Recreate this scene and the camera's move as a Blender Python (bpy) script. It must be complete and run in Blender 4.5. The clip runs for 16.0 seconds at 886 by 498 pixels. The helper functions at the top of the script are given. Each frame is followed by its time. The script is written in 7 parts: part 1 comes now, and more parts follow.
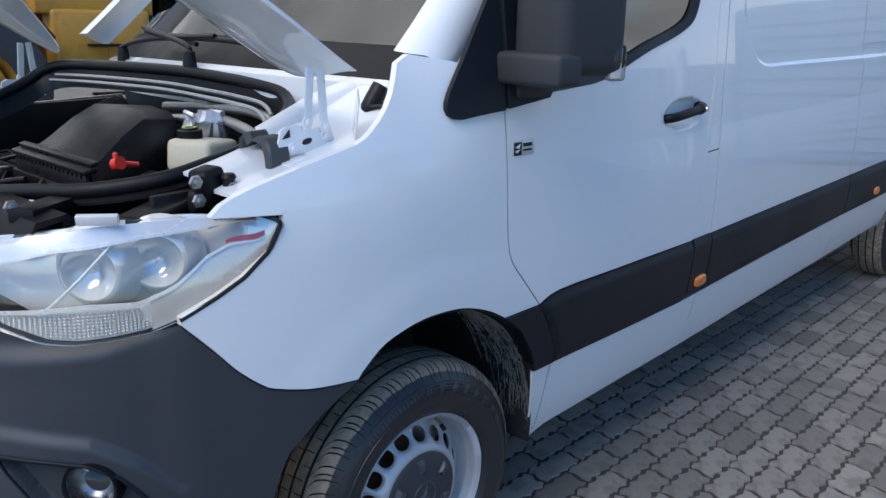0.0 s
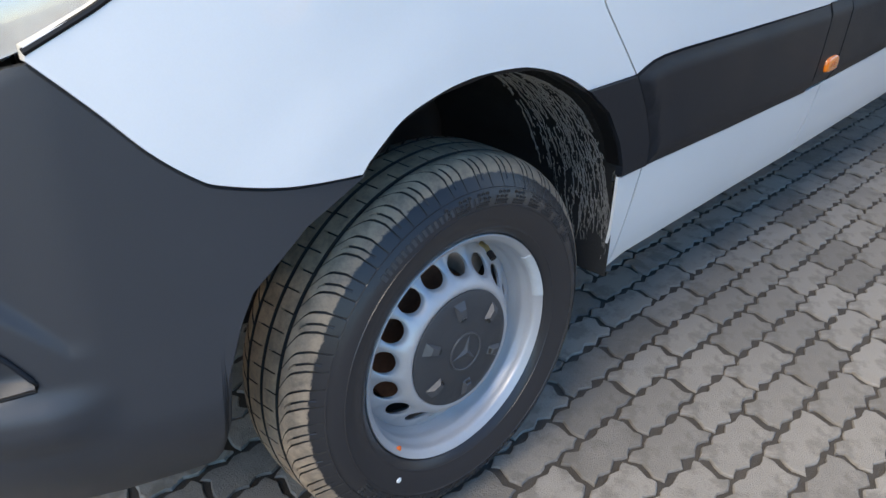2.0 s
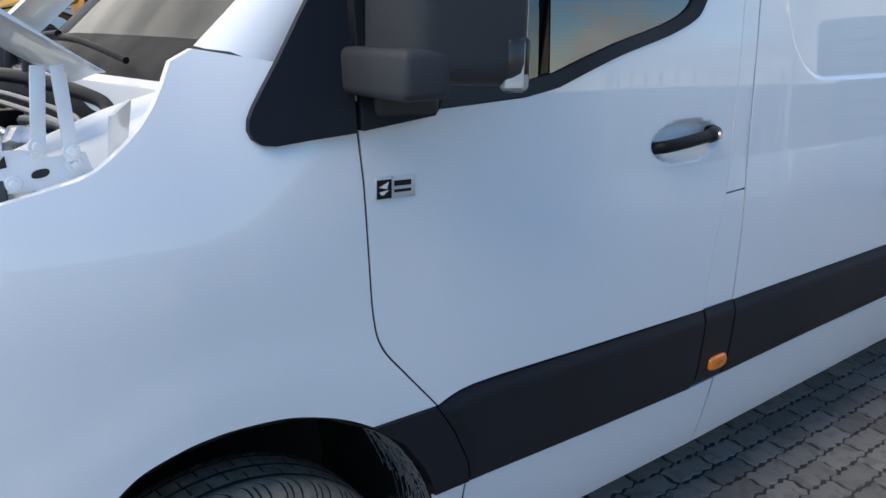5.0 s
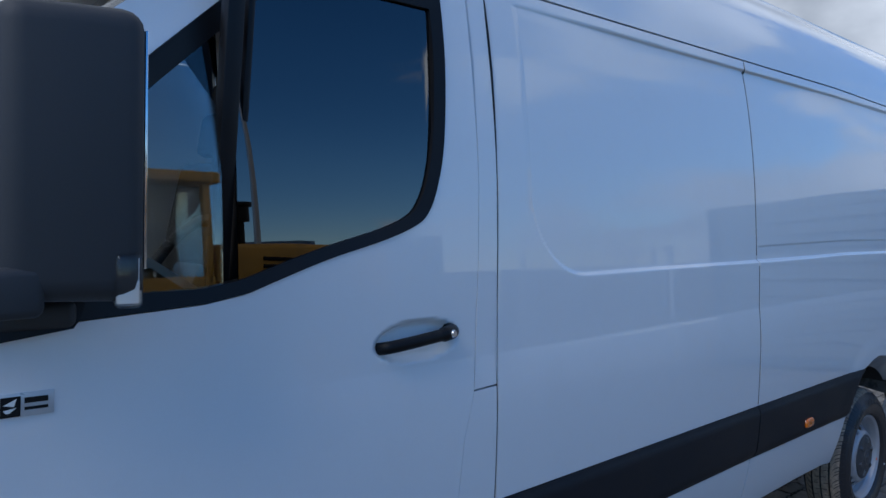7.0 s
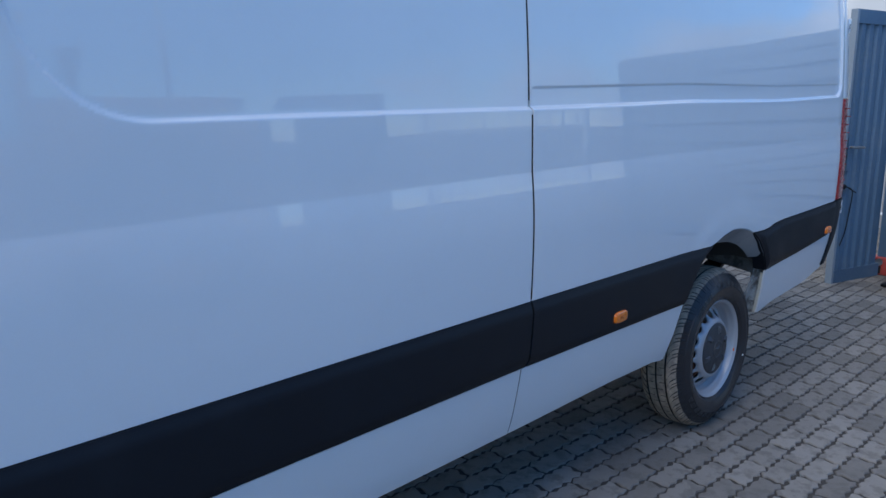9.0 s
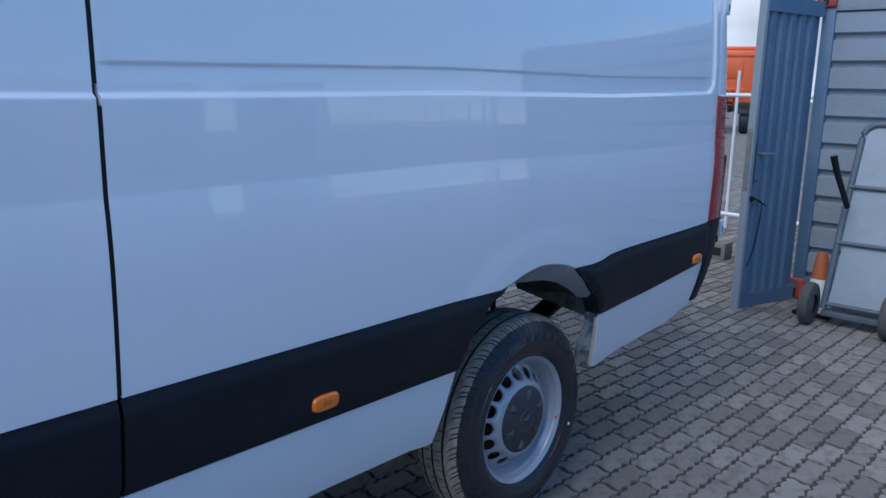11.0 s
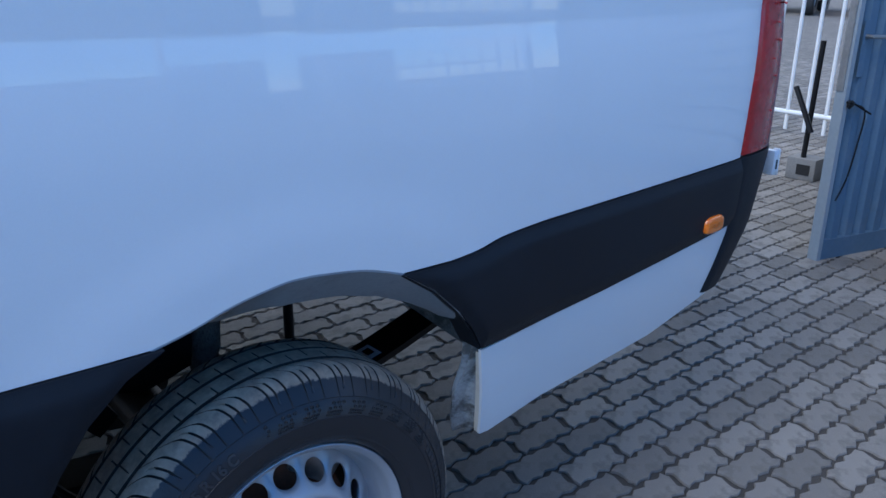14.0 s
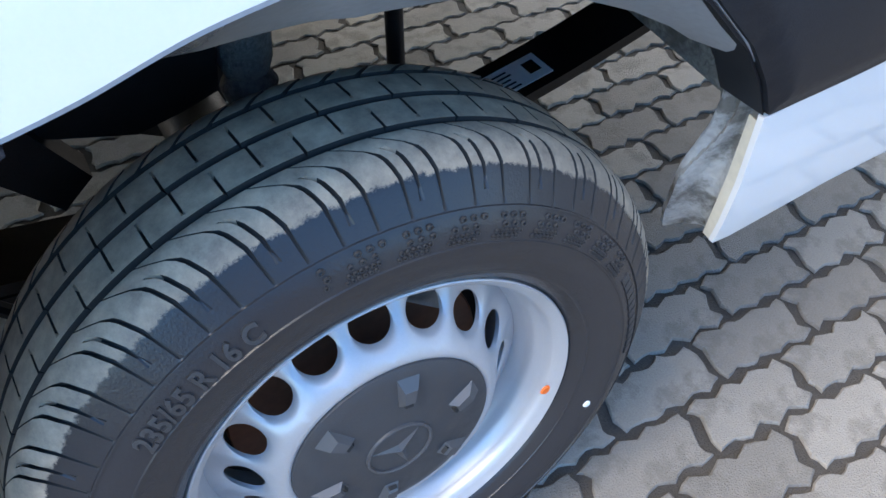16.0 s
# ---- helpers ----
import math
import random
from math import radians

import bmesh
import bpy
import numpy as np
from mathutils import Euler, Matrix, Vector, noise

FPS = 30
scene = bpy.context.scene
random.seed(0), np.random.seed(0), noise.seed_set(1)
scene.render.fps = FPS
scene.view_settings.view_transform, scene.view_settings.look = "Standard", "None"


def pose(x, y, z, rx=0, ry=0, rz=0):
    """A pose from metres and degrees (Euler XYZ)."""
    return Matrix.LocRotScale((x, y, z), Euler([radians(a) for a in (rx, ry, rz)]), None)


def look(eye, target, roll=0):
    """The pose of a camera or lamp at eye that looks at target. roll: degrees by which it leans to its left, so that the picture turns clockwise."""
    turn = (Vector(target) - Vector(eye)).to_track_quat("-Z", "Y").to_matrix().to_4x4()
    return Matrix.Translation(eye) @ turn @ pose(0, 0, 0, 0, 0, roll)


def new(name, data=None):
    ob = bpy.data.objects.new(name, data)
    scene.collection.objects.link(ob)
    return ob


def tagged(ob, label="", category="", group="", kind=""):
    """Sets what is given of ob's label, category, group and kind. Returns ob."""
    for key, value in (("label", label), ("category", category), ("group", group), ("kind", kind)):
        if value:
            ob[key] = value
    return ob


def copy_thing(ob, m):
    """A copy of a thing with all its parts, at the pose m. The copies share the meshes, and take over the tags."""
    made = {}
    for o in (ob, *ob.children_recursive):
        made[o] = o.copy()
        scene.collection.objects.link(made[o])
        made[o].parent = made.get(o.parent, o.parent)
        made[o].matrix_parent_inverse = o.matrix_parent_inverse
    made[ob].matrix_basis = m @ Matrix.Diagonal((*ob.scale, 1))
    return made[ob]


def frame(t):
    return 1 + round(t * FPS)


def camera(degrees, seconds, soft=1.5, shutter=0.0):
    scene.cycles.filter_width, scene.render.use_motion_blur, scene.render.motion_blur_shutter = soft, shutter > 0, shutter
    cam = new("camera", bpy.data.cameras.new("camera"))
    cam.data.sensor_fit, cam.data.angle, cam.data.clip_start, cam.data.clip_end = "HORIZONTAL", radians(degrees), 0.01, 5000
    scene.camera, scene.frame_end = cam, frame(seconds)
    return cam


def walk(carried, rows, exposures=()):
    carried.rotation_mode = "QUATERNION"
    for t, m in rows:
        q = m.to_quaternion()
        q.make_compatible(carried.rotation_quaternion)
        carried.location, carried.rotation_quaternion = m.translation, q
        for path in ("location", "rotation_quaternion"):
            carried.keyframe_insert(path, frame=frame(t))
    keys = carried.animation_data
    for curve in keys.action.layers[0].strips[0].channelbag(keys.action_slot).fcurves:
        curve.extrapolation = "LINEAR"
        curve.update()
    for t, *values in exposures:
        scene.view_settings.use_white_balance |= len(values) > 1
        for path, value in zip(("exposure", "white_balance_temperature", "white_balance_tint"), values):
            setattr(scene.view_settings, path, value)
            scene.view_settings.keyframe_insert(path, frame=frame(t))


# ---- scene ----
cam = camera(58.07, 16.0)
PATH = [
    (0, (-1.292, -1.185, 1.516), (0.119, 0.123, 0.970), 1.2),
    (0.5, (-1.298, -1.188, 1.465), (0.067, 0.112, 0.794), 0.9),
    (1, (-1.244, -1.129, 1.405), (0.094, 0.156, 0.657), 0.6),
    (1.5, (-1.085, -0.924, 1.273), (0.231, 0.343, 0.461), 0.8),
    (2, (-0.879, -0.734, 1.164), (0.399, 0.502, 0.248), 0.6),
    (2.5, (-0.614, -0.556, 1.042), (0.630, 0.631, 0.020), 0.7),
    (3, (-0.439, -0.423, 1.013), (0.726, 0.729, -0.135), 1.3),
    (3.5, (-0.427, -0.445, 1.023), (0.690, 0.762, -0.115), 1.5),
    (4, (-0.502, -0.653, 1.206), (0.610, 0.615, 0.131), 1.4),
    (4.5, (-0.549, -0.860, 1.375), (0.628, 0.547, 0.575), 0.9),
    (4.8, (-0.542, -0.989, 1.445), (0.672, 0.475, 0.826), 1.1),
    (5, (-0.517, -1.082, 1.468), (0.716, 0.409, 0.962), 1.3),
    (5.2, (-0.489, -1.199, 1.488), (0.739, 0.317, 1.048), 0.9),
    (7.5, (0.141, -1.380, 1.536), (1.559, 0.030, 1.482), 1.1),
    (8, (0.496, -1.402, 1.487), (1.900, -0.017, 1.153), 0.4),
    (8.5, (0.767, -1.433, 1.461), (2.164, -0.055, 1.077), -0.0),
    (8.7, (0.892, -1.414, 1.445), (2.295, -0.040, 1.062), 0.1),
    (11, (2.276, -1.407, 1.428), (3.735, -0.097, 1.034), 1.5),
    (11.5, (2.542, -1.503, 1.451), (3.982, -0.162, 1.090), 1.0),
    (12, (2.880, -1.583, 1.469), (4.244, -0.127, 1.330), 0.5),
    (12.5, (3.154, -1.533, 1.528), (4.477, -0.034, 1.486), 0.7),
    (13, (3.354, -1.377, 1.518), (4.661, 0.136, 1.533), 0.8),
    (13.5, (3.543, -1.163, 1.419), (4.844, 0.329, 1.138), 1.0),
    (14, (3.774, -0.939, 1.309), (5.018, 0.483, 0.652), 0.8),
    (14.2, (3.831, -0.816, 1.253), (5.034, 0.565, 0.451), 1.0),
    (14.5, (3.896, -0.638, 1.184), (5.010, 0.697, 0.194), 1.0),
    (15, (4.038, -0.435, 1.074), (4.901, 0.875, -0.167), 0.8),
    (15.5, (4.133, -0.363, 1.048), (4.884, 0.862, -0.344), 0.5),
    (16, (4.147, -0.367, 1.072), (4.859, 0.879, -0.321), -0.0),
]
EXPOSURES = [(0.0, 0.82, 6700, 10), (1.0, 1.15, 7100, 10), (1.5, 1.35, 7500, 10), (2.5, 1.85, 8300, 10), (3.5, 2.0, 8800, 10), (4.5, 1.25, 8000, 10), (5.2, 0.75, 7000, 10), (7.5, 0.08, 5800, 10), (8.5, 0.52, 5850, 10), (11.0, 0.5, 5750, 10), (11.5, 0.5, 5500, 10), (12.0, 0.2, 5300, 10), (12.5, -0.02, 5150, 10), (13.3, -0.15, 4950, 10), (14.0, 0.85, 5500, 10), (14.5, 1.45, 5950, 10), (15.0, 2.05, 6200, 10), (15.5, 2.5, 6750, 10), (16.0, 2.52, 7300, 10)]
walk(cam, [(t, look(eye, target, roll)) for t, eye, target, roll in PATH], EXPOSURES)

# ---- light ----
world = bpy.data.worlds.new("sky")
scene.world = world
world.use_nodes = True
wn, wl = world.node_tree.nodes, world.node_tree.links
bg = wn["Background"]
sky = wn.new("ShaderNodeTexSky")
sky.sky_type, sky.sun_disc = "NISHITA", False
sky.dust_density, sky.ozone_density = 0.1, 6.0
SUN_ELEV, SUN_AZ = 48, -93
sky.sun_elevation, sky.sun_rotation = radians(SUN_ELEV), radians(SUN_AZ)
tc = wn.new("ShaderNodeTexCoord")
mp = wn.new("ShaderNodeMapping")
mp.inputs["Scale"].default_value = (1.0, 1.0, 1.7)
wl.new(tc.outputs["Generated"], mp.inputs["Vector"])
cn = wn.new("ShaderNodeTexNoise")
cn.inputs["Scale"].default_value, cn.inputs["Detail"].default_value, cn.inputs["Roughness"].default_value = 2.3, 9.0, 0.58
cn.inputs["Distortion"].default_value = 0.3
wl.new(mp.outputs[0], cn.inputs["Vector"])
cover = wn.new("ShaderNodeMapRange")
cover.interpolation_type = "SMOOTHSTEP"
for k, v in (("From Min", 0.50), ("From Max", 0.60)):
    cover.inputs[k].default_value = v
front = wn.new("ShaderNodeVectorMath")
front.operation = "DOT_PRODUCT"
front.inputs[1].default_value = (0.09, 0.24, 0.02)
wl.new(tc.outputs["Generated"], front.inputs[0])
thickness = wn.new("ShaderNodeMath")
thickness.operation = "ADD"
wl.new(cn.outputs[0], thickness.inputs[0])
wl.new(front.outputs["Value"], thickness.inputs[1])
height = wn.new("ShaderNodeSeparateXYZ")
wl.new(tc.outputs["Generated"], height.inputs[0])
low = wn.new("ShaderNodeMapRange")
for k, v in (("From Min", 0.02), ("From Max", 0.20), ("To Min", 0.13), ("To Max", 0.0)):
    low.inputs[k].default_value = v
wl.new(height.outputs["Z"], low.inputs["Value"])
heaped = wn.new("ShaderNodeMath")
heaped.operation = "ADD"
wl.new(thickness.outputs[0], heaped.inputs[0])
wl.new(low.outputs[0], heaped.inputs[1])
wl.new(heaped.outputs[0], cover.inputs["Value"])
cn2 = wn.new("ShaderNodeTexNoise")
cn2.inputs["Scale"].default_value, cn2.inputs["Detail"].default_value = 4.5, 6.0
wl.new(mp.outputs[0], cn2.inputs["Vector"])
tone = wn.new("ShaderNodeValToRGB")
tone.color_ramp.elements[0].position, tone.color_ramp.elements[0].color = 0.36, (2.7, 2.9, 3.2, 1)
tone.color_ramp.elements[1].position, tone.color_ramp.elements[1].color = 0.72, (6.0, 6.2, 6.5, 1)
wl.new(cn2.outputs[0], tone.inputs[0])
skymix = wn.new("ShaderNodeMix")
skymix.data_type = "RGBA"
wl.new(cover.outputs[0], skymix.inputs[0])
deep = wn.new("ShaderNodeHueSaturation")
deep.inputs["Saturation"].default_value = 1.2
wl.new(sky.outputs[0], deep.inputs["Color"])
wl.new(deep.outputs[0], skymix.inputs[6])
wl.new(tone.outputs[0], skymix.inputs[7])
wl.new(skymix.outputs[2], bg.inputs[0])
bg.inputs[1].default_value = 0.14
sun = new("sun", bpy.data.lights.new("sun", "SUN"))
sun.data.energy, sun.data.angle, sun.data.color = 1.4, radians(40), (1.0, 0.93, 0.82)
sun_dir = Vector((math.sin(radians(SUN_AZ)) * math.cos(radians(SUN_ELEV)), math.cos(radians(SUN_AZ)) * math.cos(radians(SUN_ELEV)), math.sin(radians(SUN_ELEV))))
sun.matrix_world = look((0, 0, 20), Vector((0, 0, 20)) - sun_dir)


# ---- materials ----
def node(nt, kind, **ins):
    n = nt.nodes.new("ShaderNode" + kind)
    for k, v in ins.items():
        n.inputs[k.replace("_", " ")].default_value = v
    return n


def material(name, color, rough=0.5, metal=0.0, var=0.15, scale=6.0, fine=90.0, bump=0.0, dirt=None, dirt_amount=0.5, dirt_scale=3.0, rough_var=0.1, random=0.0, dirt_edge=0.75, **extra):
    """A principled surface with broad and fine variation, stains and relief."""
    m = bpy.data.materials.new(name)
    m.use_nodes = True
    nt = m.node_tree
    b = nt.nodes["Principled BSDF"]
    b.inputs["Roughness"].default_value, b.inputs["Metallic"].default_value = rough, metal
    for k, v in extra.items():
        b.inputs[k.replace("_", " ")].default_value = v
    co = nt.nodes.new("ShaderNodeTexCoord")
    n1, n2 = node(nt, "TexNoise", Scale=scale, Detail=5.0), node(nt, "TexNoise", Scale=fine, Detail=4.0)
    for n in (n1, n2):
        nt.links.new(co.outputs["Object"], n.inputs["Vector"])
    add = node(nt, "Math")
    add.operation = "ADD"
    nt.links.new(n1.outputs[0], add.inputs[0])
    nt.links.new(n2.outputs[0], add.inputs[1])
    value = add
    if random:
        oi = nt.nodes.new("ShaderNodeObjectInfo")
        geo = nt.nodes.new("ShaderNodeNewGeometry")
        r = node(nt, "Math")
        r.operation = "ADD"
        nt.links.new(oi.outputs["Random"], r.inputs[0])
        nt.links.new(geo.outputs["Random Per Island"], r.inputs[1])
        fr = node(nt, "Math")
        fr.operation = "FRACT"
        nt.links.new(r.outputs[0], fr.inputs[0])
        ma = node(nt, "Math")
        ma.operation = "MULTIPLY_ADD"
        ma.inputs[1].default_value = random
        nt.links.new(fr.outputs[0], ma.inputs[0])
        nt.links.new(add.outputs[0], ma.inputs[2])
        value = ma
    mr = node(nt, "MapRange")
    mr.inputs["From Min"].default_value, mr.inputs["From Max"].default_value = 0.55, 1.45 + random
    mr.inputs["To Min"].default_value, mr.inputs["To Max"].default_value = 1 - var, 1 + var
    nt.links.new(value.outputs[0], mr.inputs["Value"])
    mul = node(nt, "VectorMath")
    mul.operation = "SCALE"
    mul.inputs[0].default_value = color
    nt.links.new(mr.outputs[0], mul.inputs["Scale"])
    out = mul.outputs[0]
    if dirt:
        n3 = node(nt, "TexNoise", Scale=dirt_scale, Detail=8.0, Roughness=0.65)
        nt.links.new(co.outputs["Object"], n3.inputs["Vector"])
        cut = node(nt, "MapRange")
        cut.inputs["From Min"].default_value, cut.inputs["From Max"].default_value = 0.5, dirt_edge
        cut.inputs["To Max"].default_value = dirt_amount
        nt.links.new(n3.outputs[0], cut.inputs["Value"])
        mx = nt.nodes.new("ShaderNodeMix")
        mx.data_type = "RGBA"
        mx.inputs[7].default_value = (*dirt, 1)
        nt.links.new(cut.outputs[0], mx.inputs[0])
        nt.links.new(out, mx.inputs[6])
        out = mx.outputs[2]
    nt.links.new(out, b.inputs["Base Color"])
    if rough_var:
        rr = node(nt, "MapRange")
        rr.inputs["From Min"].default_value, rr.inputs["From Max"].default_value = 0.3, 0.7
        rr.inputs["To Min"].default_value, rr.inputs["To Max"].default_value = max(0.0, rough - rough_var), min(1.0, rough + rough_var)
        nt.links.new(n1.outputs[0], rr.inputs["Value"])
        nt.links.new(rr.outputs[0], b.inputs["Roughness"])
    if bump:
        bu = node(nt, "Bump", Strength=1.0, Distance=bump)
        nt.links.new(n2.outputs[0], bu.inputs["Height"])
        nt.links.new(bu.outputs[0], b.inputs["Normal"])
    return m


PAINT = material("white_paint", (0.78, 0.79, 0.80), 0.38, var=0.02, scale=1.5, fine=400, rough_var=0.03, dirt=(0.62, 0.61, 0.58), dirt_amount=0.10, dirt_scale=5, Coat_Weight=1.0, Coat_Roughness=0.02, Coat_IOR=1.5)
PLASTIC = material("dark_strip_plastic", (0.0085, 0.0112, 0.0165), 0.52, Specular_IOR_Level=0.24, var=0.12, scale=2.0, fine=900, bump=0.0004, dirt=(0.08, 0.085, 0.095), dirt_amount=0.07, dirt_scale=4)
MIRROR_PLASTIC = material("grey_plastic", (0.034, 0.036, 0.040), 0.55, Specular_IOR_Level=0.35, var=0.12, scale=2.0, fine=900, bump=0.0004)
BUMPER = material("bumper_plastic", (0.036, 0.040, 0.048), 0.47, var=0.10, scale=2.0, fine=900, bump=0.0003, dirt=(0.10, 0.10, 0.10), dirt_amount=0.10, dirt_scale=4, Specular_IOR_Level=0.45)
BLACK = material("black_plastic", (0.006, 0.006, 0.007), 0.44, Specular_IOR_Level=0.22, var=0.2, scale=5, fine=500, bump=0.0004, dirt=(0.035, 0.032, 0.028), dirt_amount=0.25, dirt_scale=9)
SEAL = material("black_rubber", (0.008, 0.008, 0.009), 0.45, Specular_IOR_Level=0.26, var=0.15, scale=8, fine=300)
DARK = material("dark_underside", (0.018, 0.017, 0.016), 0.85, var=0.3, scale=5, fine=120, bump=0.002)
LINER = material("wheel_liner", (0.010, 0.010, 0.011), 0.75, var=0.3, scale=9, fine=260, bump=0.002)
WAX = material("dried_dirt", (0.22, 0.21, 0.20), 0.8, var=0.3, scale=30, fine=300, bump=0.002)
TYRE = material("tyre_rubber", (0.030, 0.030, 0.032), 0.55, var=0.2, scale=14, fine=420, bump=0.0006, dirt=(0.06, 0.055, 0.05), dirt_amount=0.5, dirt_scale=16)
# shade of cuts, slots and holes, put into a colour darker than rubber
RECESS_SHADE = material("shaded_recess", (0.014, 0.0135, 0.013), 0.8, var=0.2)
RIM = material("silver_rim_paint", (0.44, 0.44, 0.455), 0.46, metal=0.38, var=0.05, scale=9, fine=500, dirt=(0.30, 0.28, 0.26), dirt_amount=0.15, dirt_scale=20)
CAP = material("hub_cap_plastic", (0.040, 0.042, 0.047), 0.5, var=0.12, scale=30, fine=700, bump=0.0003)
FOIL = material("crumpled_foil", (0.62, 0.63, 0.65), 0.32, metal=0.85, var=0.15, scale=40)
CHROME = material("chrome", (0.82, 0.83, 0.85), 0.10, metal=1.0, var=0.03, rough_var=0.04)
STEEL = material("bare_steel", (0.42, 0.41, 0.40), 0.42, metal=0.9, var=0.2, scale=20)
RUST = material("rusty_disc", (0.14, 0.055, 0.03), 0.7, metal=0.3, var=0.4, scale=20)
AMBER = material("amber_lens", (0.85, 0.185, 0.004), 0.15, var=0.08, scale=60, Coat_Weight=1.0)
RED = material("red_lens", (0.36, 0.008, 0.012), 0.25, var=0.35, scale=30, Coat_Weight=0.35, Coat_Roughness=0.08, Specular_IOR_Level=0.3)
REDCAP = material("red_cap", (0.75, 0.03, 0.02), 0.35, var=0.05)
ORANGE_DOT = material("orange_marker", (0.95, 0.16, 0.02), 0.6, var=0.05)
WHITE_DOT = material("white_marker", (0.8, 0.8, 0.78), 0.6, var=0.05)
WEIGHT = material("balance_weight", (0.46, 0.48, 0.50), 0.5, var=0.08, scale=40)
CREAM = material("cream_plastic", (0.78, 0.66, 0.47), 0.4, var=0.06, scale=10)
YELLOW = material("yellow_paint", (0.55, 0.27, 0.035), 0.45, var=0.12, scale=2, dirt=(0.14, 0.08, 0.03), dirt_amount=0.5, dirt_scale=3)
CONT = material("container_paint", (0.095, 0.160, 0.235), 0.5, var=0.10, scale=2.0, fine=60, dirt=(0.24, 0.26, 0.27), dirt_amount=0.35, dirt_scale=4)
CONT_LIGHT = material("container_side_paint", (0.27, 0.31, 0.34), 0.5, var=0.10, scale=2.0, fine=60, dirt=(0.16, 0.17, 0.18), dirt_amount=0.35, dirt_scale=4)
CAST = material("red_casting_paint", (0.42, 0.055, 0.04), 0.5, var=0.2, scale=15, dirt=(0.1, 0.05, 0.04), dirt_amount=0.5, dirt_scale=20)
FENCE = material("white_fence_paint", (0.78, 0.78, 0.76), 0.4, var=0.05, scale=6, dirt=(0.4, 0.38, 0.33), dirt_amount=0.3, dirt_scale=12)
PAVER = material("concrete_paver", (0.240, 0.218, 0.190), 0.88, var=0.5, scale=9, fine=330, bump=0.0035, dirt=(0.125, 0.112, 0.095), dirt_amount=0.5, dirt_scale=13, dirt_edge=0.60, random=1.1)
JOINT = material("joint_sand", (0.062, 0.054, 0.046), 0.95, var=0.4, scale=12, fine=300, bump=0.004)
CABIN = material("cabin_trim", (0.02, 0.02, 0.021), 0.7, var=0.15, scale=8, fine=300)
LIGHT_TRIM = material("light_cabin_trim", (0.42, 0.41, 0.39), 0.75, var=0.06, scale=5, fine=300)



def dusty_tyre(border, tint, thin):
    """Clean black rubber whose running surface carries pale dust, with a ragged border at the shoulder."""
    m = bpy.data.materials.new("tyre_rubber_dusty")
    m.use_nodes = True
    nt = m.node_tree
    b = nt.nodes["Principled BSDF"]
    co = nt.nodes.new("ShaderNodeTexCoord")
    flat = node(nt, "VectorMath")
    flat.operation = "MULTIPLY"
    flat.inputs[1].default_value = (1, 0, 1)
    nt.links.new(co.outputs["Object"], flat.inputs[0])
    ln = node(nt, "VectorMath")
    ln.operation = "LENGTH"
    nt.links.new(flat.outputs[0], ln.inputs[0])
    ragged, patch, grain = node(nt, "TexNoise", Scale=60.0, Detail=11.0, Roughness=0.82), node(nt, "TexNoise", Scale=34.0, Detail=9.0, Roughness=0.72), node(nt, "TexNoise", Scale=420.0, Detail=3.0)
    for n in (ragged, patch, grain):
        nt.links.new(co.outputs["Object"], n.inputs["Vector"])
    ma = node(nt, "Math")
    ma.operation = "MULTIPLY_ADD"
    ma.inputs[1].default_value = 0.020
    nt.links.new(ragged.outputs[0], ma.inputs[0])
    nt.links.new(ln.outputs["Value"], ma.inputs[2])
    edge = node(nt, "MapRange")
    edge.inputs["From Min"].default_value, edge.inputs["From Max"].default_value = border, border + 0.0022
    nt.links.new(ma.outputs[0], edge.inputs["Value"])
    dust = node(nt, "MapRange")
    dust.inputs["From Min"].default_value, dust.inputs["From Max"].default_value = 0.32, 0.66
    dust.inputs["To Min"].default_value = thin
    nt.links.new(patch.outputs[0], dust.inputs["Value"])
    fac = node(nt, "Math")
    fac.operation = "MULTIPLY"
    nt.links.new(edge.outputs[0], fac.inputs[0])
    nt.links.new(dust.outputs[0], fac.inputs[1])
    mx = nt.nodes.new("ShaderNodeMix")
    mx.data_type = "RGBA"
    mx.inputs[6].default_value, mx.inputs[7].default_value = (0.027, 0.027, 0.030, 1), (*tint, 1)
    nt.links.new(fac.outputs[0], mx.inputs[0])
    nt.links.new(mx.outputs[2], b.inputs["Base Color"])
    b.inputs["Specular IOR Level"].default_value = 0.36
    ro = node(nt, "MapRange")
    ro.inputs["To Min"].default_value, ro.inputs["To Max"].default_value = 0.27, 0.9
    nt.links.new(fac.outputs[0], ro.inputs["Value"])
    nt.links.new(ro.outputs[0], b.inputs["Roughness"])
    bu = node(nt, "Bump", Strength=1.0, Distance=0.00035)
    nt.links.new(grain.outputs[0], bu.inputs["Height"])
    nt.links.new(bu.outputs[0], b.inputs["Normal"])
    return m


TYRE_FRONT, TYRE_REAR = dusty_tyre(0.3365, (0.40, 0.295, 0.205), 0.34), dusty_tyre(0.3430, (0.46, 0.35, 0.25), 0.36)


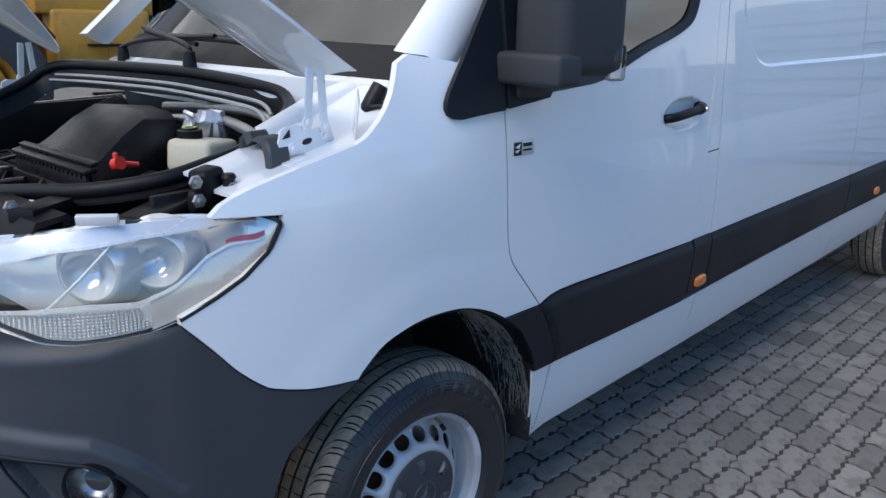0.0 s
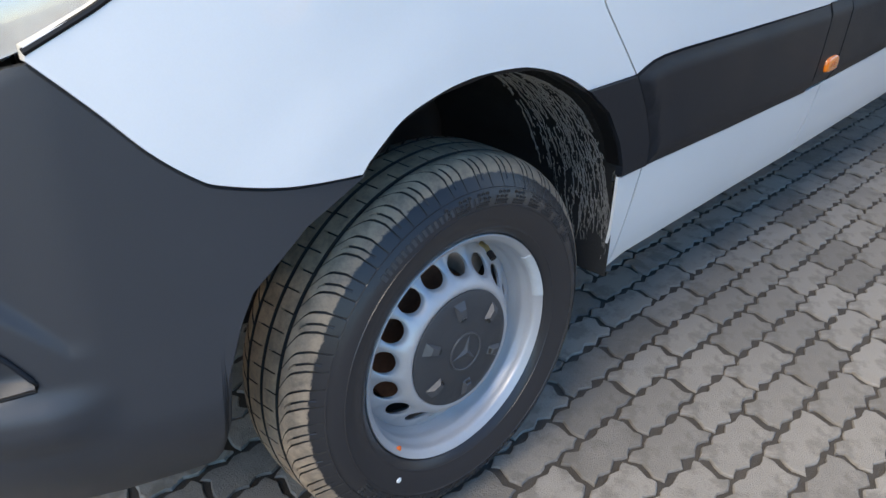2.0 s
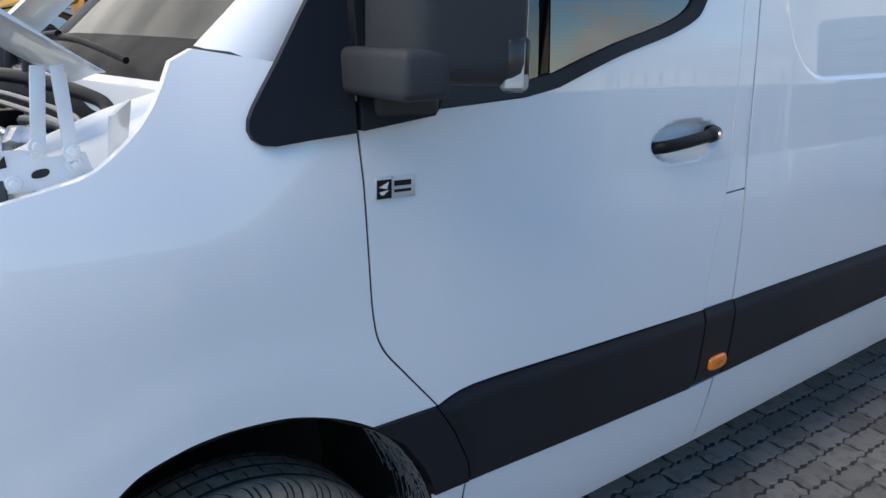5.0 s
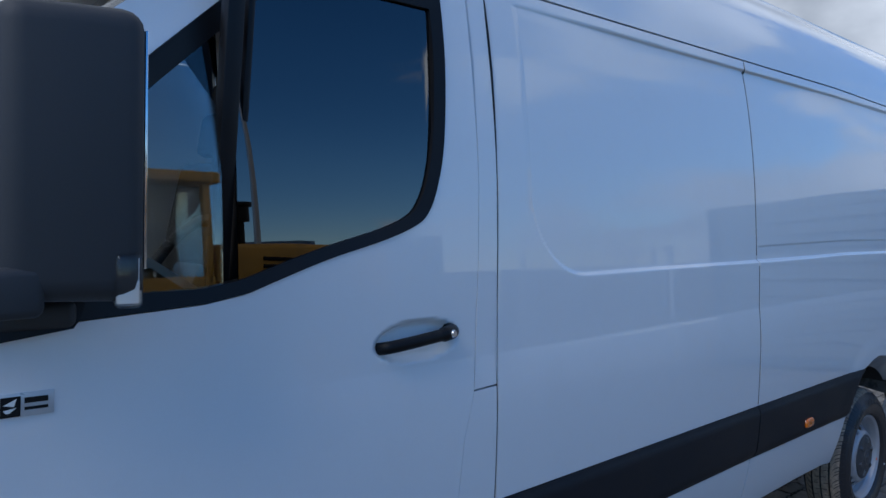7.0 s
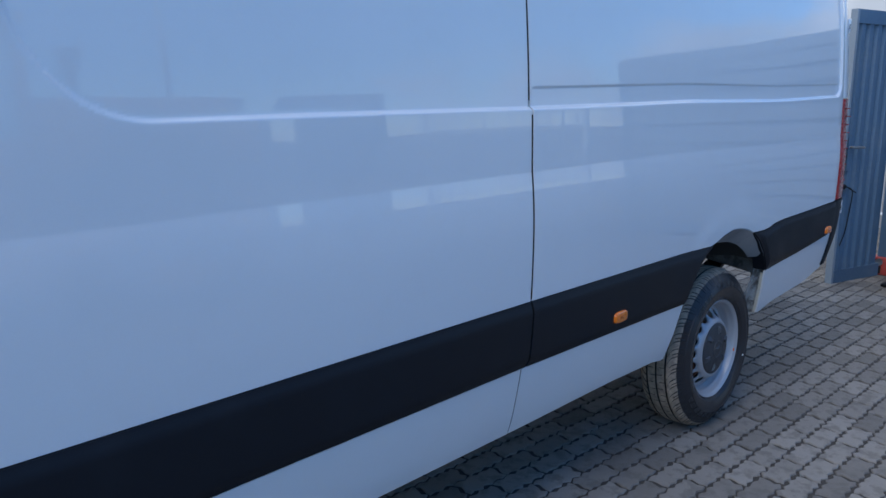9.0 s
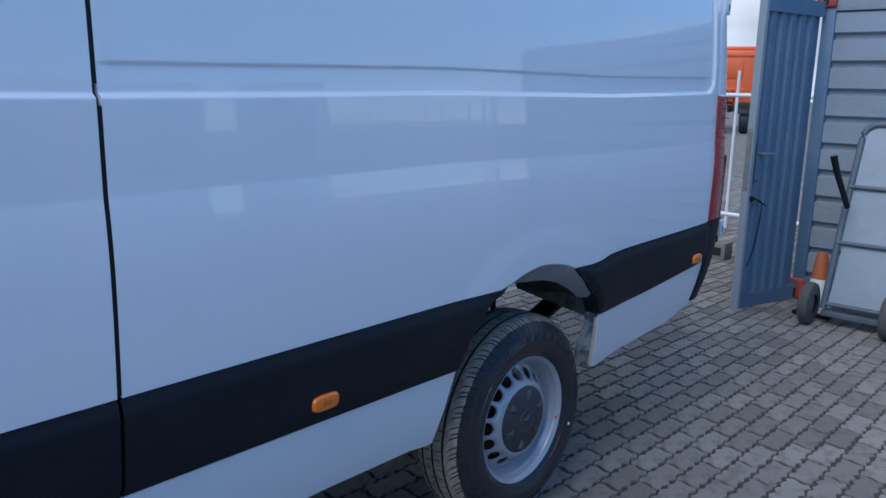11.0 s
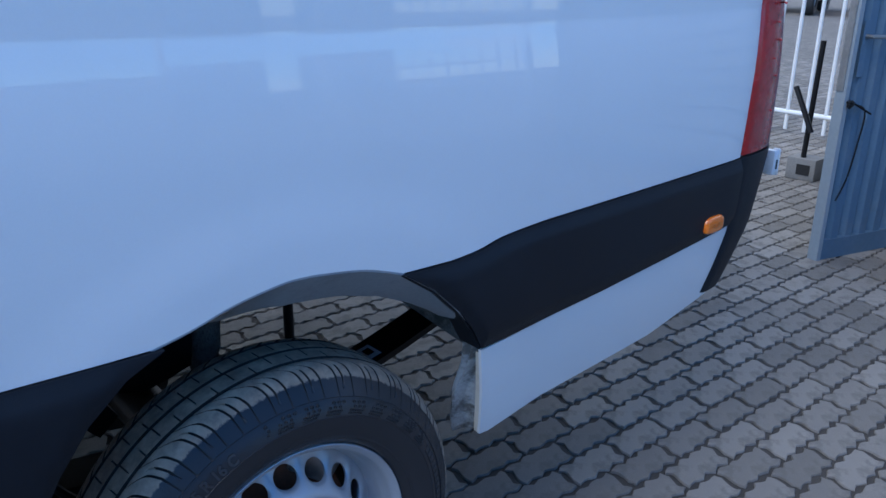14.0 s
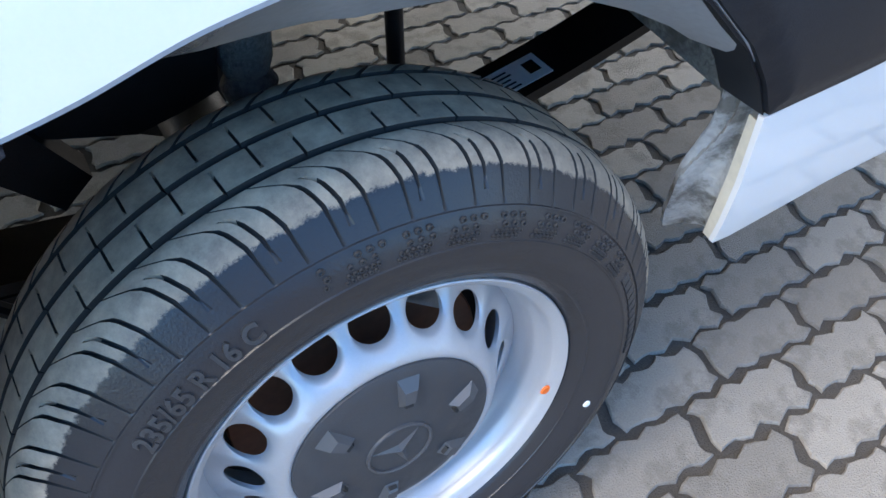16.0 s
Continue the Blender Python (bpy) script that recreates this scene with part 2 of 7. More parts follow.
def glass(name, color=(1, 1, 1), rough=0.0, ior=1.45):
    """A pane: it lets light straight through, tinted, and mirrors what Fresnel gives."""
    m = bpy.data.materials.new(name)
    m.use_nodes = True
    nt = m.node_tree
    clear, mirror, mix, fresnel = node(nt, "BsdfTransparent"), node(nt, "BsdfGlossy", Roughness=rough), node(nt, "MixShader"), node(nt, "Fresnel", IOR=ior)
    clear.inputs["Color"].default_value = (*color, 1)
    nt.links.new(fresnel.outputs[0], mix.inputs[0])
    nt.links.new(clear.outputs[0], mix.inputs[1])
    nt.links.new(mirror.outputs[0], mix.inputs[2])
    nt.links.new(mix.outputs[0], nt.nodes["Material Output"].inputs["Surface"])
    return m


GLASS = glass("window_glass", (0.84, 0.88, 0.88), 0.0, 1.9)
SCREEN = glass("windscreen_glass", (0.84, 0.88, 0.88), 0.0, 2.3)
TINTED = glass("tinted_glass", (0.10, 0.12, 0.14), 0.0, 2.3)
LENS = glass("clear_lens", (0.95, 0.96, 0.97), 0.02)


# ---- mesh helpers ----
RAKE = 0.0157  # the unladen van stands nose-down
_sx = np.linspace(-1.2, 6.0, 721)
_soft = lambda xs, ds: np.convolve(np.pad(np.interp(_sx, xs, ds), 10, mode="edge"), np.ones(21) / 21, "valid")
LENGTHEN = _soft([-0.3, 0.38, 1.2, 1.45, 2.945, 3.93, 4.3, 4.67, 5.45], [0.0, -0.006, -0.055, -0.049, -0.014, 0.0, 0.014, 0.031, 0.095])
LIFT = _soft([-0.3, 0.3, 3.9, 4.7], [0.0, 0.014, 0.016, -0.002])


def stance(v):
    """Sets body points at their length along the van and their height over the ground."""
    x = v[:, 0].copy()
    v[:, 0] += np.interp(x, _sx, LENGTHEN)
    v[:, 2] += RAKE * x + np.interp(x, _sx, LIFT)
    return v


def mesh(name, verts, faces, mats, parent=None, label="", smooth=40, rake=False, normals=None, mi=None):
    """One mesh object out of plain vertices and faces."""
    v = np.array(verts, float).reshape(-1, 3)
    if rake:
        v = stance(v.copy())
    me = bpy.data.meshes.new(name)
    me.from_pydata(v.tolist(), [], [tuple(f) for f in faces])
    for m in mats if isinstance(mats, (list, tuple)) else [mats]:
        me.materials.append(m)
    if mi is not None:
        me.polygons.foreach_set("material_index", np.array(mi, dtype=np.int32))
    if normals is None:
        bm = bmesh.new()
        bm.from_mesh(me)
        bmesh.ops.recalc_face_normals(bm, faces=bm.faces)
        bm.to_mesh(me)
        bm.free()
    if smooth:
        me.polygons.foreach_set("use_smooth", np.ones(len(me.polygons), dtype=bool))
        if normals is None:
            me.set_sharp_from_angle(angle=radians(smooth))
    me.update()
    if normals is not None:
        me.normals_split_custom_set_from_vertices(np.array(normals).tolist())
    ob = new(name, me)
    if parent:
        ob.parent = parent
    if label:
        ob["label"] = label
    return ob


def boxes(items, bevel=0.004, segs=2):
    """Vertices and faces of bevelled boxes: (centre, size) or (centre, size, rotation in degrees)."""
    V, F = [], []
    for it in items:
        c, s = it[0], it[1]
        m = pose(*c, *(it[2] if len(it) > 2 else (0, 0, 0)))
        bm = bmesh.new()
        bmesh.ops.create_cube(bm, size=1.0)
        bmesh.ops.scale(bm, vec=s, verts=bm.verts)
        b = min(bevel, min(s) * 0.4)
        if b > 0:
            bmesh.ops.bevel(bm, geom=bm.edges[:], offset=b, segments=segs, affect="EDGES", profile=0.5)
        n = len(V)
        bm.verts.index_update()
        V += [tuple(m @ v.co) for v in bm.verts]
        F += [[n + v.index for v in f.verts] for f in bm.faces]
        bm.free()
    return V, F


def join(*sets):
    V, F = [], []
    for v, f in sets:
        n = len(V)
        V += [tuple(p) for p in v]
        F += [[n + i for i in g] for g in f]
    return V, F


def smooth_line(points, steps=8, closed=False):
    """A Catmull-Rom line through points."""
    p = [Vector(q) for q in points]
    n, out = len(p), []
    for i in range(n if closed else n - 1):
        a = p[(i - 1) % n] if closed or i else p[0]
        b, c = p[i], p[(i + 1) % n]
        d = p[(i + 2) % n] if closed or i + 2 < n else p[-1]
        for k in range(steps):
            t = k / steps
            out.append(0.5 * (2 * b + (c - a) * t + (2 * a - 5 * b + 4 * c - d) * t * t + (3 * b - a - 3 * c + d) * t ** 3))
    return out if closed else out + [p[-1]]


def tube(points, r, segs=10, closed=False, flat=1.0, ends=True):
    """A tube along points; r is a number or one for each point; flat squeezes it upright."""
    p = [Vector(q) for q in points]
    n = len(p)
    rs = r if isinstance(r, (list, tuple)) else [r] * n
    V, F = [], []
    for i in range(n):
        a, b = p[(i - 1) % n] if closed or i else p[0], p[(i + 1) % n] if closed or i < n - 1 else p[-1]
        d = (b - a).normalized()
        up = Vector((0, 0, 1)) if abs(d.z) < 0.95 else Vector((1, 0, 0))
        s = d.cross(up).normalized()
        u = s.cross(d)
        for k in range(segs):
            w = 2 * math.pi * k / segs
            V.append(tuple(p[i] + rs[i] * (math.cos(w) * s + flat * math.sin(w) * u)))
    for i in range(n if closed else n - 1):
        j = (i + 1) % n
        F += [[i * segs + k, i * segs + (k + 1) % segs, j * segs + (k + 1) % segs, j * segs + k] for k in range(segs)]
    if ends and not closed:
        F += [list(range(segs))[::-1], [(n - 1) * segs + k for k in range(segs)]]
    return V, F


def lathe(profile, centre=(0, 0, 0), axis="y", segs=48, closed=False):
    """Turns a profile of (radius, along) round an axis."""
    V, F, n = [], [], len(profile)
    for k in range(segs):
        w = 2 * math.pi * k / segs
        for r, a in profile:
            q = {"y": (r * math.cos(w), a, r * math.sin(w)), "z": (r * math.cos(w), r * math.sin(w), a), "x": (a, r * math.cos(w), r * math.sin(w))}[axis]
            V.append((q[0] + centre[0], q[1] + centre[1], q[2] + centre[2]))
    for k in range(segs):
        l = (k + 1) % segs
        F += [[k * n + i, k * n + i + 1, l * n + i + 1, l * n + i] for i in range(n - 1)]
        if closed:
            F.append([k * n + n - 1, k * n, l * n, l * n + n - 1])
    return V, F


def sheet(rows):
    """A surface through rows of points."""
    n = len(rows[0])
    V = [tuple(p) for row in rows for p in row]
    F = [[i * n + j, i * n + j + 1, (i + 1) * n + j + 1, (i + 1) * n + j] for i in range(len(rows) - 1) for j in range(n - 1)]
    return V, F


def thick(vf, d):
    """Gives a sheet thickness along the way d."""
    V, F = vf
    n = len(V)
    W = list(V) + [tuple(Vector(v) + Vector(d)) for v in V]
    G = [list(f) for f in F] + [[n + i for i in reversed(f)] for f in F]
    seen = {}
    for f in F:
        for a, b in zip(f, f[1:] + f[:1]):
            seen[(min(a, b), max(a, b))] = None if (min(a, b), max(a, b)) in seen else (a, b)
    G += [[e[1], e[0], n + e[0], n + e[1]] for e in seen.values() if e]
    return W, G


def outline_plate(points, d):
    """A flat plate from an outline, with thickness d."""
    n = len(points)
    P = [Vector(p) for p in points]
    V = [tuple(p) for p in P] + [tuple(p + Vector(d)) for p in P]
    return V, [list(range(n))[::-1], [n + i for i in range(n)]] + [[i, (i + 1) % n, n + (i + 1) % n, n + i] for i in range(n)]


def text_mesh(text, size, bold=0.0):
    cu = bpy.data.curves.new("lettering", "FONT")
    cu.body, cu.size, cu.align_x = text, size, "CENTER"
    cu.extrude, cu.offset = 0.0, bold
    ob = bpy.data.objects.new("lettering", cu)
    scene.collection.objects.link(ob)
    me = ob.evaluated_get(bpy.context.evaluated_depsgraph_get()).to_mesh()
    V, F = [tuple(v.co) for v in me.vertices], [list(p.vertices) for p in me.polygons]
    bpy.data.objects.remove(ob)
    bpy.data.curves.remove(cu)
    return V, F


def thing(name, label, category, group="", kind="", at=None):
    ob = new(name)
    ob.empty_display_size = 0.1
    if at is not None:
        ob.matrix_basis = at
    return tagged(ob, label, category, group, kind)


# ---- the van's side: how far in the skin lies at a length x and a height z ----
BASE_Z = [0.25, 0.32, 0.40, 0.47, 0.56, 0.66, 0.77, 0.90, 1.10, 1.34, 1.50, 1.70, 1.90, 2.00, 2.12, 2.30, 2.42, 2.50, 2.56]
BASE_Y = [0.100, 0.068, 0.048, 0.034, 0.018, 0.008, 0.003, 0.000, 0.001, 0.008, 0.016, 0.032, 0.058, 0.076, 0.102, 0.155, 0.220, 0.300, 0.420]
PLAN_X = [-0.75, -0.70, -0.60, -0.50, -0.40, -0.30, -0.20, -0.10, 0.05]
PLAN_Y = [0.205, 0.170, 0.118, 0.082, 0.053, 0.030, 0.014, 0.004, 0.0]
_zz = np.linspace(0.25, 2.56, 240)
_by = np.convolve(np.pad(np.interp(_zz, BASE_Z, BASE_Y), 8, mode="edge"), np.ones(17) / 17, "valid")
_xx = np.linspace(-0.75, 0.05, 160)
_py = np.convolve(np.pad(np.interp(_xx, PLAN_X, PLAN_Y), 6, mode="edge"), np.ones(13) / 13, "valid")


def step(a, b, v):
    t = np.clip((v - a) / (b - a), 0, 1)
    return t * t * (3 - 2 * t)


def skin(x, z):
    x, z = np.asarray(x, float), np.asarray(z, float)
    y = np.interp(z, _zz, _by) + np.interp(x, _xx, _py)
    y = y + 0.6 * np.clip(z - 1.05, 0, 0.5) ** 2 * step(0.25, -0.1, x)
    # the crease along the side
    y = y + 0.010 * np.clip((z - 0.96) / 0.195, 0, 1) ** 2 * step(0.3, 1.3, x)
    # the sunk field where a window could be
    zw, z = z, z - np.interp(x, [2.2, 2.95, 3.5, 4.5, 5.45], [0.0, -0.004, -0.004, 0.002, 0.014])
    cx, cz, r = 1.84, 1.337 + 0.25, 0.25
    d = np.where((x < cx) & (z < cz), r - np.hypot(x - cx, z - cz), np.minimum(x - (cx - r), z - 1.337))
    far = np.minimum(5.452 - x, 2.100 - z)
    far = np.where((x > 5.452 - 0.12) & (z > 2.100 - 0.12), 0.12 - np.hypot(np.maximum(x - 5.332, 0), np.maximum(z - 1.980, 0)), far)
    far = np.where((x > 5.452 - 0.07) & (z < 1.337 + 0.07), 0.07 - np.hypot(np.maximum(x - 5.382, 0), np.maximum(1.407 - z, 0)), far)
    d = np.minimum(d, far)
    y = y + 0.013 * step(0.0, 0.011, d) * (0.35 + 0.65 * step(1.55, 2.3, x))
    # a fine step line low in the rear field
    zf = zw - np.interp(x, [2.95, 5.5], [-0.008, 0.012])
    y = y + 0.0035 * step(1.408, 1.400, zf) * step(2.955, 2.965, x) * step(5.45, 5.38, x) * step(1.337, 1.349, z)
    z = zw
    # the handle's bowl
    y = y + 0.024 * step(0.0, 0.55, 1 - ((x - 1.180) / 0.148) ** 2 - ((z - 1.216) / 0.052) ** 2)
    # the flared lips of the arches
    for ax, az, rr in ((0.0, 0.43, 0.42), (4.325, 0.38, 0.42)):
        e = np.hypot(x - ax, z - az) - rr
        y = y - 0.0035 * step(0.16, 0.06, e) * step(0.50, 0.66, z)
    # the rear corner turns in
    y = y + 0.006 * np.clip((x - 4.95) / 0.5, 0, 1.3) ** 2 + 0.9 * np.clip(x - 5.40, 0, 1) ** 2
    return y


def skin_normals(x, z, h=0.002):
    x, z = np.asarray(x, float), np.asarray(z, float)
    dx, dz = (skin(x + h, z) - skin(x - h, z)) / (2 * h), (skin(x, z + h) - skin(x, z - h)) / (2 * h)
    n = np.stack([dx, -np.ones_like(dx), dz], -1)
    return n / np.linalg.norm(n, axis=-1, keepdims=True)


def curve(pts):
    xs, zs = zip(*pts)
    return lambda x: float(np.interp(x, xs, zs)), [p[0] for p in pts]


FEATURES = [round(0.77 + 0.012 * i, 3) for i in range(16)] + [1.04, 1.07, 1.10, 1.12, 1.135, 1.148, 1.155, 1.162, 1.17, 1.319, 1.323, 1.327, 1.330, 1.333, 1.337, 1.340, 1.343, 1.346, 1.349, 1.354, 1.358, 1.364, 1.370, 1.378, 1.386, 1.390, 1.394, 1.397, 1.400, 1.403, 1.406, 1.410, 1.414, 1.418, 1.422, 2.067, 2.077, 2.085, 2.092, 2.100, 2.108]


def side_panel(name, mat, parent, pieces, off=0.0, flange=0.016, step_x=0.03, step_z=0.03, label="", extra_x=(), proud=0.0, mirror=False):
    """A body panel on the side's skin between a lower and an upper line, with a turned edge."""
    V, N, F = [], [], []
    for bottom, top in pieces:
        (fb, xb), (ft, xt) = curve(bottom), curve(top)
        x0, x1 = max(xb[0], xt[0]), min(xb[-1], xt[-1])
        xs = sorted({round(v, 4) for v in list(np.arange(x0, x1, step_x)) + xb + xt + list(extra_x) + [x0, x1] if x0 <= v <= x1})
        lo, hi = min(p[1] for p in bottom), max(p[1] for p in top)
        zs = sorted(set([round(v, 4) for v in np.arange(lo, hi, step_z)] + [z for z in FEATURES if lo < z < hi] + [hi]))
        cols, base = [], len(V)
        for x in xs:
            b, t = fb(x), max(ft(x), fb(x))
            ids, last, lastz = [], None, None
            for z in [lo] + zs:
                zc = min(max(z, b), t)
                if last is None or abs(zc - lastz) > 1e-6:
                    y = float(skin(x, zc))
                    edge = min(zc - b, t - zc)
                    yy = y + off - proud * float(step(0.0, 0.03, edge))
                    V.append((x, yy, zc))
                    last, lastz = len(V) - 1, zc
                ids.append(last)
            cols.append(ids)
        for a, b in zip(cols, cols[1:]):
            for j in range(len(zs)):
                f = []
                for i in (a[j], b[j], b[j + 1], a[j + 1]):
                    if i not in f:
                        f.append(i)
                if len(f) > 2:
                    F.append(f)
    n = len(V)
    arr = np.array(V)
    N = skin_normals(arr[:, 0], arr[:, 2])
    if proud:
        N = N.copy()
    count = {}
    for f in F:
        for a, b in zip(f, f[1:] + f[:1]):
            k = (min(a, b), max(a, b))
            count[k] = None if k in count else (a, b)
    rim = [e for e in count.values() if e]
    Nf, Vf = [], []
    for a, b in rim:
        pa, pb = Vector(V[a]), Vector(V[b])
        d = pb - pa
        out = Vector((d.z, 0, -d.x))
        out = out.normalized() if out.length else Vector((0, 0, -1))
        i = n + len(Vf)
        Vf += [tuple(pa), tuple(pb), tuple(pb + Vector((0, flange, 0))), tuple(pa + Vector((0, flange, 0)))]
        Nf += [tuple(out)] * 4
        F.append([i + 1, i, i + 3, i + 2])
    V = V + Vf
    N = np.concatenate([N, np.array(Nf).reshape(-1, 3)]) if Vf else N
    if mirror:
        V = [(v[0], 2.0 - v[1], v[2]) for v in V]
        N = N * np.array([1, -1, 1])
        F = [f[::-1] for f in F]
    return mesh(name, V, F, mat, parent, label, smooth=50 if proud else 1, rake=True, normals=None if proud else N)


# ---- ground ----
ground = mesh("ground", [(-300, -300, -0.007), (300, -300, -0.007), (300, 300, -0.007), (-300, 300, -0.007)], [[0, 1, 2, 3]], JOINT, None, smooth=0)
tagged(ground, "paved yard of grey concrete blocks with dark sandy joints", "ground", kind="structure")

gt = JOINT.node_tree
shader = gt.nodes["Principled BSDF"]
sand = shader.inputs["Base Color"].links[0].from_socket
where = gt.nodes.new("ShaderNodeTexCoord")
xyz = gt.nodes.new("ShaderNodeSeparateXYZ")
gt.links.new(where.outputs["Object"], xyz.inputs[0])
beyond = []
for axis, middle, half in (("X", 5.75, 11.15), ("Y", 1.75, 9.65)):
    centred, size, past = node(gt, "Math"), node(gt, "Math"), node(gt, "Math")
    centred.operation, size.operation, past.operation = "SUBTRACT", "ABSOLUTE", "GREATER_THAN"
    centred.inputs[1].default_value, past.inputs[1].default_value = middle, half
    gt.links.new(xyz.outputs[axis], centred.inputs[0])
    gt.links.new(centred.outputs[0], size.inputs[0])
    gt.links.new(size.outputs[0], past.inputs[0])
    beyond.append(past)
either = node(gt, "Math")
either.operation = "MAXIMUM"
gt.links.new(beyond[0].outputs[0], either.inputs[0])
gt.links.new(beyond[1].outputs[0], either.inputs[1])
blocks = node(gt, "TexBrick", Scale=1.0)
blocks.inputs["Brick Width"].default_value, blocks.inputs["Row Height"].default_value, blocks.inputs["Mortar Size"].default_value = 0.2155, 0.099, 0.007
blocks.inputs["Color1"].default_value, blocks.inputs["Color2"].default_value, blocks.inputs["Mortar"].default_value = (0.24, 0.218, 0.19, 1), (0.17, 0.155, 0.135, 1), (0.055, 0.05, 0.045, 1)
gt.links.new(where.outputs["Object"], blocks.inputs["Vector"])
paved = gt.nodes.new("ShaderNodeMix")
paved.data_type = "RGBA"
gt.links.new(either.outputs[0], paved.inputs[0])
gt.links.new(sand, paved.inputs[6])
gt.links.new(blocks.outputs["Color"], paved.inputs[7])
gt.links.new(paved.outputs[2], shader.inputs["Base Color"])

# ---- the van: body panels ----
van = thing("van", "white panel van with dark grey bumpers and its bonnet raised", "van")
def dense(pts, a, b):
    """Rounds the part of a line between two lengths."""
    mid = [p for p in pts if a <= p[0] <= b]
    fine = [(v.x, v.y) for v in smooth_line([(x, z, 0) for x, z in mid], 6)]
    fine = [p for i, p in enumerate(fine) if i == 0 or p[0] > fine[i - 1][0] + 1e-4]
    return [p for p in pts if p[0] < a] + fine + [p for p in pts if p[0] > b]


SEAM = [(0.200, 1.400), (0.202, 1.310), (0.212, 1.220), (0.221, 1.070), (0.228, 0.987), (0.246, 0.924), (0.297, 0.861), (0.378, 0.772)]
SEAM = SEAM[:3] + dense(SEAM[3:], 0.1, 0.5)
FENDER_LOW = [(-0.60, 0.970), (-0.548, 0.910), (-0.504, 0.856), (-0.46, 0.816), (-0.43, 0.800), (-0.353, 0.781), (-0.250, 0.772), (-0.240, 0.786), (-0.187, 0.832), (-0.12, 0.855), (-0.07, 0.862), (-0.028, 0.862), (0.03, 0.857), (0.075, 0.848), (0.130, 0.829), (0.18, 0.806), (0.230, 0.776), (0.378, 0.772)]
FENDER_TOP = [(-0.60, 0.985), (-0.535, 1.018), (-0.483, 1.050), (-0.428, 1.094), (-0.402, 1.140), (-0.400, 1.230), (-0.325, 1.250), (-0.22, 1.274), (-0.195, 1.284), (-0.175, 1.297), (-0.148, 1.317), (-0.125, 1.338), (-0.102, 1.365), (-0.084, 1.392), (-0.065, 1.425), (-0.03, 1.442), (0.082, 1.42)] + SEAM


FENDER_LOW = dense(dense(FENDER_LOW, -0.243, 0.235), -0.61, -0.249)
fender = side_panel("fender", PAINT, van, [(FENDER_LOW, FENDER_TOP), ([(-0.532, 1.166), (-0.396, 1.158)], [(-0.532, 1.170), (-0.512, 1.188), (-0.489, 1.200), (-0.447, 1.216), (-0.396, 1.2305)])], step_x=0.012, step_z=0.015)
SOFT = [(1.313, 0.770), (1.318, 0.850), (1.331, 0.960), (1.352, 1.030), (1.363, 1.070), (1.384, 1.390), (1.392, 1.580), (1.400, 2.12)]
G = 0.005
DOOR_LOW = [(x + G, z) for x, z in SEAM] + [(0.41, 0.780), (0.44, 0.7865), (0.48, 0.7900), (0.56, 0.7900), (0.80, 0.783), (1.20, 0.773)] + SOFT
DOOR_TOP = [(0.205, 1.405), (0.206, 1.316), (0.34, 1.330), (0.60, 1.342), (0.69, 1.355), (0.893, 1.416), (1.076, 1.458), (1.172, 1.488), (1.215, 1.520), (1.245, 1.580), (1.272, 1.690), (1.292, 1.880), (1.298, 2.0), (1.300, 2.12), (1.400, 2.12)]
door = side_panel("front_door", PAINT, van, [(DOOR_LOW, DOOR_TOP)], extra_x=np.arange(1.0, 1.36, 0.008), step_z=0.0085)
PL_TOP = [(x + 0.0015, z) for x, z in SOFT[:-3]]
side_panel("pillar_panel", PAINT, van, [([(1.3145, 0.770), (1.446, 0.770)], PL_TOP + [(1.366, 1.069), (1.446, 1.072)])])
side_panel("pillar_panel", PAINT, van, [([(1.3655, 1.074), (1.446, 1.077), (1.4595, 1.60), (1.468, 2.12)], [(1.3655, 1.076), (1.3858, 1.39), (1.3938, 1.58), (1.4018, 2.12), (1.468, 2.1205)])])
MID = 2.945
side_panel("side_panel", PAINT, van, [([(1.453, 0.770), (MID, 0.770)], [(1.453, 1.10), (1.4665, 1.60), (1.475, 2.130), (MID, 2.130)])], extra_x=list(np.arange(1.60, 1.66, 0.003)) + list(np.arange(1.66, 1.90, 0.008)), step_z=0.012)
ARCH_R = [(4.095, 0.769), (4.148, 0.782), (4.21, 0.802), (4.28, 0.815), (4.315, 0.816), (4.35, 0.813), (4.42, 0.802), (4.49, 0.779)]
REAR_BAND = [(4.59, 0.778), (4.65, 0.784), (4.704, 0.795), (4.79, 0.802), (4.86, 0.804), (5.085, 0.808), (5.455, 0.814)]
ARCH_R = dense(ARCH_R, 4.0, 4.6)
REAR_BAND = dense(REAR_BAND, 4.5, 5.0)
REAR_LOW = [(MID + 0.010, 0.770), (4.04, 0.769)] + ARCH_R + REAR_BAND + [(5.462, 0.94), (5.485, 1.15), (5.492, 1.338), (5.500, 1.345)]
side_panel("side_panel", PAINT, van, [(REAR_LOW, [(MID + 0.010, 2.130), (5.500, 2.130)])], extra_x=list(np.arange(5.30, 5.50, 0.01)) + list(np.arange(3.80, 4.90, 0.012)))
side_panel("roof_side", PAINT, van, [([(0.95, 2.137), (5.500, 2.137)], [(0.95, 2.30), (1.2, 2.46), (1.6, 2.54), (5.35, 2.555), (5.500, 2.50)])])
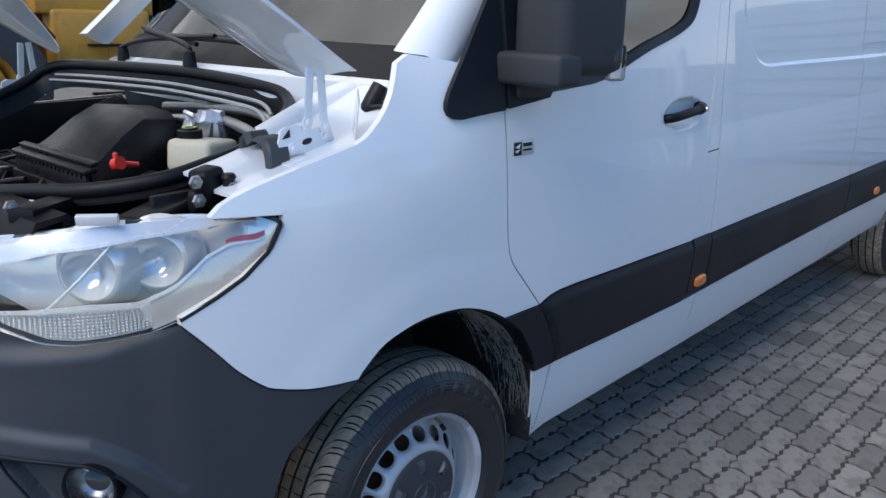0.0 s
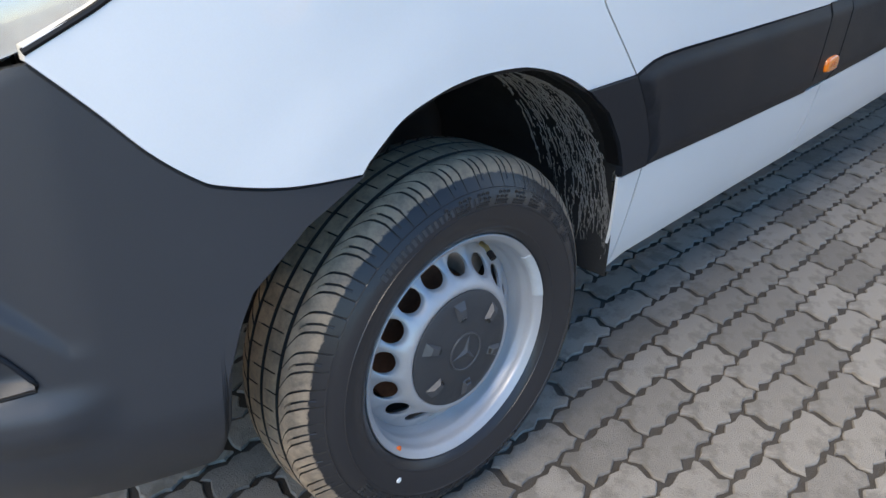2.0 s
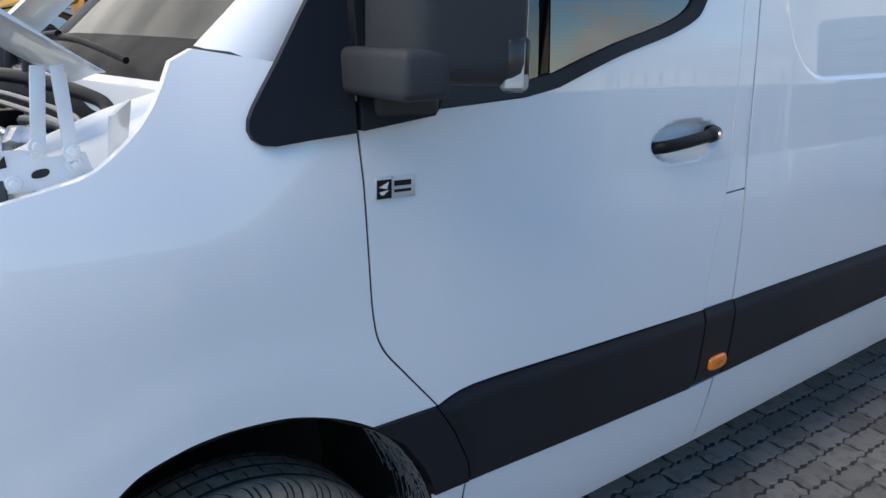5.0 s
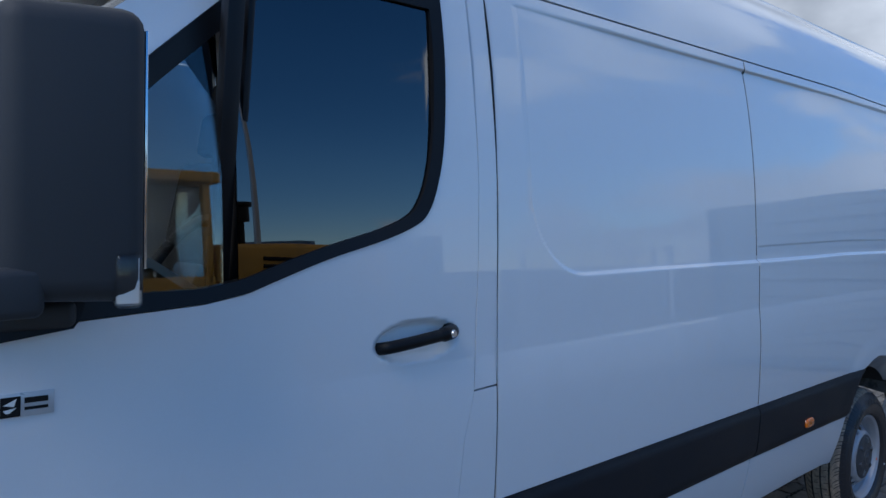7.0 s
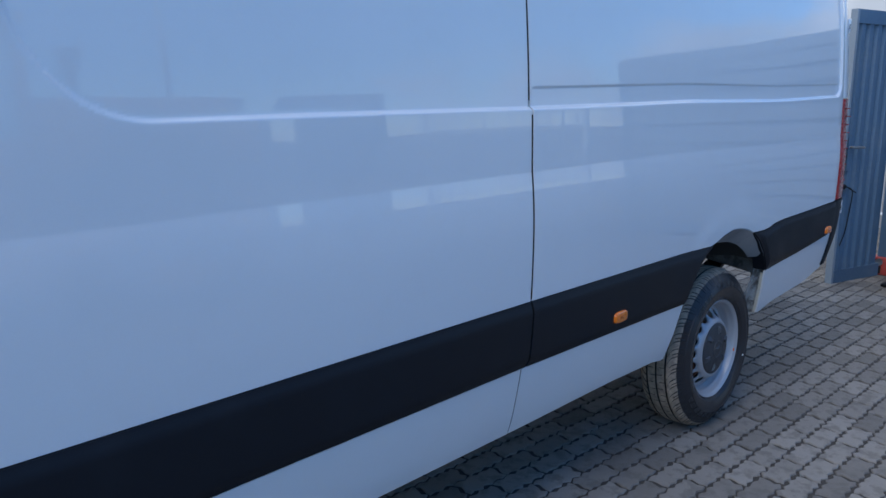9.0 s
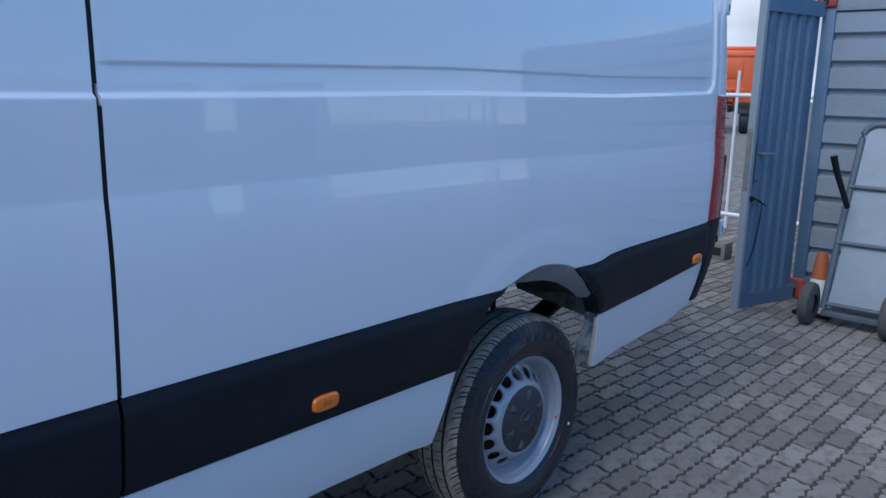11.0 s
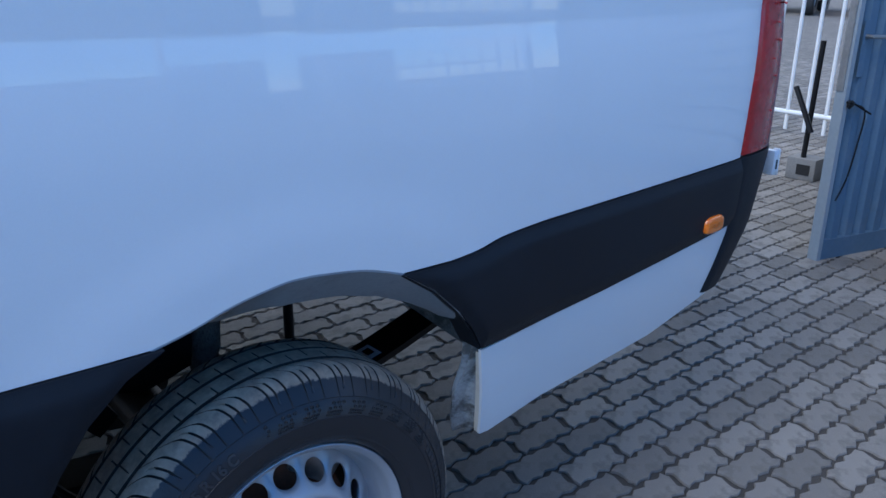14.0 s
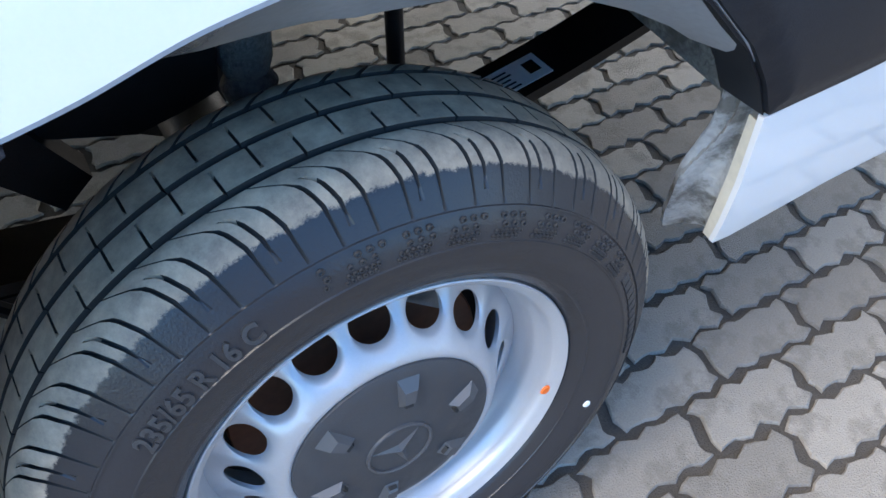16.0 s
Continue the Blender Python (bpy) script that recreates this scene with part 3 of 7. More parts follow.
# dark strips
side_panel("side_strip", PLASTIC, van, [([(0.230, 0.774), (0.296, 0.722), (0.350, 0.652), (0.384, 0.592), (0.389, 0.570), (0.484, 0.566)], [(0.230, 0.775), (0.376, 0.770), (0.423, 0.704), (0.471, 0.619), (0.484, 0.567)])], off=-0.006, step_z=0.01, step_x=0.01)
side_panel("side_strip", PLASTIC, van, [([(0.385, 0.764), (0.428, 0.704), (0.476, 0.619), (0.490, 0.566), (0.87, 0.553), (1.310, 0.543)], [(0.385, 0.767), (0.41, 0.776), (0.44, 0.7825), (0.48, 0.7860), (0.56, 0.7860), (0.80, 0.779), (1.310, 0.768)])], off=-0.004, step_z=0.012, proud=0.010)
side_panel("side_strip", PLASTIC, van, [([(1.317, 0.550), (1.446, 0.550)], [(1.317, 0.773), (1.446, 0.772)])], off=-0.004, step_z=0.012, proud=0.010)
side_panel("side_strip", PLASTIC, van, [([(1.454, 0.548), (2.0, 0.556), (MID - 0.002, 0.562)], [(1.454, 0.768), (MID - 0.002, 0.768)])], off=-0.004, step_z=0.012, proud=0.010)
side_panel("side_strip", PLASTIC, van, [([(MID + 0.006, 0.562), (3.935, 0.556), (3.97, 0.63), (4.01, 0.69), (4.06, 0.738), (4.110, 0.765)], [(MID + 0.006, 0.768), (4.04, 0.767), (4.110, 0.766)])], off=-0.004, step_z=0.012, step_x=0.02, proud=0.010)
side_panel("side_strip", PLASTIC, van, [([(4.49, 0.775), (4.556, 0.731), (4.613, 0.674), (4.647, 0.627), (4.672, 0.582), (4.785, 0.590), (4.99, 0.604), (5.455, 0.645)], [(4.49, 0.776)] + [(x, z - 0.003) for x, z in REAR_BAND])], off=-0.004, step_z=0.012, step_x=0.02, proud=0.010)
# painted sills below them
side_panel("sill", PAINT, van, [([(0.389, 0.566), (0.424, 0.437), (0.452, 0.308), (0.476, 0.316)], [(0.389, 0.567), (0.40, 0.562), (0.476, 0.562)])], step_z=0.015, step_x=0.008, flange=0.006)
side_panel("sill", PAINT, van, [([(0.482, 0.318), (0.54, 0.332), (1.0, 0.329), (1.428, 0.324)], [(0.482, 0.558), (0.487, 0.562), (0.87, 0.549), (1.30, 0.539), (1.428, 0.541)])], step_z=0.015)
side_panel("sill", PAINT, van, [([(1.434, 0.324), (2.12, 0.329), (2.928, 0.333)], [(1.434, 0.542), (2.0, 0.552), (2.928, 0.558)])], step_z=0.015)
side_panel("sill", PAINT, van, [([(2.934, 0.333), (3.50, 0.342), (3.80, 0.337), (3.87, 0.326), (3.895, 0.328), (3.912, 0.43), (3.932, 0.550)], [(2.934, 0.558), (3.932, 0.553)])], step_z=0.015)
side_panel("rear_skirt", PAINT, van, [([(4.674, 0.574), (4.697, 0.470), (4.717, 0.358), (4.74, 0.356), (4.873, 0.386), (5.22, 0.412), (5.43, 0.460), (5.455, 0.60)], [(4.674, 0.575), (4.785, 0.586), (4.99, 0.600), (5.455, 0.640)])], step_z=0.015, extra_x=[4.68, 4.69, 4.70, 4.71], flange=0.007)

# ---- the van: shell, floor and arches ----
def van_mesh(name, vf, mat, parent=van, label="", smooth=40, rake=True):
    return mesh(name, vf[0], vf[1], mat, parent, label, smooth, rake)


def shell_sheet(x0, x1, z0, z1, inset, n=24):
    rows = [[(x, float(skin(x, z)) + inset, z) for z in np.linspace(z0, z1, 16)] for x in np.linspace(x0, x1, n)]
    return thick(sheet(rows), (0, 0.012, 0))


# dark strips added behind the gaps between the panels, standing in for their shade
def seam_seal(line, w=0.011, depth=0.0035):
    pts = smooth_line([(x, z, 0) for x, z in line], 6)
    van_mesh("seam_seal", thick(sheet([[(p.x + d, float(skin(p.x, p.y)) + depth, p.y) for d in (-w / 2, w / 2)] for p in pts]), (0, 0.002, 0)), SEAL)


seam_seal([(x + G / 2, z) for x, z in SEAM[1:]])
seam_seal([(1.4495, 0.775), (1.4495, 1.08), (1.463, 1.60), (1.4715, 2.12)])
seam_seal([(MID + 0.005, z) for z in np.linspace(0.775, 1.32, 8)], 0.018, 0.002)
seam_seal([(MID + 0.005, z) for z in np.linspace(1.36, 2.125, 8)], 0.018, 0.002)
for x, z0, z1 in ((0.479, 0.320, 0.556), (1.431, 0.327, 0.538), (2.931, 0.336, 0.554)):
    seam_seal([(x, z) for z in np.linspace(z0, z1, 6)], 0.012, 0.002)
van_mesh("inner_shell", join(shell_sheet(0.45, 3.90, 0.40, 1.30, 0.024), shell_sheet(1.32, 5.48, 1.0, 2.46, 0.024), shell_sheet(4.75, 5.44, 0.45, 1.0, 0.024), shell_sheet(3.90, 4.75, 0.84, 1.0, 0.024), shell_sheet(-0.1, 0.45, 0.90, 1.28, 0.024)), DARK)
# the far side, roof and tail close the body
side_panel("side_panel", PAINT, van, [([(1.0, 0.40), (3.85, 0.40), (3.9, 0.75), (4.75, 0.75), (4.8, 0.42), (5.5, 0.50)], [(1.0, 2.130), (5.5, 2.130)])], step_x=0.1, step_z=0.08, mirror=True)
side_panel("fender", PAINT, van, [(FENDER_LOW, [(x, min(z, 1.20)) for x, z in FENDER_TOP])], step_x=0.03, step_z=0.04, mirror=True)
side_panel("front_door", PAINT, van, [([(0.3, 0.42), (1.0, 0.42)], [(0.3, 1.31), (1.0, 1.40)])], step_x=0.05, step_z=0.06, mirror=True)
side_panel("roof_side", PAINT, van, [([(0.95, 2.137), (5.5, 2.137)], [(0.95, 2.30), (1.2, 2.46), (1.6, 2.54), (5.35, 2.555), (5.5, 2.50)])], step_x=0.1, step_z=0.06, mirror=True)
roof_rows = [[(x, y, z0 + 0.045 * math.sin(math.pi * (y - 0.2) / 1.6)) for y in np.linspace(y0, 2.0 - y0, 13)] for x, z0, y0 in ((0.95, 2.30, 0.158), (1.2, 2.46, 0.262), (1.6, 2.54, 0.382), (3.5, 2.548, 0.398), (5.35, 2.553, 0.410), (5.5, 2.50, 0.335), (5.6, 2.40, 0.27))]
van_mesh("roof", thick(sheet(roof_rows), (0, 0, -0.02)), PAINT)
van_mesh("cargo_floor", boxes([((3.4, 1.0, 0.80), (4.3, 1.78, 0.04)), ((0.95, 1.0, 0.62), (1.0, 1.78, 0.04))]), DARK)
for y in (0.52, 1.48):
    van_mesh("frame_rail", boxes([((3.0, y, 0.70), (4.9, 0.07, 0.12)), ((5.2, y, 0.71), (0.5, 0.06, 0.10))], 0.01), BLACK)
for x in (1.6, 2.6, 3.7, 5.2):
    van_mesh("cross_member", boxes([((x, 1.0, 0.69), (0.06, 1.0, 0.09))], 0.008), BLACK)


# white and dark returns inside the wheel arches
def arch_return(pts, depth, mat, name, drop=0.0):
    rows = [[(x, float(skin(x, z)) + 0.002 + d * depth, z - (drop(x) if callable(drop) else drop) * d - 0.004) for d in np.linspace(0, 1, 5)] for x, z in pts]
    van_mesh(name, thick(sheet(rows), (0, 0, 0.004)), mat)


UNDERSEAL = material("grey_underseal", (0.05, 0.05, 0.05), 0.6, var=0.25, scale=10, fine=160, bump=0.001, dirt=(0.08, 0.075, 0.07), dirt_amount=0.5, dirt_scale=8)
lip_drop = lambda x: float(np.interp(x, [4.09, 4.15, 4.22, 4.32, 4.48, 4.56, 4.63], [0.0, 0.03, 0.052, 0.068, 0.062, 0.045, 0.015]))
# body-coloured lip with some dirt; the arch's shade is put into the grey
arch_return(ARCH_R + [(4.555, 0.735), (4.60, 0.690), (4.63, 0.655)], 0.075, material("shaded_lip_paint", (0.30, 0.33, 0.37), 0.4, var=0.15, scale=12, fine=150, dirt=(0.05, 0.05, 0.05), dirt_amount=0.5, dirt_scale=9, Coat_Weight=1.0, Coat_Roughness=0.12), "arch_lip", lip_drop)
arch_return([(4.489, 0.776), (4.556, 0.728), (4.613, 0.672), (4.647, 0.625), (4.672, 0.582)], 0.055, PLASTIC, "arch_lip", 0.0)
arch_return([(-0.250, 0.772), (-0.187, 0.832), (-0.12, 0.855), (-0.028, 0.862), (0.075, 0.848), (0.130, 0.829), (0.230, 0.774), (0.296, 0.722), (0.350, 0.652), (0.380, 0.598)], 0.028, BLACK, "arch_lip", 0.0)
# front liner: a half drum behind the wheel
rows = []
for a in np.linspace(-11, 163, 44):
    r = 0.435 if a > 20 else 0.425
    x, z = r * math.cos(radians(a)), 0.425 + 0.43 * math.sin(radians(a))
    rows.append([(max(x, -0.46), y, z) for y in np.linspace(float(np.interp(a, [112, 140, 154], [0.045, 0.09, 0.29])), 0.52, 14)])
    if 22 < a < 116:
        rows[-1][0] = (x, float(skin(x, 0.87)) + 0.010, z + 0.016)
rows = [[(x + 0.006 * noise.noise((x * 9, y * 9, z * 9)), y, z) for x, y, z in row] for row in rows]
van_mesh("wheel_liner", thick(sheet(rows), (0, 0, 0.006)), LINER, rake=False)
van_mesh("wheel_liner", boxes([((0.0, 0.56, 0.58), (0.95, 0.02, 0.66))]), LINER, rake=False)
random.seed(4)
V, F = [], []
for i in range(620):  # runs of dried wax and dirt on the rear half of the liner
    a0, y = random.uniform(-9, 62), 0.056 + 0.17 * random.random() ** 1.5
    ln, w = random.uniform(2, 12) * (1 if random.random() < 0.5 else 0.15), random.uniform(0.0002, 0.0007)
    n0 = len(V)
    ks = 9
    for k in range(ks):
        a = radians(a0 + ln * k / (ks - 1))
        yy = y + 0.007 * noise.noise((y * 25, a * 14, 0.3 * i)) + 0.0025 * noise.noise((y * 90, a * 45, i))
        ww = w * (0.3 + 1.3 * random.random())
        for s in (-1, 1):
            V.append((0.4245 * math.cos(a), yy + s * ww, 0.425 + 0.4205 * math.sin(a)))
    F += [[n0 + 2 * k, n0 + 2 * k + 1, n0 + 2 * k + 3, n0 + 2 * k + 2] for k in range(ks - 1)]
van_mesh("dried_dirt", thick((V, F), (-0.0015, 0, -0.001)), WAX, smooth=0, rake=False)["kind"] = "stuff"
# rear well: inner arch box, spring, shackles and straps
van_mesh("inner_arch", boxes([((4.325, 0.46, 0.84), (0.9, 0.02, 0.14)), ((3.93, 0.30, 0.72), (0.03, 0.32, 0.16), (0, 25, 0)), ((4.02, 0.27, 0.83), (0.16, 0.30, 0.02), (0, -28, 0))], 0.006), DARK)
# felt liner over the wheel and down behind the skirt
FELT = material("felt_liner", (0.13, 0.125, 0.115), 0.9, var=0.5, scale=18, fine=220, bump=0.003, dirt=(0.04, 0.038, 0.035), dirt_amount=0.8, dirt_scale=14, dirt_edge=0.6)
arc = [(4.325 + 0.425 * math.cos(radians(a)), 0.365 + 0.505 * math.sin(radians(a))) for a in np.linspace(160, 30, 30)] + [(4.705, 0.55), (4.726, 0.46), (4.742, 0.36)]
rows = [[(x + 0.008 * noise.noise((x * 7, y * 14, z * 7)), y, z + 0.006 * noise.noise((x * 8, y * 15, z * 6 + 3)) - 0.10 * max(0.0, y - 0.2)) for y in np.linspace(0.085 if z > 0.58 else 0.075, 0.40 if z > 0.58 else 0.095, 10)] for x, z in arc]
van_mesh("felt_liner", thick(sheet(rows[:30]), (0.0, 0.0, 0.006)), UNDERSEAL, label="dark felt wheel arch liner")
van_mesh("felt_liner", thick(sheet(rows[29:]), (0.0, 0.0, 0.006)), FELT, label="grey-brown streaked felt liner behind the skirt")
# chassis bracket and arm inside the wheel
van_mesh("chassis_bracket", outline_plate([(4.10, 0.36, 0.625), (4.135, 0.36, 0.612), (4.207, 0.36, 0.592), (4.255, 0.36, 0.603), (4.296, 0.36, 0.616), (4.302, 0.36, 0.66), (4.302, 0.36, 0.76), (4.10, 0.36, 0.76)], (0, 0.05, 0)), BLACK, smooth=0, rake=False)
van_mesh("chassis_arm", outline_plate([(4.058, 0.345, 0.606), (4.090, 0.345, 0.655), (4.113, 0.345, 0.634), (4.152, 0.345, 0.570), (4.117, 0.345, 0.540)], (0, 0.04, 0)), BLACK, smooth=0, rake=False)
van_mesh("bump_stop", lathe([(0.0, 0.58), (0.028, 0.585), (0.032, 0.60), (0.024, 0.615), (0.030, 0.63), (0.034, 0.70)], (4.335, 0.385, 0.0), "z", 20), FELT, rake=False)
van_mesh("rear_box", boxes([((4.98, 1.17, 0.64), (0.90, 0.72, 0.22))], 0.02), DARK)
van_mesh("spare_wheel", lathe([(0.14, 0.42), (0.20, 0.40), (0.33, 0.40), (0.35, 0.44), (0.35, 0.58), (0.33, 0.62), (0.14, 0.62)], (4.98, 1.12, 0), "z", 32), TYRE)
spring = smooth_line([(3.70, 0.42, 0.49), (4.0, 0.42, 0.44), (4.33, 0.42, 0.41), (4.7, 0.42, 0.455), (5.10, 0.42, 0.575)], 8)
for k, w in ((0.0, 1.0), (-0.02, 0.8)):
    pts = spring if k == 0 else spring[4:-8]
    rows = [[(p.x, p.y - 0.048, p.z + k + dz), (p.x, p.y + 0.048, p.z + k + dz)] for p in pts for dz in (0,)]
    van_mesh("leaf_spring", thick(sheet(rows), (0, 0, 0.016)), BLACK, rake=False)
sa, sb = [min(spring, key=lambda p: abs(p.x - v)) for v in (4.655, 4.775)]
d = (sb - sa).normalized()
q = [sa + Vector((0, -0.034, 0.019)), sa + Vector((0, 0.020, 0.019)), sb + Vector((0, 0.020, 0.019)), sb + Vector((0, -0.034, 0.019))]
sticker = van_mesh("label_sticker", outline_plate(q, (0, 0, 0.001)), WHITE_DOT, rake=False, label="white paper label with plain dark bars")
bars = []
for k in range(5):
    c = sa.lerp(sb, 0.30) + Vector((0, -0.028 + 0.009 * k, 0.0205))
    bars.append((tuple(c), (0.045 - 0.006 * (k % 3), 0.003, 0.0006), (0, -math.degrees(math.atan2(d.z, d.x)), 0)))
bars.append((tuple(sa.lerp(sb, 0.82) + Vector((0, -0.006, 0.0205))), (0.018, 0.026, 0.0006), (0, -math.degrees(math.atan2(d.z, d.x)), 0)))
for bar in bars:
    van_mesh("label_bar", boxes([bar], 0), BLACK, rake=False, parent=sticker)
van_mesh("axle", join(tube([(4.325, 0.25, 0.345), (4.325, 1.75, 0.345)], 0.055, 16), lathe([(0.0, 0.84), (0.12, 0.88), (0.15, 1.0), (0.12, 1.12), (0.0, 1.16)], (4.325, 0, 0.345), "y", 20)), BLACK, rake=False)
van_mesh("shock_absorber", tube([(4.486, 0.33, 0.40), (4.478, 0.315, 0.88)], 0.010, 12), BLACK, rake=False)
van_mesh("brake_hose", tube(smooth_line([(4.00, 0.33, 0.78), (3.96, 0.30, 0.66), (4.02, 0.28, 0.52), (4.10, 0.3, 0.42)], 6), 0.008, 8), SEAL, rake=False)
van_mesh("brake_hose", tube(smooth_line([(4.46, 0.42, 0.86), (4.50, 0.36, 0.78), (4.58, 0.36, 0.77), (4.62, 0.42, 0.84)], 6), 0.012, 8), SEAL, rake=False)
for x, z in ((4.30, 0.868), (4.36, 0.868), (4.235, 0.855)):
    van_mesh("clip", boxes([((x, 0.085, z), (0.018, 0.02, 0.022))], 0.005), BLACK, rake=False)
# the cut end of the rear skirt: raw inner flange, bent and smeared
sk = [(4.650, 0.012, 0.70), (4.668, 0.016, 0.62), (4.680, 0.022, 0.575), (4.699, 0.040, 0.470), (4.719, 0.064, 0.358)]
stations = [tuple(Vector(sk[i]).lerp(Vector(sk[i + 1]), t)) for i in range(4) for t in np.arange(0, 1, 0.125)] + [sk[-1]]


def flange_pt(x, y, z, s):
    """s from the skirt's edge inwards: a smooth white turn, a trough, then a bent crease that doubles back low down."""
    low = float(step(0.56, 0.44, z))
    deep = 0.052 + 0.020 * low
    crease = 0.014 * math.exp(-((s - 0.60 - 0.22 * low) / 0.07) ** 2)
    rumple = 0.004 * noise.noise((s * 5.0, z * 24.0, 2.0)) + 0.002 * noise.noise((s * 13.0, z * 60.0, 5.0))
    return (x + 0.018 * math.sin(math.pi * min(1.0, s * 1.1)) - 0.012 * low * s - crease + rumple * min(1.0, 3 * s), y + deep * s, z - 0.020 * low * s)


van_mesh("skirt_flange", thick(sheet([[flange_pt(*p, s) for s in np.linspace(0, 1, 26)] for p in stations]), (0.002, 0, 0)), material("sealed_flange", (0.36, 0.365, 0.36), 0.4, var=0.35, scale=14, fine=120, bump=0.002, dirt=(0.07, 0.068, 0.06), dirt_amount=0.8, dirt_scale=17, dirt_edge=0.6), smooth=60)
# the turned edge is yellowed, with a small drain hole over it
edge = [p for p in stations if p[2] < 0.572]
van_mesh("skirt_edge", thick(sheet([[(x - 0.0015 + 0.002 * s, y + 0.015 * s + 0.0005, z) for s in np.linspace(0, 1, 6)] for x, y, z in edge]), (0.001, 0, 0)), material("yellowed_sealer", (0.66, 0.61, 0.50), 0.5, var=0.12, scale=24), smooth=60)


# ---- wheels ----
def wheel_tyre():
    """The tyre: a bulging sidewall with two raised lines, three grooves round it and hooked shoulder cuts.
    Zones: 0 sidewall, 1 shoulder, 3 buttress, 4 groove, 5 rib."""
    prof = [(0.2165, 0.012, 0), (0.219, 0.004, 0), (0.224, -0.003, 0), (0.234, -0.009, 0), (0.2345, -0.0102, 0), (0.237, -0.0108, 0), (0.2375, -0.0105, 0), (0.250, -0.0155, 0), (0.263, -0.0190, 0), (0.2755, -0.0200, 0), (0.2762, -0.0212, 0), (0.2778, -0.0212, 0), (0.2785, -0.0198, 0), (0.290, -0.0165, 0), (0.298, -0.0125, 0), (0.3043, -0.0085, 0), (0.3050, -0.0096, 0), (0.3065, -0.0086, 0), (0.3070, -0.0070, 0),
            (0.3085, -0.0060, 3), (0.318, 0.0002, 3), (0.328, 0.0068, 3), (0.336, 0.0125, 3), (0.3425, 0.0185, 3), (0.3470, 0.0245, 1), (0.3495, 0.0295, 1), (0.3515, 0.0350, 1), (0.3530, 0.0410, 1), (0.3538, 0.0475, 1),
            (0.3535, 0.0483, 4), (0.3478, 0.0496, 4), (0.3478, 0.0545, 4), (0.3540, 0.0558, 5), (0.3545, 0.060, 5), (0.3548, 0.0655, 5), (0.3550, 0.0710, 5), (0.3550, 0.0730, 5), (0.3553, 0.0790, 5), (0.3555, 0.0850, 5), (0.3555, 0.0895, 5),
            (0.3495, 0.0908, 4), (0.3495, 0.0962, 4), (0.3555, 0.0975, 5), (0.3555, 0.102, 5), (0.3555, 0.1080, 5), (0.3555, 0.1135, 5), (0.3553, 0.1155, 5), (0.3552, 0.1210, 5), (0.3550, 0.127, 5), (0.3545, 0.1315, 5),
            (0.3485, 0.1328, 4), (0.3485, 0.1380, 4), (0.3538, 0.1393, 1), (0.3525, 0.150, 1), (0.348, 0.162, 1), (0.337, 0.174, 3), (0.318, 0.188, 0), (0.290, 0.203, 0), (0.262, 0.207, 0), (0.235, 0.198, 0), (0.2165, 0.180, 0)]
    n, pitch, per = len(prof), 33, 34
    segs = pitch * per
    V, F, MI = [], [], []

    def turn(y):
        """The cuts run slantwise over the shoulder and then steeper down the buttress, as a share of a pitch."""
        return float(np.interp(y, [-0.006, 0.0125, 0.0245, 0.0320, 0.0475], [0.68, 0.64, 0.54, 0.45, 0.0])) if y < 0.06 else 0.5 * float(np.interp(y, [0.139, 0.17], [0.0, 1.0])) if y > 0.135 else 0.0

    sunk = set()
    for k in range(segs):
        cell = k % per
        for j, (r, y, zone) in enumerate(prof):
            rr, w = r, 2 * math.pi * (k / segs - turn(y) / pitch)
            if zone in (1, 3) and y < 0.06:
                # two long cuts in each pitch, the second with a short one ahead of it
                for at, top, low in ((0, 0.06, 0.3085), (17, 0.06, 0.3085), (10, 0.0335, 0.3200)):
                    off = (cell - at + 17) % per - 17
                    if y > top or r < low:
                        continue
                    wide = 0.0 if y > 0.0330 else 1.15 if y > 0.010 else 0.4
                    if off in (0, 1):
                        rr -= 0.0060 if zone == 1 else float(np.interp(r, [0.3085, 0.318, 0.3425], [0.0008, 0.0022, 0.0045]))
                        sunk.add((k, j))
                    if off in (0, 1):
                        w += (off - 0.5) * 2 * math.pi / segs * (0.60 * wide - 0.80)
                    elif off in (-1, 2):
                        w -= (1 if off > 0 else -1) * 2 * math.pi / segs * (0.90 - 0.45 * wide)
            elif zone in (1, 3) and cell in (0, 1, 17, 18):
                rr -= 0.004
            elif zone == 5:  # thin hooked sipes, each from a groove two thirds over its rib, on alternate sides
                rib, mid = (0, 0.072) if y < 0.0905 else (1, 0.1145)
                for high, at in ((True, 9 if rib == 0 else 29), (False, 26 if rib == 0 else 12)):
                    reach = (y - mid) * (1 if high else -1)
                    off = cell - at
                    if reach < -0.0075 or abs(off) > 1:
                        continue
                    if off == 0:
                        rr -= 0.0050
                        if reach < -0.004:  # the hook
                            w += 2 * math.pi / segs * 0.55
                    else:
                        w -= off * 0.32 * 2 * math.pi / segs
                w += 2 * math.pi / segs * 0.7 * (y - mid) / 0.017
            V.append((rr * math.cos(w), y, rr * math.sin(w)))
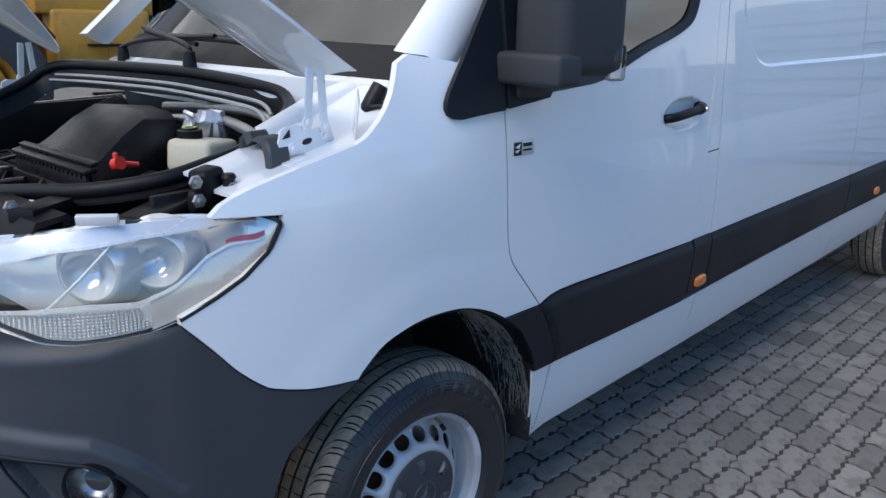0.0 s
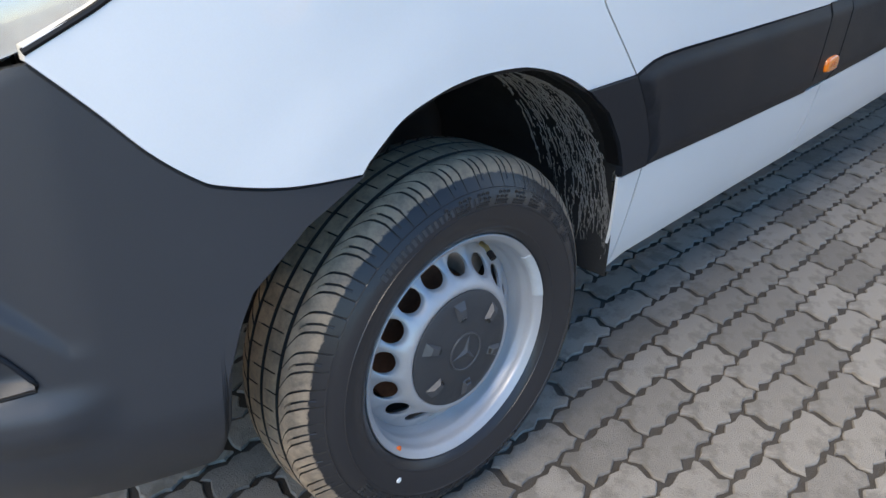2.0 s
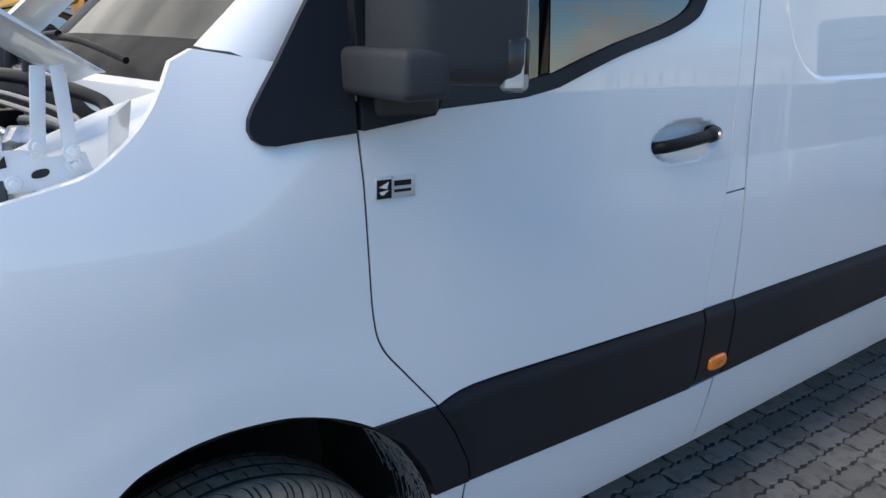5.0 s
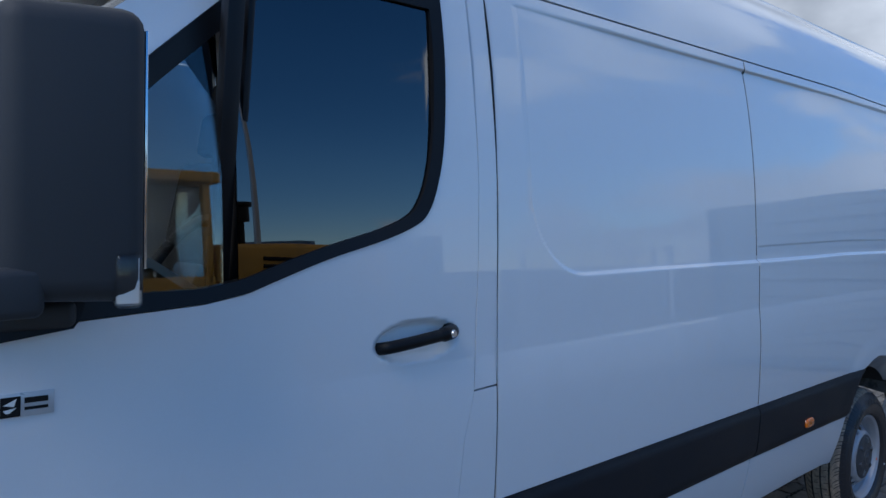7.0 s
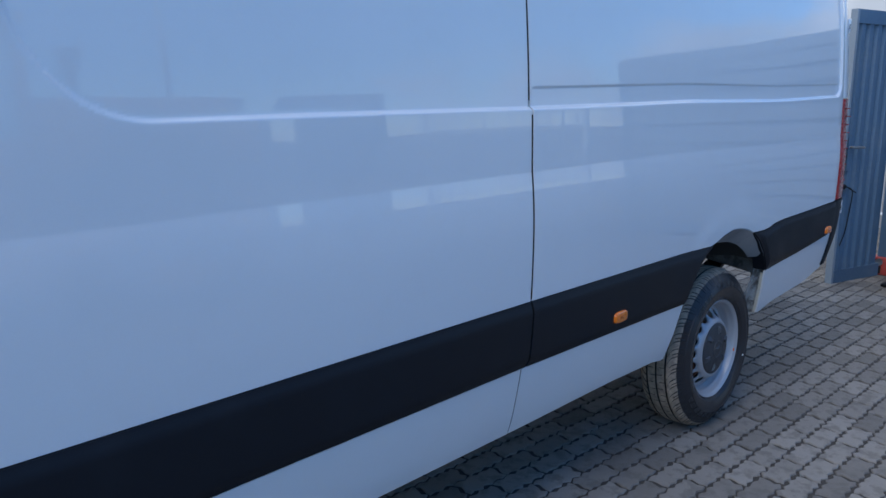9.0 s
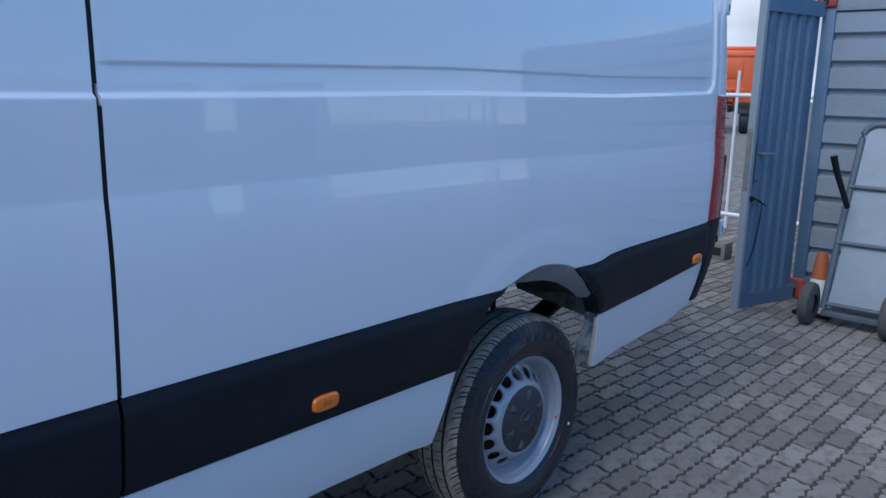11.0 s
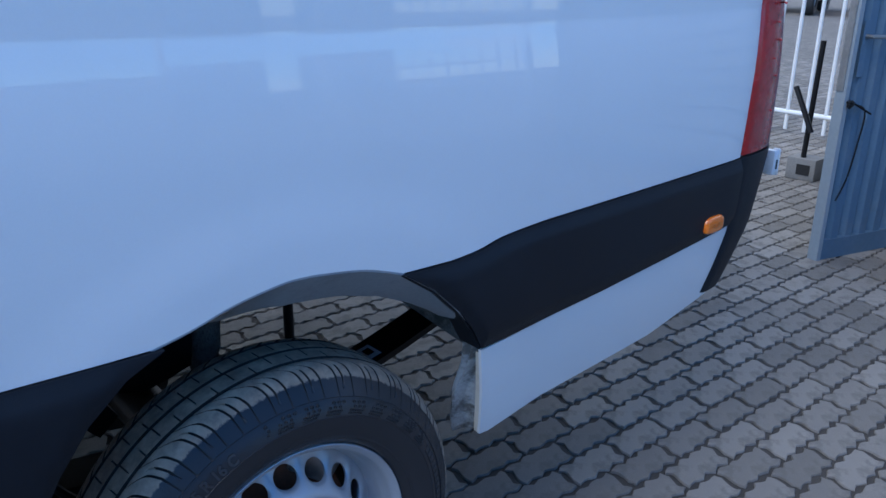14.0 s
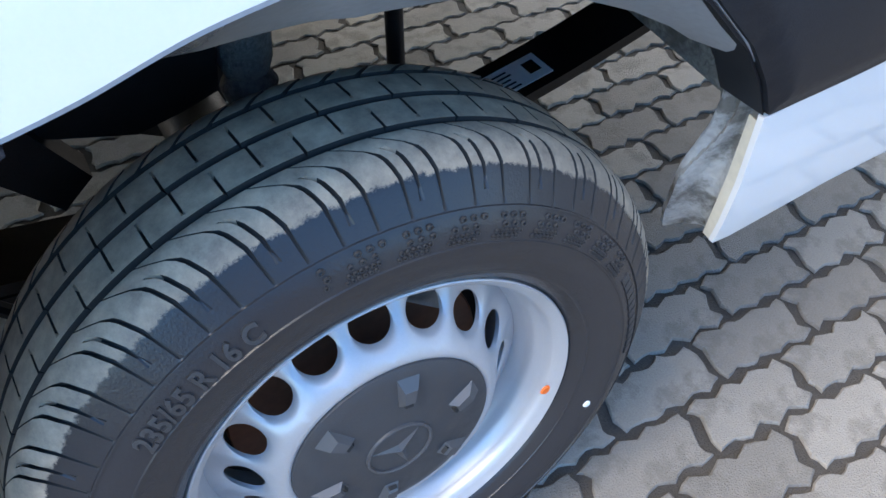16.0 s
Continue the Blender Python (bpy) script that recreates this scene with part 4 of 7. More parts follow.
    for k in range(segs):
        l = (k + 1) % segs
        for j in range(n - 1):
            F.append([k * n + j, l * n + j, l * n + j + 1, k * n + j + 1])
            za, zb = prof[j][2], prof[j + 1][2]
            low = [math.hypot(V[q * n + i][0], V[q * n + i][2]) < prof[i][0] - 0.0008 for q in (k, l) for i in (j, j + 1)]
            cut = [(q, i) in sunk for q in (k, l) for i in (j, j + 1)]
            # faces down in grooves and cuts take the colour with the shade in it
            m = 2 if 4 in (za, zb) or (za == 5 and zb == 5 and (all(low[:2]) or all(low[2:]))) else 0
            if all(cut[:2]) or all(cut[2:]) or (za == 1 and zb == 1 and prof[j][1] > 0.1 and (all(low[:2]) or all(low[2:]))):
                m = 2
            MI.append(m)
    return V, F, MI


tv, tf, tmi = wheel_tyre()


def wrap(vf, radius, y, mid_deg, lift):
    """Lays flat lettering along a circle on the sidewall."""
    V, F = vf
    out = []
    for x, z, _ in V:
        a = radians(mid_deg) + x / radius
        out.append(((radius + z) * math.cos(a) * -1, y(radius + z), (radius + z) * math.sin(a)))
    return thick((out, F), (0, -lift, 0))


CAP_EDGE = material("hub_cap_facets", (0.060, 0.063, 0.070), 0.38, var=0.1, scale=40)


def welded(vf, gap):
    """Joins vertices that touch."""
    me = bpy.data.meshes.new("weld")
    me.from_pydata([tuple(v) for v in vf[0]], [], vf[1])
    bm = bmesh.new()
    bm.from_mesh(me)
    bmesh.ops.remove_doubles(bm, verts=bm.verts, dist=gap)
    bm.verts.index_update()
    out = [tuple(v.co) for v in bm.verts], [[v.index for v in f.verts] for f in bm.faces]
    bm.free()
    bpy.data.meshes.remove(me)
    return out


_dr = np.linspace(0.085, 0.20, 116)
_dy = np.interp(_dr, [0.090, 0.104, 0.112, 0.118, 0.124, 0.132, 0.151, 0.170, 0.180, 0.188, 0.20], [0.030, 0.018, 0.008, 0.0055, 0.0075, 0.0165, 0.0370, 0.0545, 0.061, 0.064, 0.066])
DISC_R, DISC_Y = _dr, np.convolve(np.pad(_dy, 4, mode="edge"), np.ones(9) / 9, "valid")


def build_wheel(first):
    """A pressed-steel wheel about the origin, its outer face towards -y."""
    lip = [(0.1840, 0.075), (0.1845, 0.066), (0.1870, 0.058), (0.1915, 0.050), (0.1935, 0.044), (0.1940, 0.038), (0.1965, 0.032), (0.2000, 0.027), (0.2020, 0.020), (0.2030, 0.013), (0.2055, 0.0085), (0.2095, 0.0055), (0.2140, 0.0020), (0.2165, 0.0), (0.2180, 0.0010), (0.2185, 0.0045), (0.2165, 0.014), (0.206, 0.030), (0.202, 0.080), (0.198, 0.178), (0.195, 0.178), (0.1875, 0.085)]
    rim = mesh("wheel", *lathe(lip, segs=96), RIM, None, "", 35)
    # the disc with sixteen round holes
    holes, segs = 16, 16 * 20
    hr, hc = 0.0222, 0.1510
    prof_y = lambda r: float(np.interp(r, DISC_R, DISC_Y))
    V, F = [], []
    pw = 2 * math.pi / holes
    for h in range(holes):
        c = h * pw + radians(14.5 if first else 0.2)
        m = 40
        n0 = len(V)
        # rays from the hole's centre to its sector's border
        for k in range(m):
            a = 2 * math.pi * k / m
            for rc in (0.1240, 0.1855):
                for sg in (1, -1):
                    corner = math.atan2(sg * rc * pw / 2, rc - hc)
                    if abs((a - corner + math.pi) % (2 * math.pi) - math.pi) <= math.pi / m:
                        a = corner
            dr, dt = math.cos(a), math.sin(a)
            # border in (r, t) where t is length along the circle
            half = pw / 2
            best = 1e9
            for lim, comp in ((0.1855 - hc, dr), (hc - 0.1240, -dr)):
                if comp > 1e-6:
                    best = min(best, lim / comp)
            for s in (1, -1):
                if s * dt > 1e-6:
                    den = s * dt - dr * half
                    if den > 1e-6:
                        best = min(best, hc * half / den)
            for q in (hr, hr * 1.15, None):
                rr = best if q is None else min(q, best)
                r, t = hc + dr * rr * (1.0 if q is None else 0.76), dt * rr
                w = c + t / r
                y = prof_y(r) + (0.003 if q == hr else 0)
                V.append((r * math.cos(w), y, r * math.sin(w)))
            r, t = hc + dr * hr * 0.76, dt * hr
            w = c + t / r
            V.append((r * math.cos(w), prof_y(r) + 0.010, r * math.sin(w)))
        for k in range(m):
            l = (k + 1) % m
            a, b = n0 + 4 * k, n0 + 4 * l
            F += [[a, a + 1, b + 1, b], [a + 1, a + 2, b + 2, b + 1], [a + 3, a, b, b + 3]]
    inner = lathe([(r, prof_y(r)) for r in (0.090, 0.096, 0.100, 0.104, 0.108, 0.112, 0.116, 0.120, 0.1240)], segs=320)
    mesh("disc", *welded(join((V, F), inner), 0.0012), RIM, rim, "", 50)
    tyre = mesh("tyre", tv, tf, [TYRE_FRONT if first else TYRE_REAR, TYRE_FRONT, RECESS_SHADE], rim, "black van tyre with a dusty worn tread", 30, mi=tmi)
    # lettering and marks moulded on the sidewall
    on_wall = lambda r: float(np.interp(r, [0.263, 0.2785, 0.290, 0.298, 0.3043], [-0.0190, -0.0198, -0.0165, -0.0125, -0.0085]))
    size = wrap(text_mesh("235/65 R 16 C", 0.0225, 0.0006), 0.2815, on_wall, 54 if not first else 240, 0.0022)
    mesh("size_lettering", *size, TYRE, rim, "raised tyre size lettering", 0)
    marks = [(50 + 2.35 * k, (0.0072, 0.0058, 0.0064)[k % 3]) for k in range(15)] + [(89 + 2.3 * k, 0.0062) for k in range(3)] if first else [(155 + 2.6 * k, 0.0105) for k in range(11)]
    for a, w in marks:
        q = [(-w / 2, -0.0055, 0), (w / 2, -0.0055, 0), (w / 2, 0.0055, 0), (-w / 2, 0.0055, 0)]
        mesh("raised_bar", *wrap((q, [[0, 1, 2, 3]]), 0.2915, on_wall, a, 0.0013), TYRE, rim, "", 0)
    dots = []
    for a0 in (30, 212):
        for k in range(76 if a0 == 212 else 72):  # the fields of small rings between the two raised lines
            for row, (r, s1) in enumerate(((0.2828, 0.85), (0.2874, 1.0), (0.2930, 1.3), (0.2995, 1.5))):
                if (k + row) % 9 > 5 or (row > 1 and k % 2):
                    continue
                a = radians(a0 + k * 1.0 + row * 0.35)
                c = (r * math.cos(a), on_wall(r) - 0.0016, r * math.sin(a))
                dots.append(lathe([(0.0011 * s1, 0.0014), (0.0013 * s1, -0.0004), (0.0021 * s1, -0.0004), (0.0024 * s1, 0.0016)], c, "y", 8))
    mesh("ring_pattern", *join(*dots), TYRE, rim, "", 0)["kind"] = "stuff"
    # cap
    pc = [(0.0, -0.0065), (0.030, -0.0065), (0.036, -0.0058), (0.062, -0.0040), (0.095, 0.0005), (0.1085, 0.0032), (0.1125, 0.0052), (0.1135, 0.0080), (0.110, 0.020)]
    cap = mesh("hub_cap", *lathe(pc, segs=64), CAP, rim, "dark grey plastic hub cap", 40)
    ring = lathe([(0.0345, -0.0050), (0.0345, -0.0078), (0.0360, -0.0088), (0.0378, -0.0080), (0.0385, -0.0045)], segs=48)
    spokes = []
    for k in range(3):
        w = radians(90 + 120 * k + (-16 if first else -46))
        tip, side = Vector((math.cos(w), 0, math.sin(w))), Vector((-math.sin(w), 0, math.cos(w)))
        b, t2, top = side * 0.0075, tip * 0.0345, Vector((0, -0.0110, 0))
        base = Vector((0, -0.0062, 0))
        spokes.append(([tuple(base + b), tuple(base - b), tuple(base + t2), tuple(top)], [[0, 2, 3], [2, 1, 3], [0, 3, 1]]))
    mesh("emblem", *join(ring, *spokes), CAP_EDGE, rim, "", 25)
    for k in range(6):
        m = Matrix.Rotation(-radians(60 * k + (36 if first else 20)), 4, "Y")
        # a raised hood over each nut: two slanted flanks, an open slot towards the hub
        q = [(0.066, -0.0036, -0.0085), (0.066, -0.0036, 0.0085), (0.101, 0.0016, 0.0125), (0.101, 0.0016, -0.0125), (0.074, -0.0105, -0.0052), (0.074, -0.0105, 0.0052), (0.090, -0.0085, 0.0070), (0.090, -0.0085, -0.0070)]
        mesh("nut_cover", [tuple(m @ Vector(p)) for p in q], [[0, 1, 5, 4], [1, 2, 6, 5], [2, 3, 7, 6], [3, 0, 4, 7], [4, 5, 6, 7]], CAP_EDGE, rim, "", 0)
        v, f = boxes([((0.0695, -0.0072, 0), (0.0045, 0.0040, 0.0088), (0, 0, -62))], 0)
        mesh("slot", [tuple(m @ Vector(p)) for p in v], f, RECESS_SHADE, rim, "", 0)
    mesh("brake_disc", *lathe([(0.05, 0.092), (0.148, 0.092), (0.150, 0.095), (0.150, 0.112), (0.148, 0.114), (0.05, 0.114)], segs=48), RUST, rim, "rusty steel brake disc", 40)
    mesh("caliper", *boxes([((0.09, 0.112, 0.12), (0.11, 0.06, 0.07), (0, 40, 0))], 0.012), STEEL, rim, "", 40)
    # a dark disc added behind the holes, for the shade inside the wheel
    mesh("wheel_back", *lathe([(0.0, 0.130), (0.197, 0.130)], segs=40), RECESS_SHADE, rim, "", 0)
    w = radians(62)
    v, f = tube([(0.190 * math.cos(w), 0.050, 0.186 * math.sin(w)), (0.185 * math.cos(w), 0.034, 0.185 * math.sin(w)), (0.179 * math.cos(w), 0.024, 0.179 * math.sin(w))], 0.0048, 10)
    if first:
        mesh("valve", v, f, material("brass", (0.45, 0.33, 0.15), 0.35, metal=0.8, var=0.1), rim, "brass tyre valve with a black cap", 40)
        v, f = tube([(0.179 * math.cos(w), 0.024, 0.179 * math.sin(w)), (0.172 * math.cos(w), 0.010, 0.172 * math.sin(w))], 0.0062, 10)
        mesh("valve_cap", v, f, SEAL, rim, "", 40)
        rows = [[(r * math.cos(a), y, r * math.sin(a)) for r, y in ((0.2025, 0.0150), (0.2045, 0.0085), (0.2080, 0.0055), (0.2120, 0.0030), (0.2150, 0.0005))] for a in np.linspace(radians(8), radians(38), 14)]
        mesh("balance_weight", *thick(sheet(rows), (-0.0, -0.0035, 0)), WEIGHT, rim, "pale grey stick-on balance weight", 40)
    od, wd = ((-135.5, 0.2085), (-132, 0.253)) if first else ((-14.5, 0.2045), (-18.5, 0.2575))
    for (a, r), m, y, nm, s in ((od, ORANGE_DOT, 0.0075, "orange_mark", 0.0075), (wd, WHITE_DOT, -0.0172, "white_mark", 0.0055)):
        a = radians(a)
        c = (r * math.cos(a), y, r * math.sin(a))
        mesh(nm, *lathe([(0.0, -0.0020), (s * 0.8, -0.0018), (s, 0.0)], c, "y", 12), m, rim, "", 0)
    return rim


front_wheel = build_wheel(True)
front_wheel.parent = van
front_wheel.matrix_basis = pose(-0.0005, 0.063, 0.351, 0, 0, -2.5)  # turned a little
rear_wheel = build_wheel(False)
rear_wheel.parent = van
rear_wheel.matrix_basis = pose(4.331, 0.051, 0.350)
for x in (0.0, 4.331):
    far_wheel = copy_thing(rear_wheel, Matrix.Translation((x, 1.945, 0.350)) @ Matrix.Rotation(math.pi, 4, "Z"))
    far_wheel.parent = van


# ---- the van: lamps, strips of light and rear corner ----
def marker_lamp(x, z, sx=1.0):
    rows = []
    for k in range(5):
        t = k / 4
        rows.append([(x + sx * (0.040 - 0.010 * t * t) * c, float(skin(x, z)) - 0.014 - 0.010 * math.sin(t * math.pi / 2) , z + (0.021 - 0.007 * t * t) * s) for c, s in [(math.copysign(abs(math.cos(a)) ** 0.55, math.cos(a)), math.copysign(abs(math.sin(a)) ** 0.55, math.sin(a))) for a in np.linspace(0, 2 * math.pi, 33)[:-1]]])
    V = [p for r in rows for p in r]
    F = [[i * 32 + j, i * 32 + (j + 1) % 32, (i + 1) * 32 + (j + 1) % 32, (i + 1) * 32 + j] for i in range(4) for j in range(32)] + [[4 * 32 + j for j in range(32)]]
    lamp = van_mesh("side_marker", (V, F), AMBER, label="amber side marker lamp", smooth=50)
    van_mesh("lens_print", boxes([((x + dx, float(skin(x, z)) - 0.0247, z + dz), (0.012, 0.0006, 0.002)) for dx in (-0.008, 0.008) for dz in (-0.004, 0.0, 0.004)], 0), material("lens_relief", (0.55, 0.14, 0.005), 0.3), parent=lamp, smooth=0)


marker_lamp(1.400, 0.605)
marker_lamp(3.441, 0.616)
marker_lamp(5.352, 0.672, 0.9)


def rear_corner(name, mat, z0, z1, x0, proud=0.0, label="", xe=None, nz=14):
    """A piece round the tail's corner between two heights."""
    rows = []
    for z in np.linspace(z0, z1, nz):
        xs = float(np.interp(z, [0.45, 0.80, 0.94, 1.15, 1.338, 2.5], [5.46, 5.462, 5.468, 5.491, 5.498, 5.505])) if x0 is None else x0(z)
        y0 = float(skin(xs, z)) - proud
        e = float(np.interp(z, [0.45, 0.62, 0.8, 1.3, 1.8, 2.5], [5.575, 5.690, 5.738, 5.728, 5.690, 5.590]))
        ln = e - xs
        row = []
        for t in np.linspace(0, 1, 14):
            a = t * math.pi / 2
            row.append((xs + ln * math.sin(a), y0 + 0.16 * (1 - math.cos(a)) ** 1.15, z))
        row += [(e + 0.003, y0 + 0.25, z), (e + 0.004, 1.0, z), (e + 0.003, 2 - y0 - 0.25, z), (e - 0.06, 2 - y0 - 0.05, z)] if name != "tail_lamp" else []
        rows.append(row)
    return van_mesh(name, thick(sheet(rows), (-0.02, 0.012, 0)), mat, label=label)


rear_corner("rear_door", PAINT, 1.347, 2.45, None)
tail = rear_corner("tail_lamp", RED, 0.818, 1.340, None, 0.004, "tall red tail lamp", nz=24)
van_mesh("lamp_rib", boxes([((5.60 + 0.02 * (k % 2), 0.040, 0.87 + 0.042 * k), (0.10, 0.006, 0.004), (0, 0, 30)) for k in range(11)], 0.001), RED, parent=tail)
rear_corner("rear_bumper", PLASTIC, 0.47, 0.812, lambda z: float(np.interp(z, [0.47, 0.63, 0.812], [5.41, 5.462, 5.464])), 0.006, "dark grey plastic rear bumper corner")
van_mesh("rear_door_inner", boxes([((5.64, 1.0, 1.08), (0.02, 1.7, 0.56))]), PAINT)
for z, x in ((0.735, 5.785), (1.72, 5.635)):
    h = van_mesh("door_hinge", boxes([((x, 0.100, z), (0.024, 0.034, 0.070)), ((x + 0.014, 0.092, z), (0.010, 0.022, 0.075))], 0.005), PAINT)
    van_mesh("hinge_slot", boxes([((x + 0.004, 0.0825, z - 0.005), (0.007, 0.002, 0.026))], 0), SEAL, parent=h)
# seams in the rear quarter
bx, bz = 0.277, 1.208
yb = float(skin(bx, bz))
bd = van_mesh("badge", boxes([((bx, yb - 0.002, bz), (0.084, 0.003, 0.038), (-3, 2, 0))], 0.001), material("sticker_silver", (0.56, 0.57, 0.58), 0.35, metal=0.3, var=0.05, scale=20), label="small silver sticker with plain dark shapes")
yb -= 0.0042
van_mesh("badge_mark", boxes([((bx - 0.025, yb, bz - 0.001), (0.030, 0.001, 0.032), (-3, 2, 0))], 0), BLACK, parent=bd)
van_mesh("badge_mark", outline_plate([(bx - 0.036, yb - 0.001, bz + 0.003), (bx - 0.016, yb - 0.001, bz + 0.011), (bx - 0.020, yb - 0.001, bz - 0.001)], (0, 0.0008, 0)), WHITE_DOT, parent=bd, smooth=0)
van_mesh("badge_mark", outline_plate([(bx - 0.036, yb - 0.001, bz - 0.005), (bx - 0.016, yb - 0.001, bz - 0.003), (bx - 0.030, yb - 0.001, bz - 0.013)], (0, 0.0008, 0)), WHITE_DOT, parent=bd, smooth=0)
van_mesh("badge_bar", boxes([((bx + 0.014, yb, bz + 0.006), (0.036, 0.001, 0.009), (-3, 2, 0)), ((bx + 0.014, yb, bz - 0.007), (0.036, 0.001, 0.005), (-3, 2, 0))], 0), BLACK, parent=bd)
# door handle
hz = 1.217
hy = float(skin(1.17, 1.30))
grip = [(1.062, hy + 0.012, hz - 0.010), (1.074, hy - 0.014, hz - 0.005), (1.12, hy - 0.024, hz + 0.000), (1.19, hy - 0.026, hz + 0.006), (1.25, hy - 0.024, hz + 0.011), (1.281, hy - 0.013, hz + 0.013), (1.287, hy + 0.008, hz + 0.014)]
gp = smooth_line(grip, 6)
handle = van_mesh("door_handle", join(tube(gp, [0.0145 if i < len(gp) * 0.62 else 0.018 for i in range(len(gp))], 14)), BLACK, label="black plastic door handle", smooth=60)
van_mesh("key_lock", lathe([(0.0, -0.003), (0.0075, -0.003), (0.009, 0.0), (0.010, 0.006)], (1.262, hy - 0.041, hz + 0.012), "y", 20), CHROME, parent=handle)

# ---- the van: front ----
PB = [(-0.243, 0.026), (-0.35, 0.046), (-0.45, 0.072), (-0.55, 0.104), (-0.65, 0.146), (-0.74, 0.205), (-0.82, 0.285), (-0.885, 0.385), (-0.935, 0.52), (-0.965, 0.70), (-0.975, 0.85), (-0.977, 1.0)]
plan = smooth_line([(x, y, 0) for x, y in PB], 36)


def plan_y(x):
    return float(np.interp(-x, [-p.x for p in plan], [p.y for p in plan]))


def plan_at(i):
    p = plan[i]
    a, b = plan[max(i - 1, 0)], plan[min(i + 1, len(plan) - 1)]
    d = (b - a).normalized()
    return p, Vector((-d.y, d.x, 0)) * (-1)  # inward


BUMP_TOP = lambda x: float(np.interp(x, [-0.98, -0.92, -0.87, -0.847, -0.80, -0.76, -0.71, -0.65, -0.60], [1.02, 1.01, 0.985, 0.968, 0.944, 0.940, 0.946, 0.956, 0.966])) if x < -0.60 else float(np.interp(x, [p[0] for p in FENDER_LOW], [p[1] for p in FENDER_LOW])) - 0.006
BUMP_LOW = lambda x: float(np.interp(x, [-0.464, -0.455, -0.43, -0.409, -0.33, -0.243], [0.25, 0.52, 0.60, 0.645, 0.718, 0.766])) if x > -0.464 else 0.25


POCKET_X = [-0.90, -0.859, -0.811, -0.758, -0.715, -0.682, -0.658]
POCKET_TOP = [0.711, 0.710, 0.706, 0.697, 0.668, 0.625, 0.584]
POCKET_LOW_X = [-0.90, -0.875, -0.863, -0.841, -0.825, -0.80, -0.70, -0.658]
POCKET_LOW = [0.74, 0.711, 0.675, 0.626, 0.597, 0.573, 0.572, 0.579]


def bump_in(x, z):
    """How far the bumper lies inside the plan line."""
    t = 0.17 * max(0.0, (0.50 - z) / 0.25) ** 1.7 if z < 0.50 else 0.0
    line = float(np.interp(x, [-0.90, -0.835, -0.733, -0.607], [0.895, 0.902, 0.914, 0.955]))
    t += 0.020 * float(step(line - 0.004, line + 0.040, z)) * float(step(-0.58, -0.66, x))
    # the fog lamp's pocket
    if -0.89 < x < -0.655:
        d = min(float(np.interp(x, POCKET_X, POCKET_TOP)) - z, z - float(np.interp(x, POCKET_LOW_X, POCKET_LOW)))
        t += 0.036 * float(step(0.0, 0.014, d)) * float(np.interp(x, [-0.78, -0.66], [1.0, 0.35]))
    # the brow above it and the ledge below
    crease = float(np.interp(x, [-0.853, -0.754, -0.682, -0.622], [0.752, 0.735, 0.685, 0.616]))
    t += 0.014 * float(step(crease - 0.006, crease + 0.022, z)) * float(step(-0.58, -0.68, x))
    t -= 0.018 * float(step(0.47, 0.528, z)) * float(step(0.580, 0.540, z)) * float(step(-0.57, -0.66, x))
    return t


rows = []
for i in range(len(plan)):
    p, inward = plan_at(i)
    lo, hi = BUMP_LOW(p.x), BUMP_TOP(p.x)
    hi = max(hi, lo + 0.001)
    rows.append([(p.x + inward.x * bump_in(p.x, z), p.y + inward.y * bump_in(p.x, z), z) for z in np.linspace(lo, hi, 110)])
bumper = van_mesh("front_bumper", thick(sheet(rows), (0.012, 0.012, 0)), BUMPER, label="dark grey plastic front bumper", smooth=50)
van_mesh("front_bumper", thick(sheet([[(x, 2 - y, z) for x, y, z in r] for r in rows[::10]]), (0.012, -0.012, 0)), BUMPER)
ring = [(x, float(np.interp(x, POCKET_X, POCKET_TOP))) for x in np.linspace(-0.872, -0.660, 24)] + [(x, float(np.interp(x, POCKET_LOW_X, POCKET_LOW))) for x in np.linspace(-0.662, -0.868, 40)]
trim_pts = []
for x, z in ring + ring[:1]:
    i = min(range(len(plan)), key=lambda k: abs(plan[k].x - x))
    p, inward = plan_at(i)
    t = bump_in(x, z + 0.002) - 0.0005
    trim_pts.append(Vector((p.x + inward.x * min(t, 0.02), p.y + inward.y * min(t, 0.02), z)))
van_mesh("fog_trim", tube(trim_pts, 0.0028, 8), BLACK)
# fog lamp
fm = Matrix.Translation((-0.754, 0.226, 0.652)) @ Vector((-0.76, -0.65, 0.03)).normalized().to_track_quat("Z", "X").to_matrix().to_4x4() @ Matrix.Scale(1.1, 4)


def placed(m, vf):
    return [tuple(m @ Vector(v)) for v in vf[0]], vf[1]


fog = van_mesh("fog_lamp", placed(fm, lathe([(0.0, -0.03), (0.02, -0.026), (0.040, -0.006), (0.044, 0.004)], (0, 0, 0), "z", 32)), material("fog_reflector", (0.34, 0.35, 0.37), 0.3, metal=0.7, var=0.1, scale=30), label="round fog lamp", smooth=60)
van_mesh("fog_lens", placed(fm, lathe([(0.0, 0.016), (0.02, 0.0145), (0.035, 0.009), (0.043, 0.002)], (0, 0, 0), "z", 32)), LENS, parent=fog, smooth=60)
van_mesh("fog_ring", placed(fm, lathe([(0.043, -0.01), (0.044, 0.008), (0.049, 0.010), (0.052, 0.0), (0.054, -0.02)], (0, 0, 0), "z", 32)), BLACK, parent=fog)
# the beaded edge along the pocket's upper side
ln = [(x - 0.002, plan_y(x) - 0.002, float(np.interp(x, POCKET_X, POCKET_TOP)) + 0.004) for x in np.linspace(-0.89, -0.662, 40)]
van_mesh("pocket_trim", tube(ln, 0.0035, 6), PLASTIC, smooth=60)
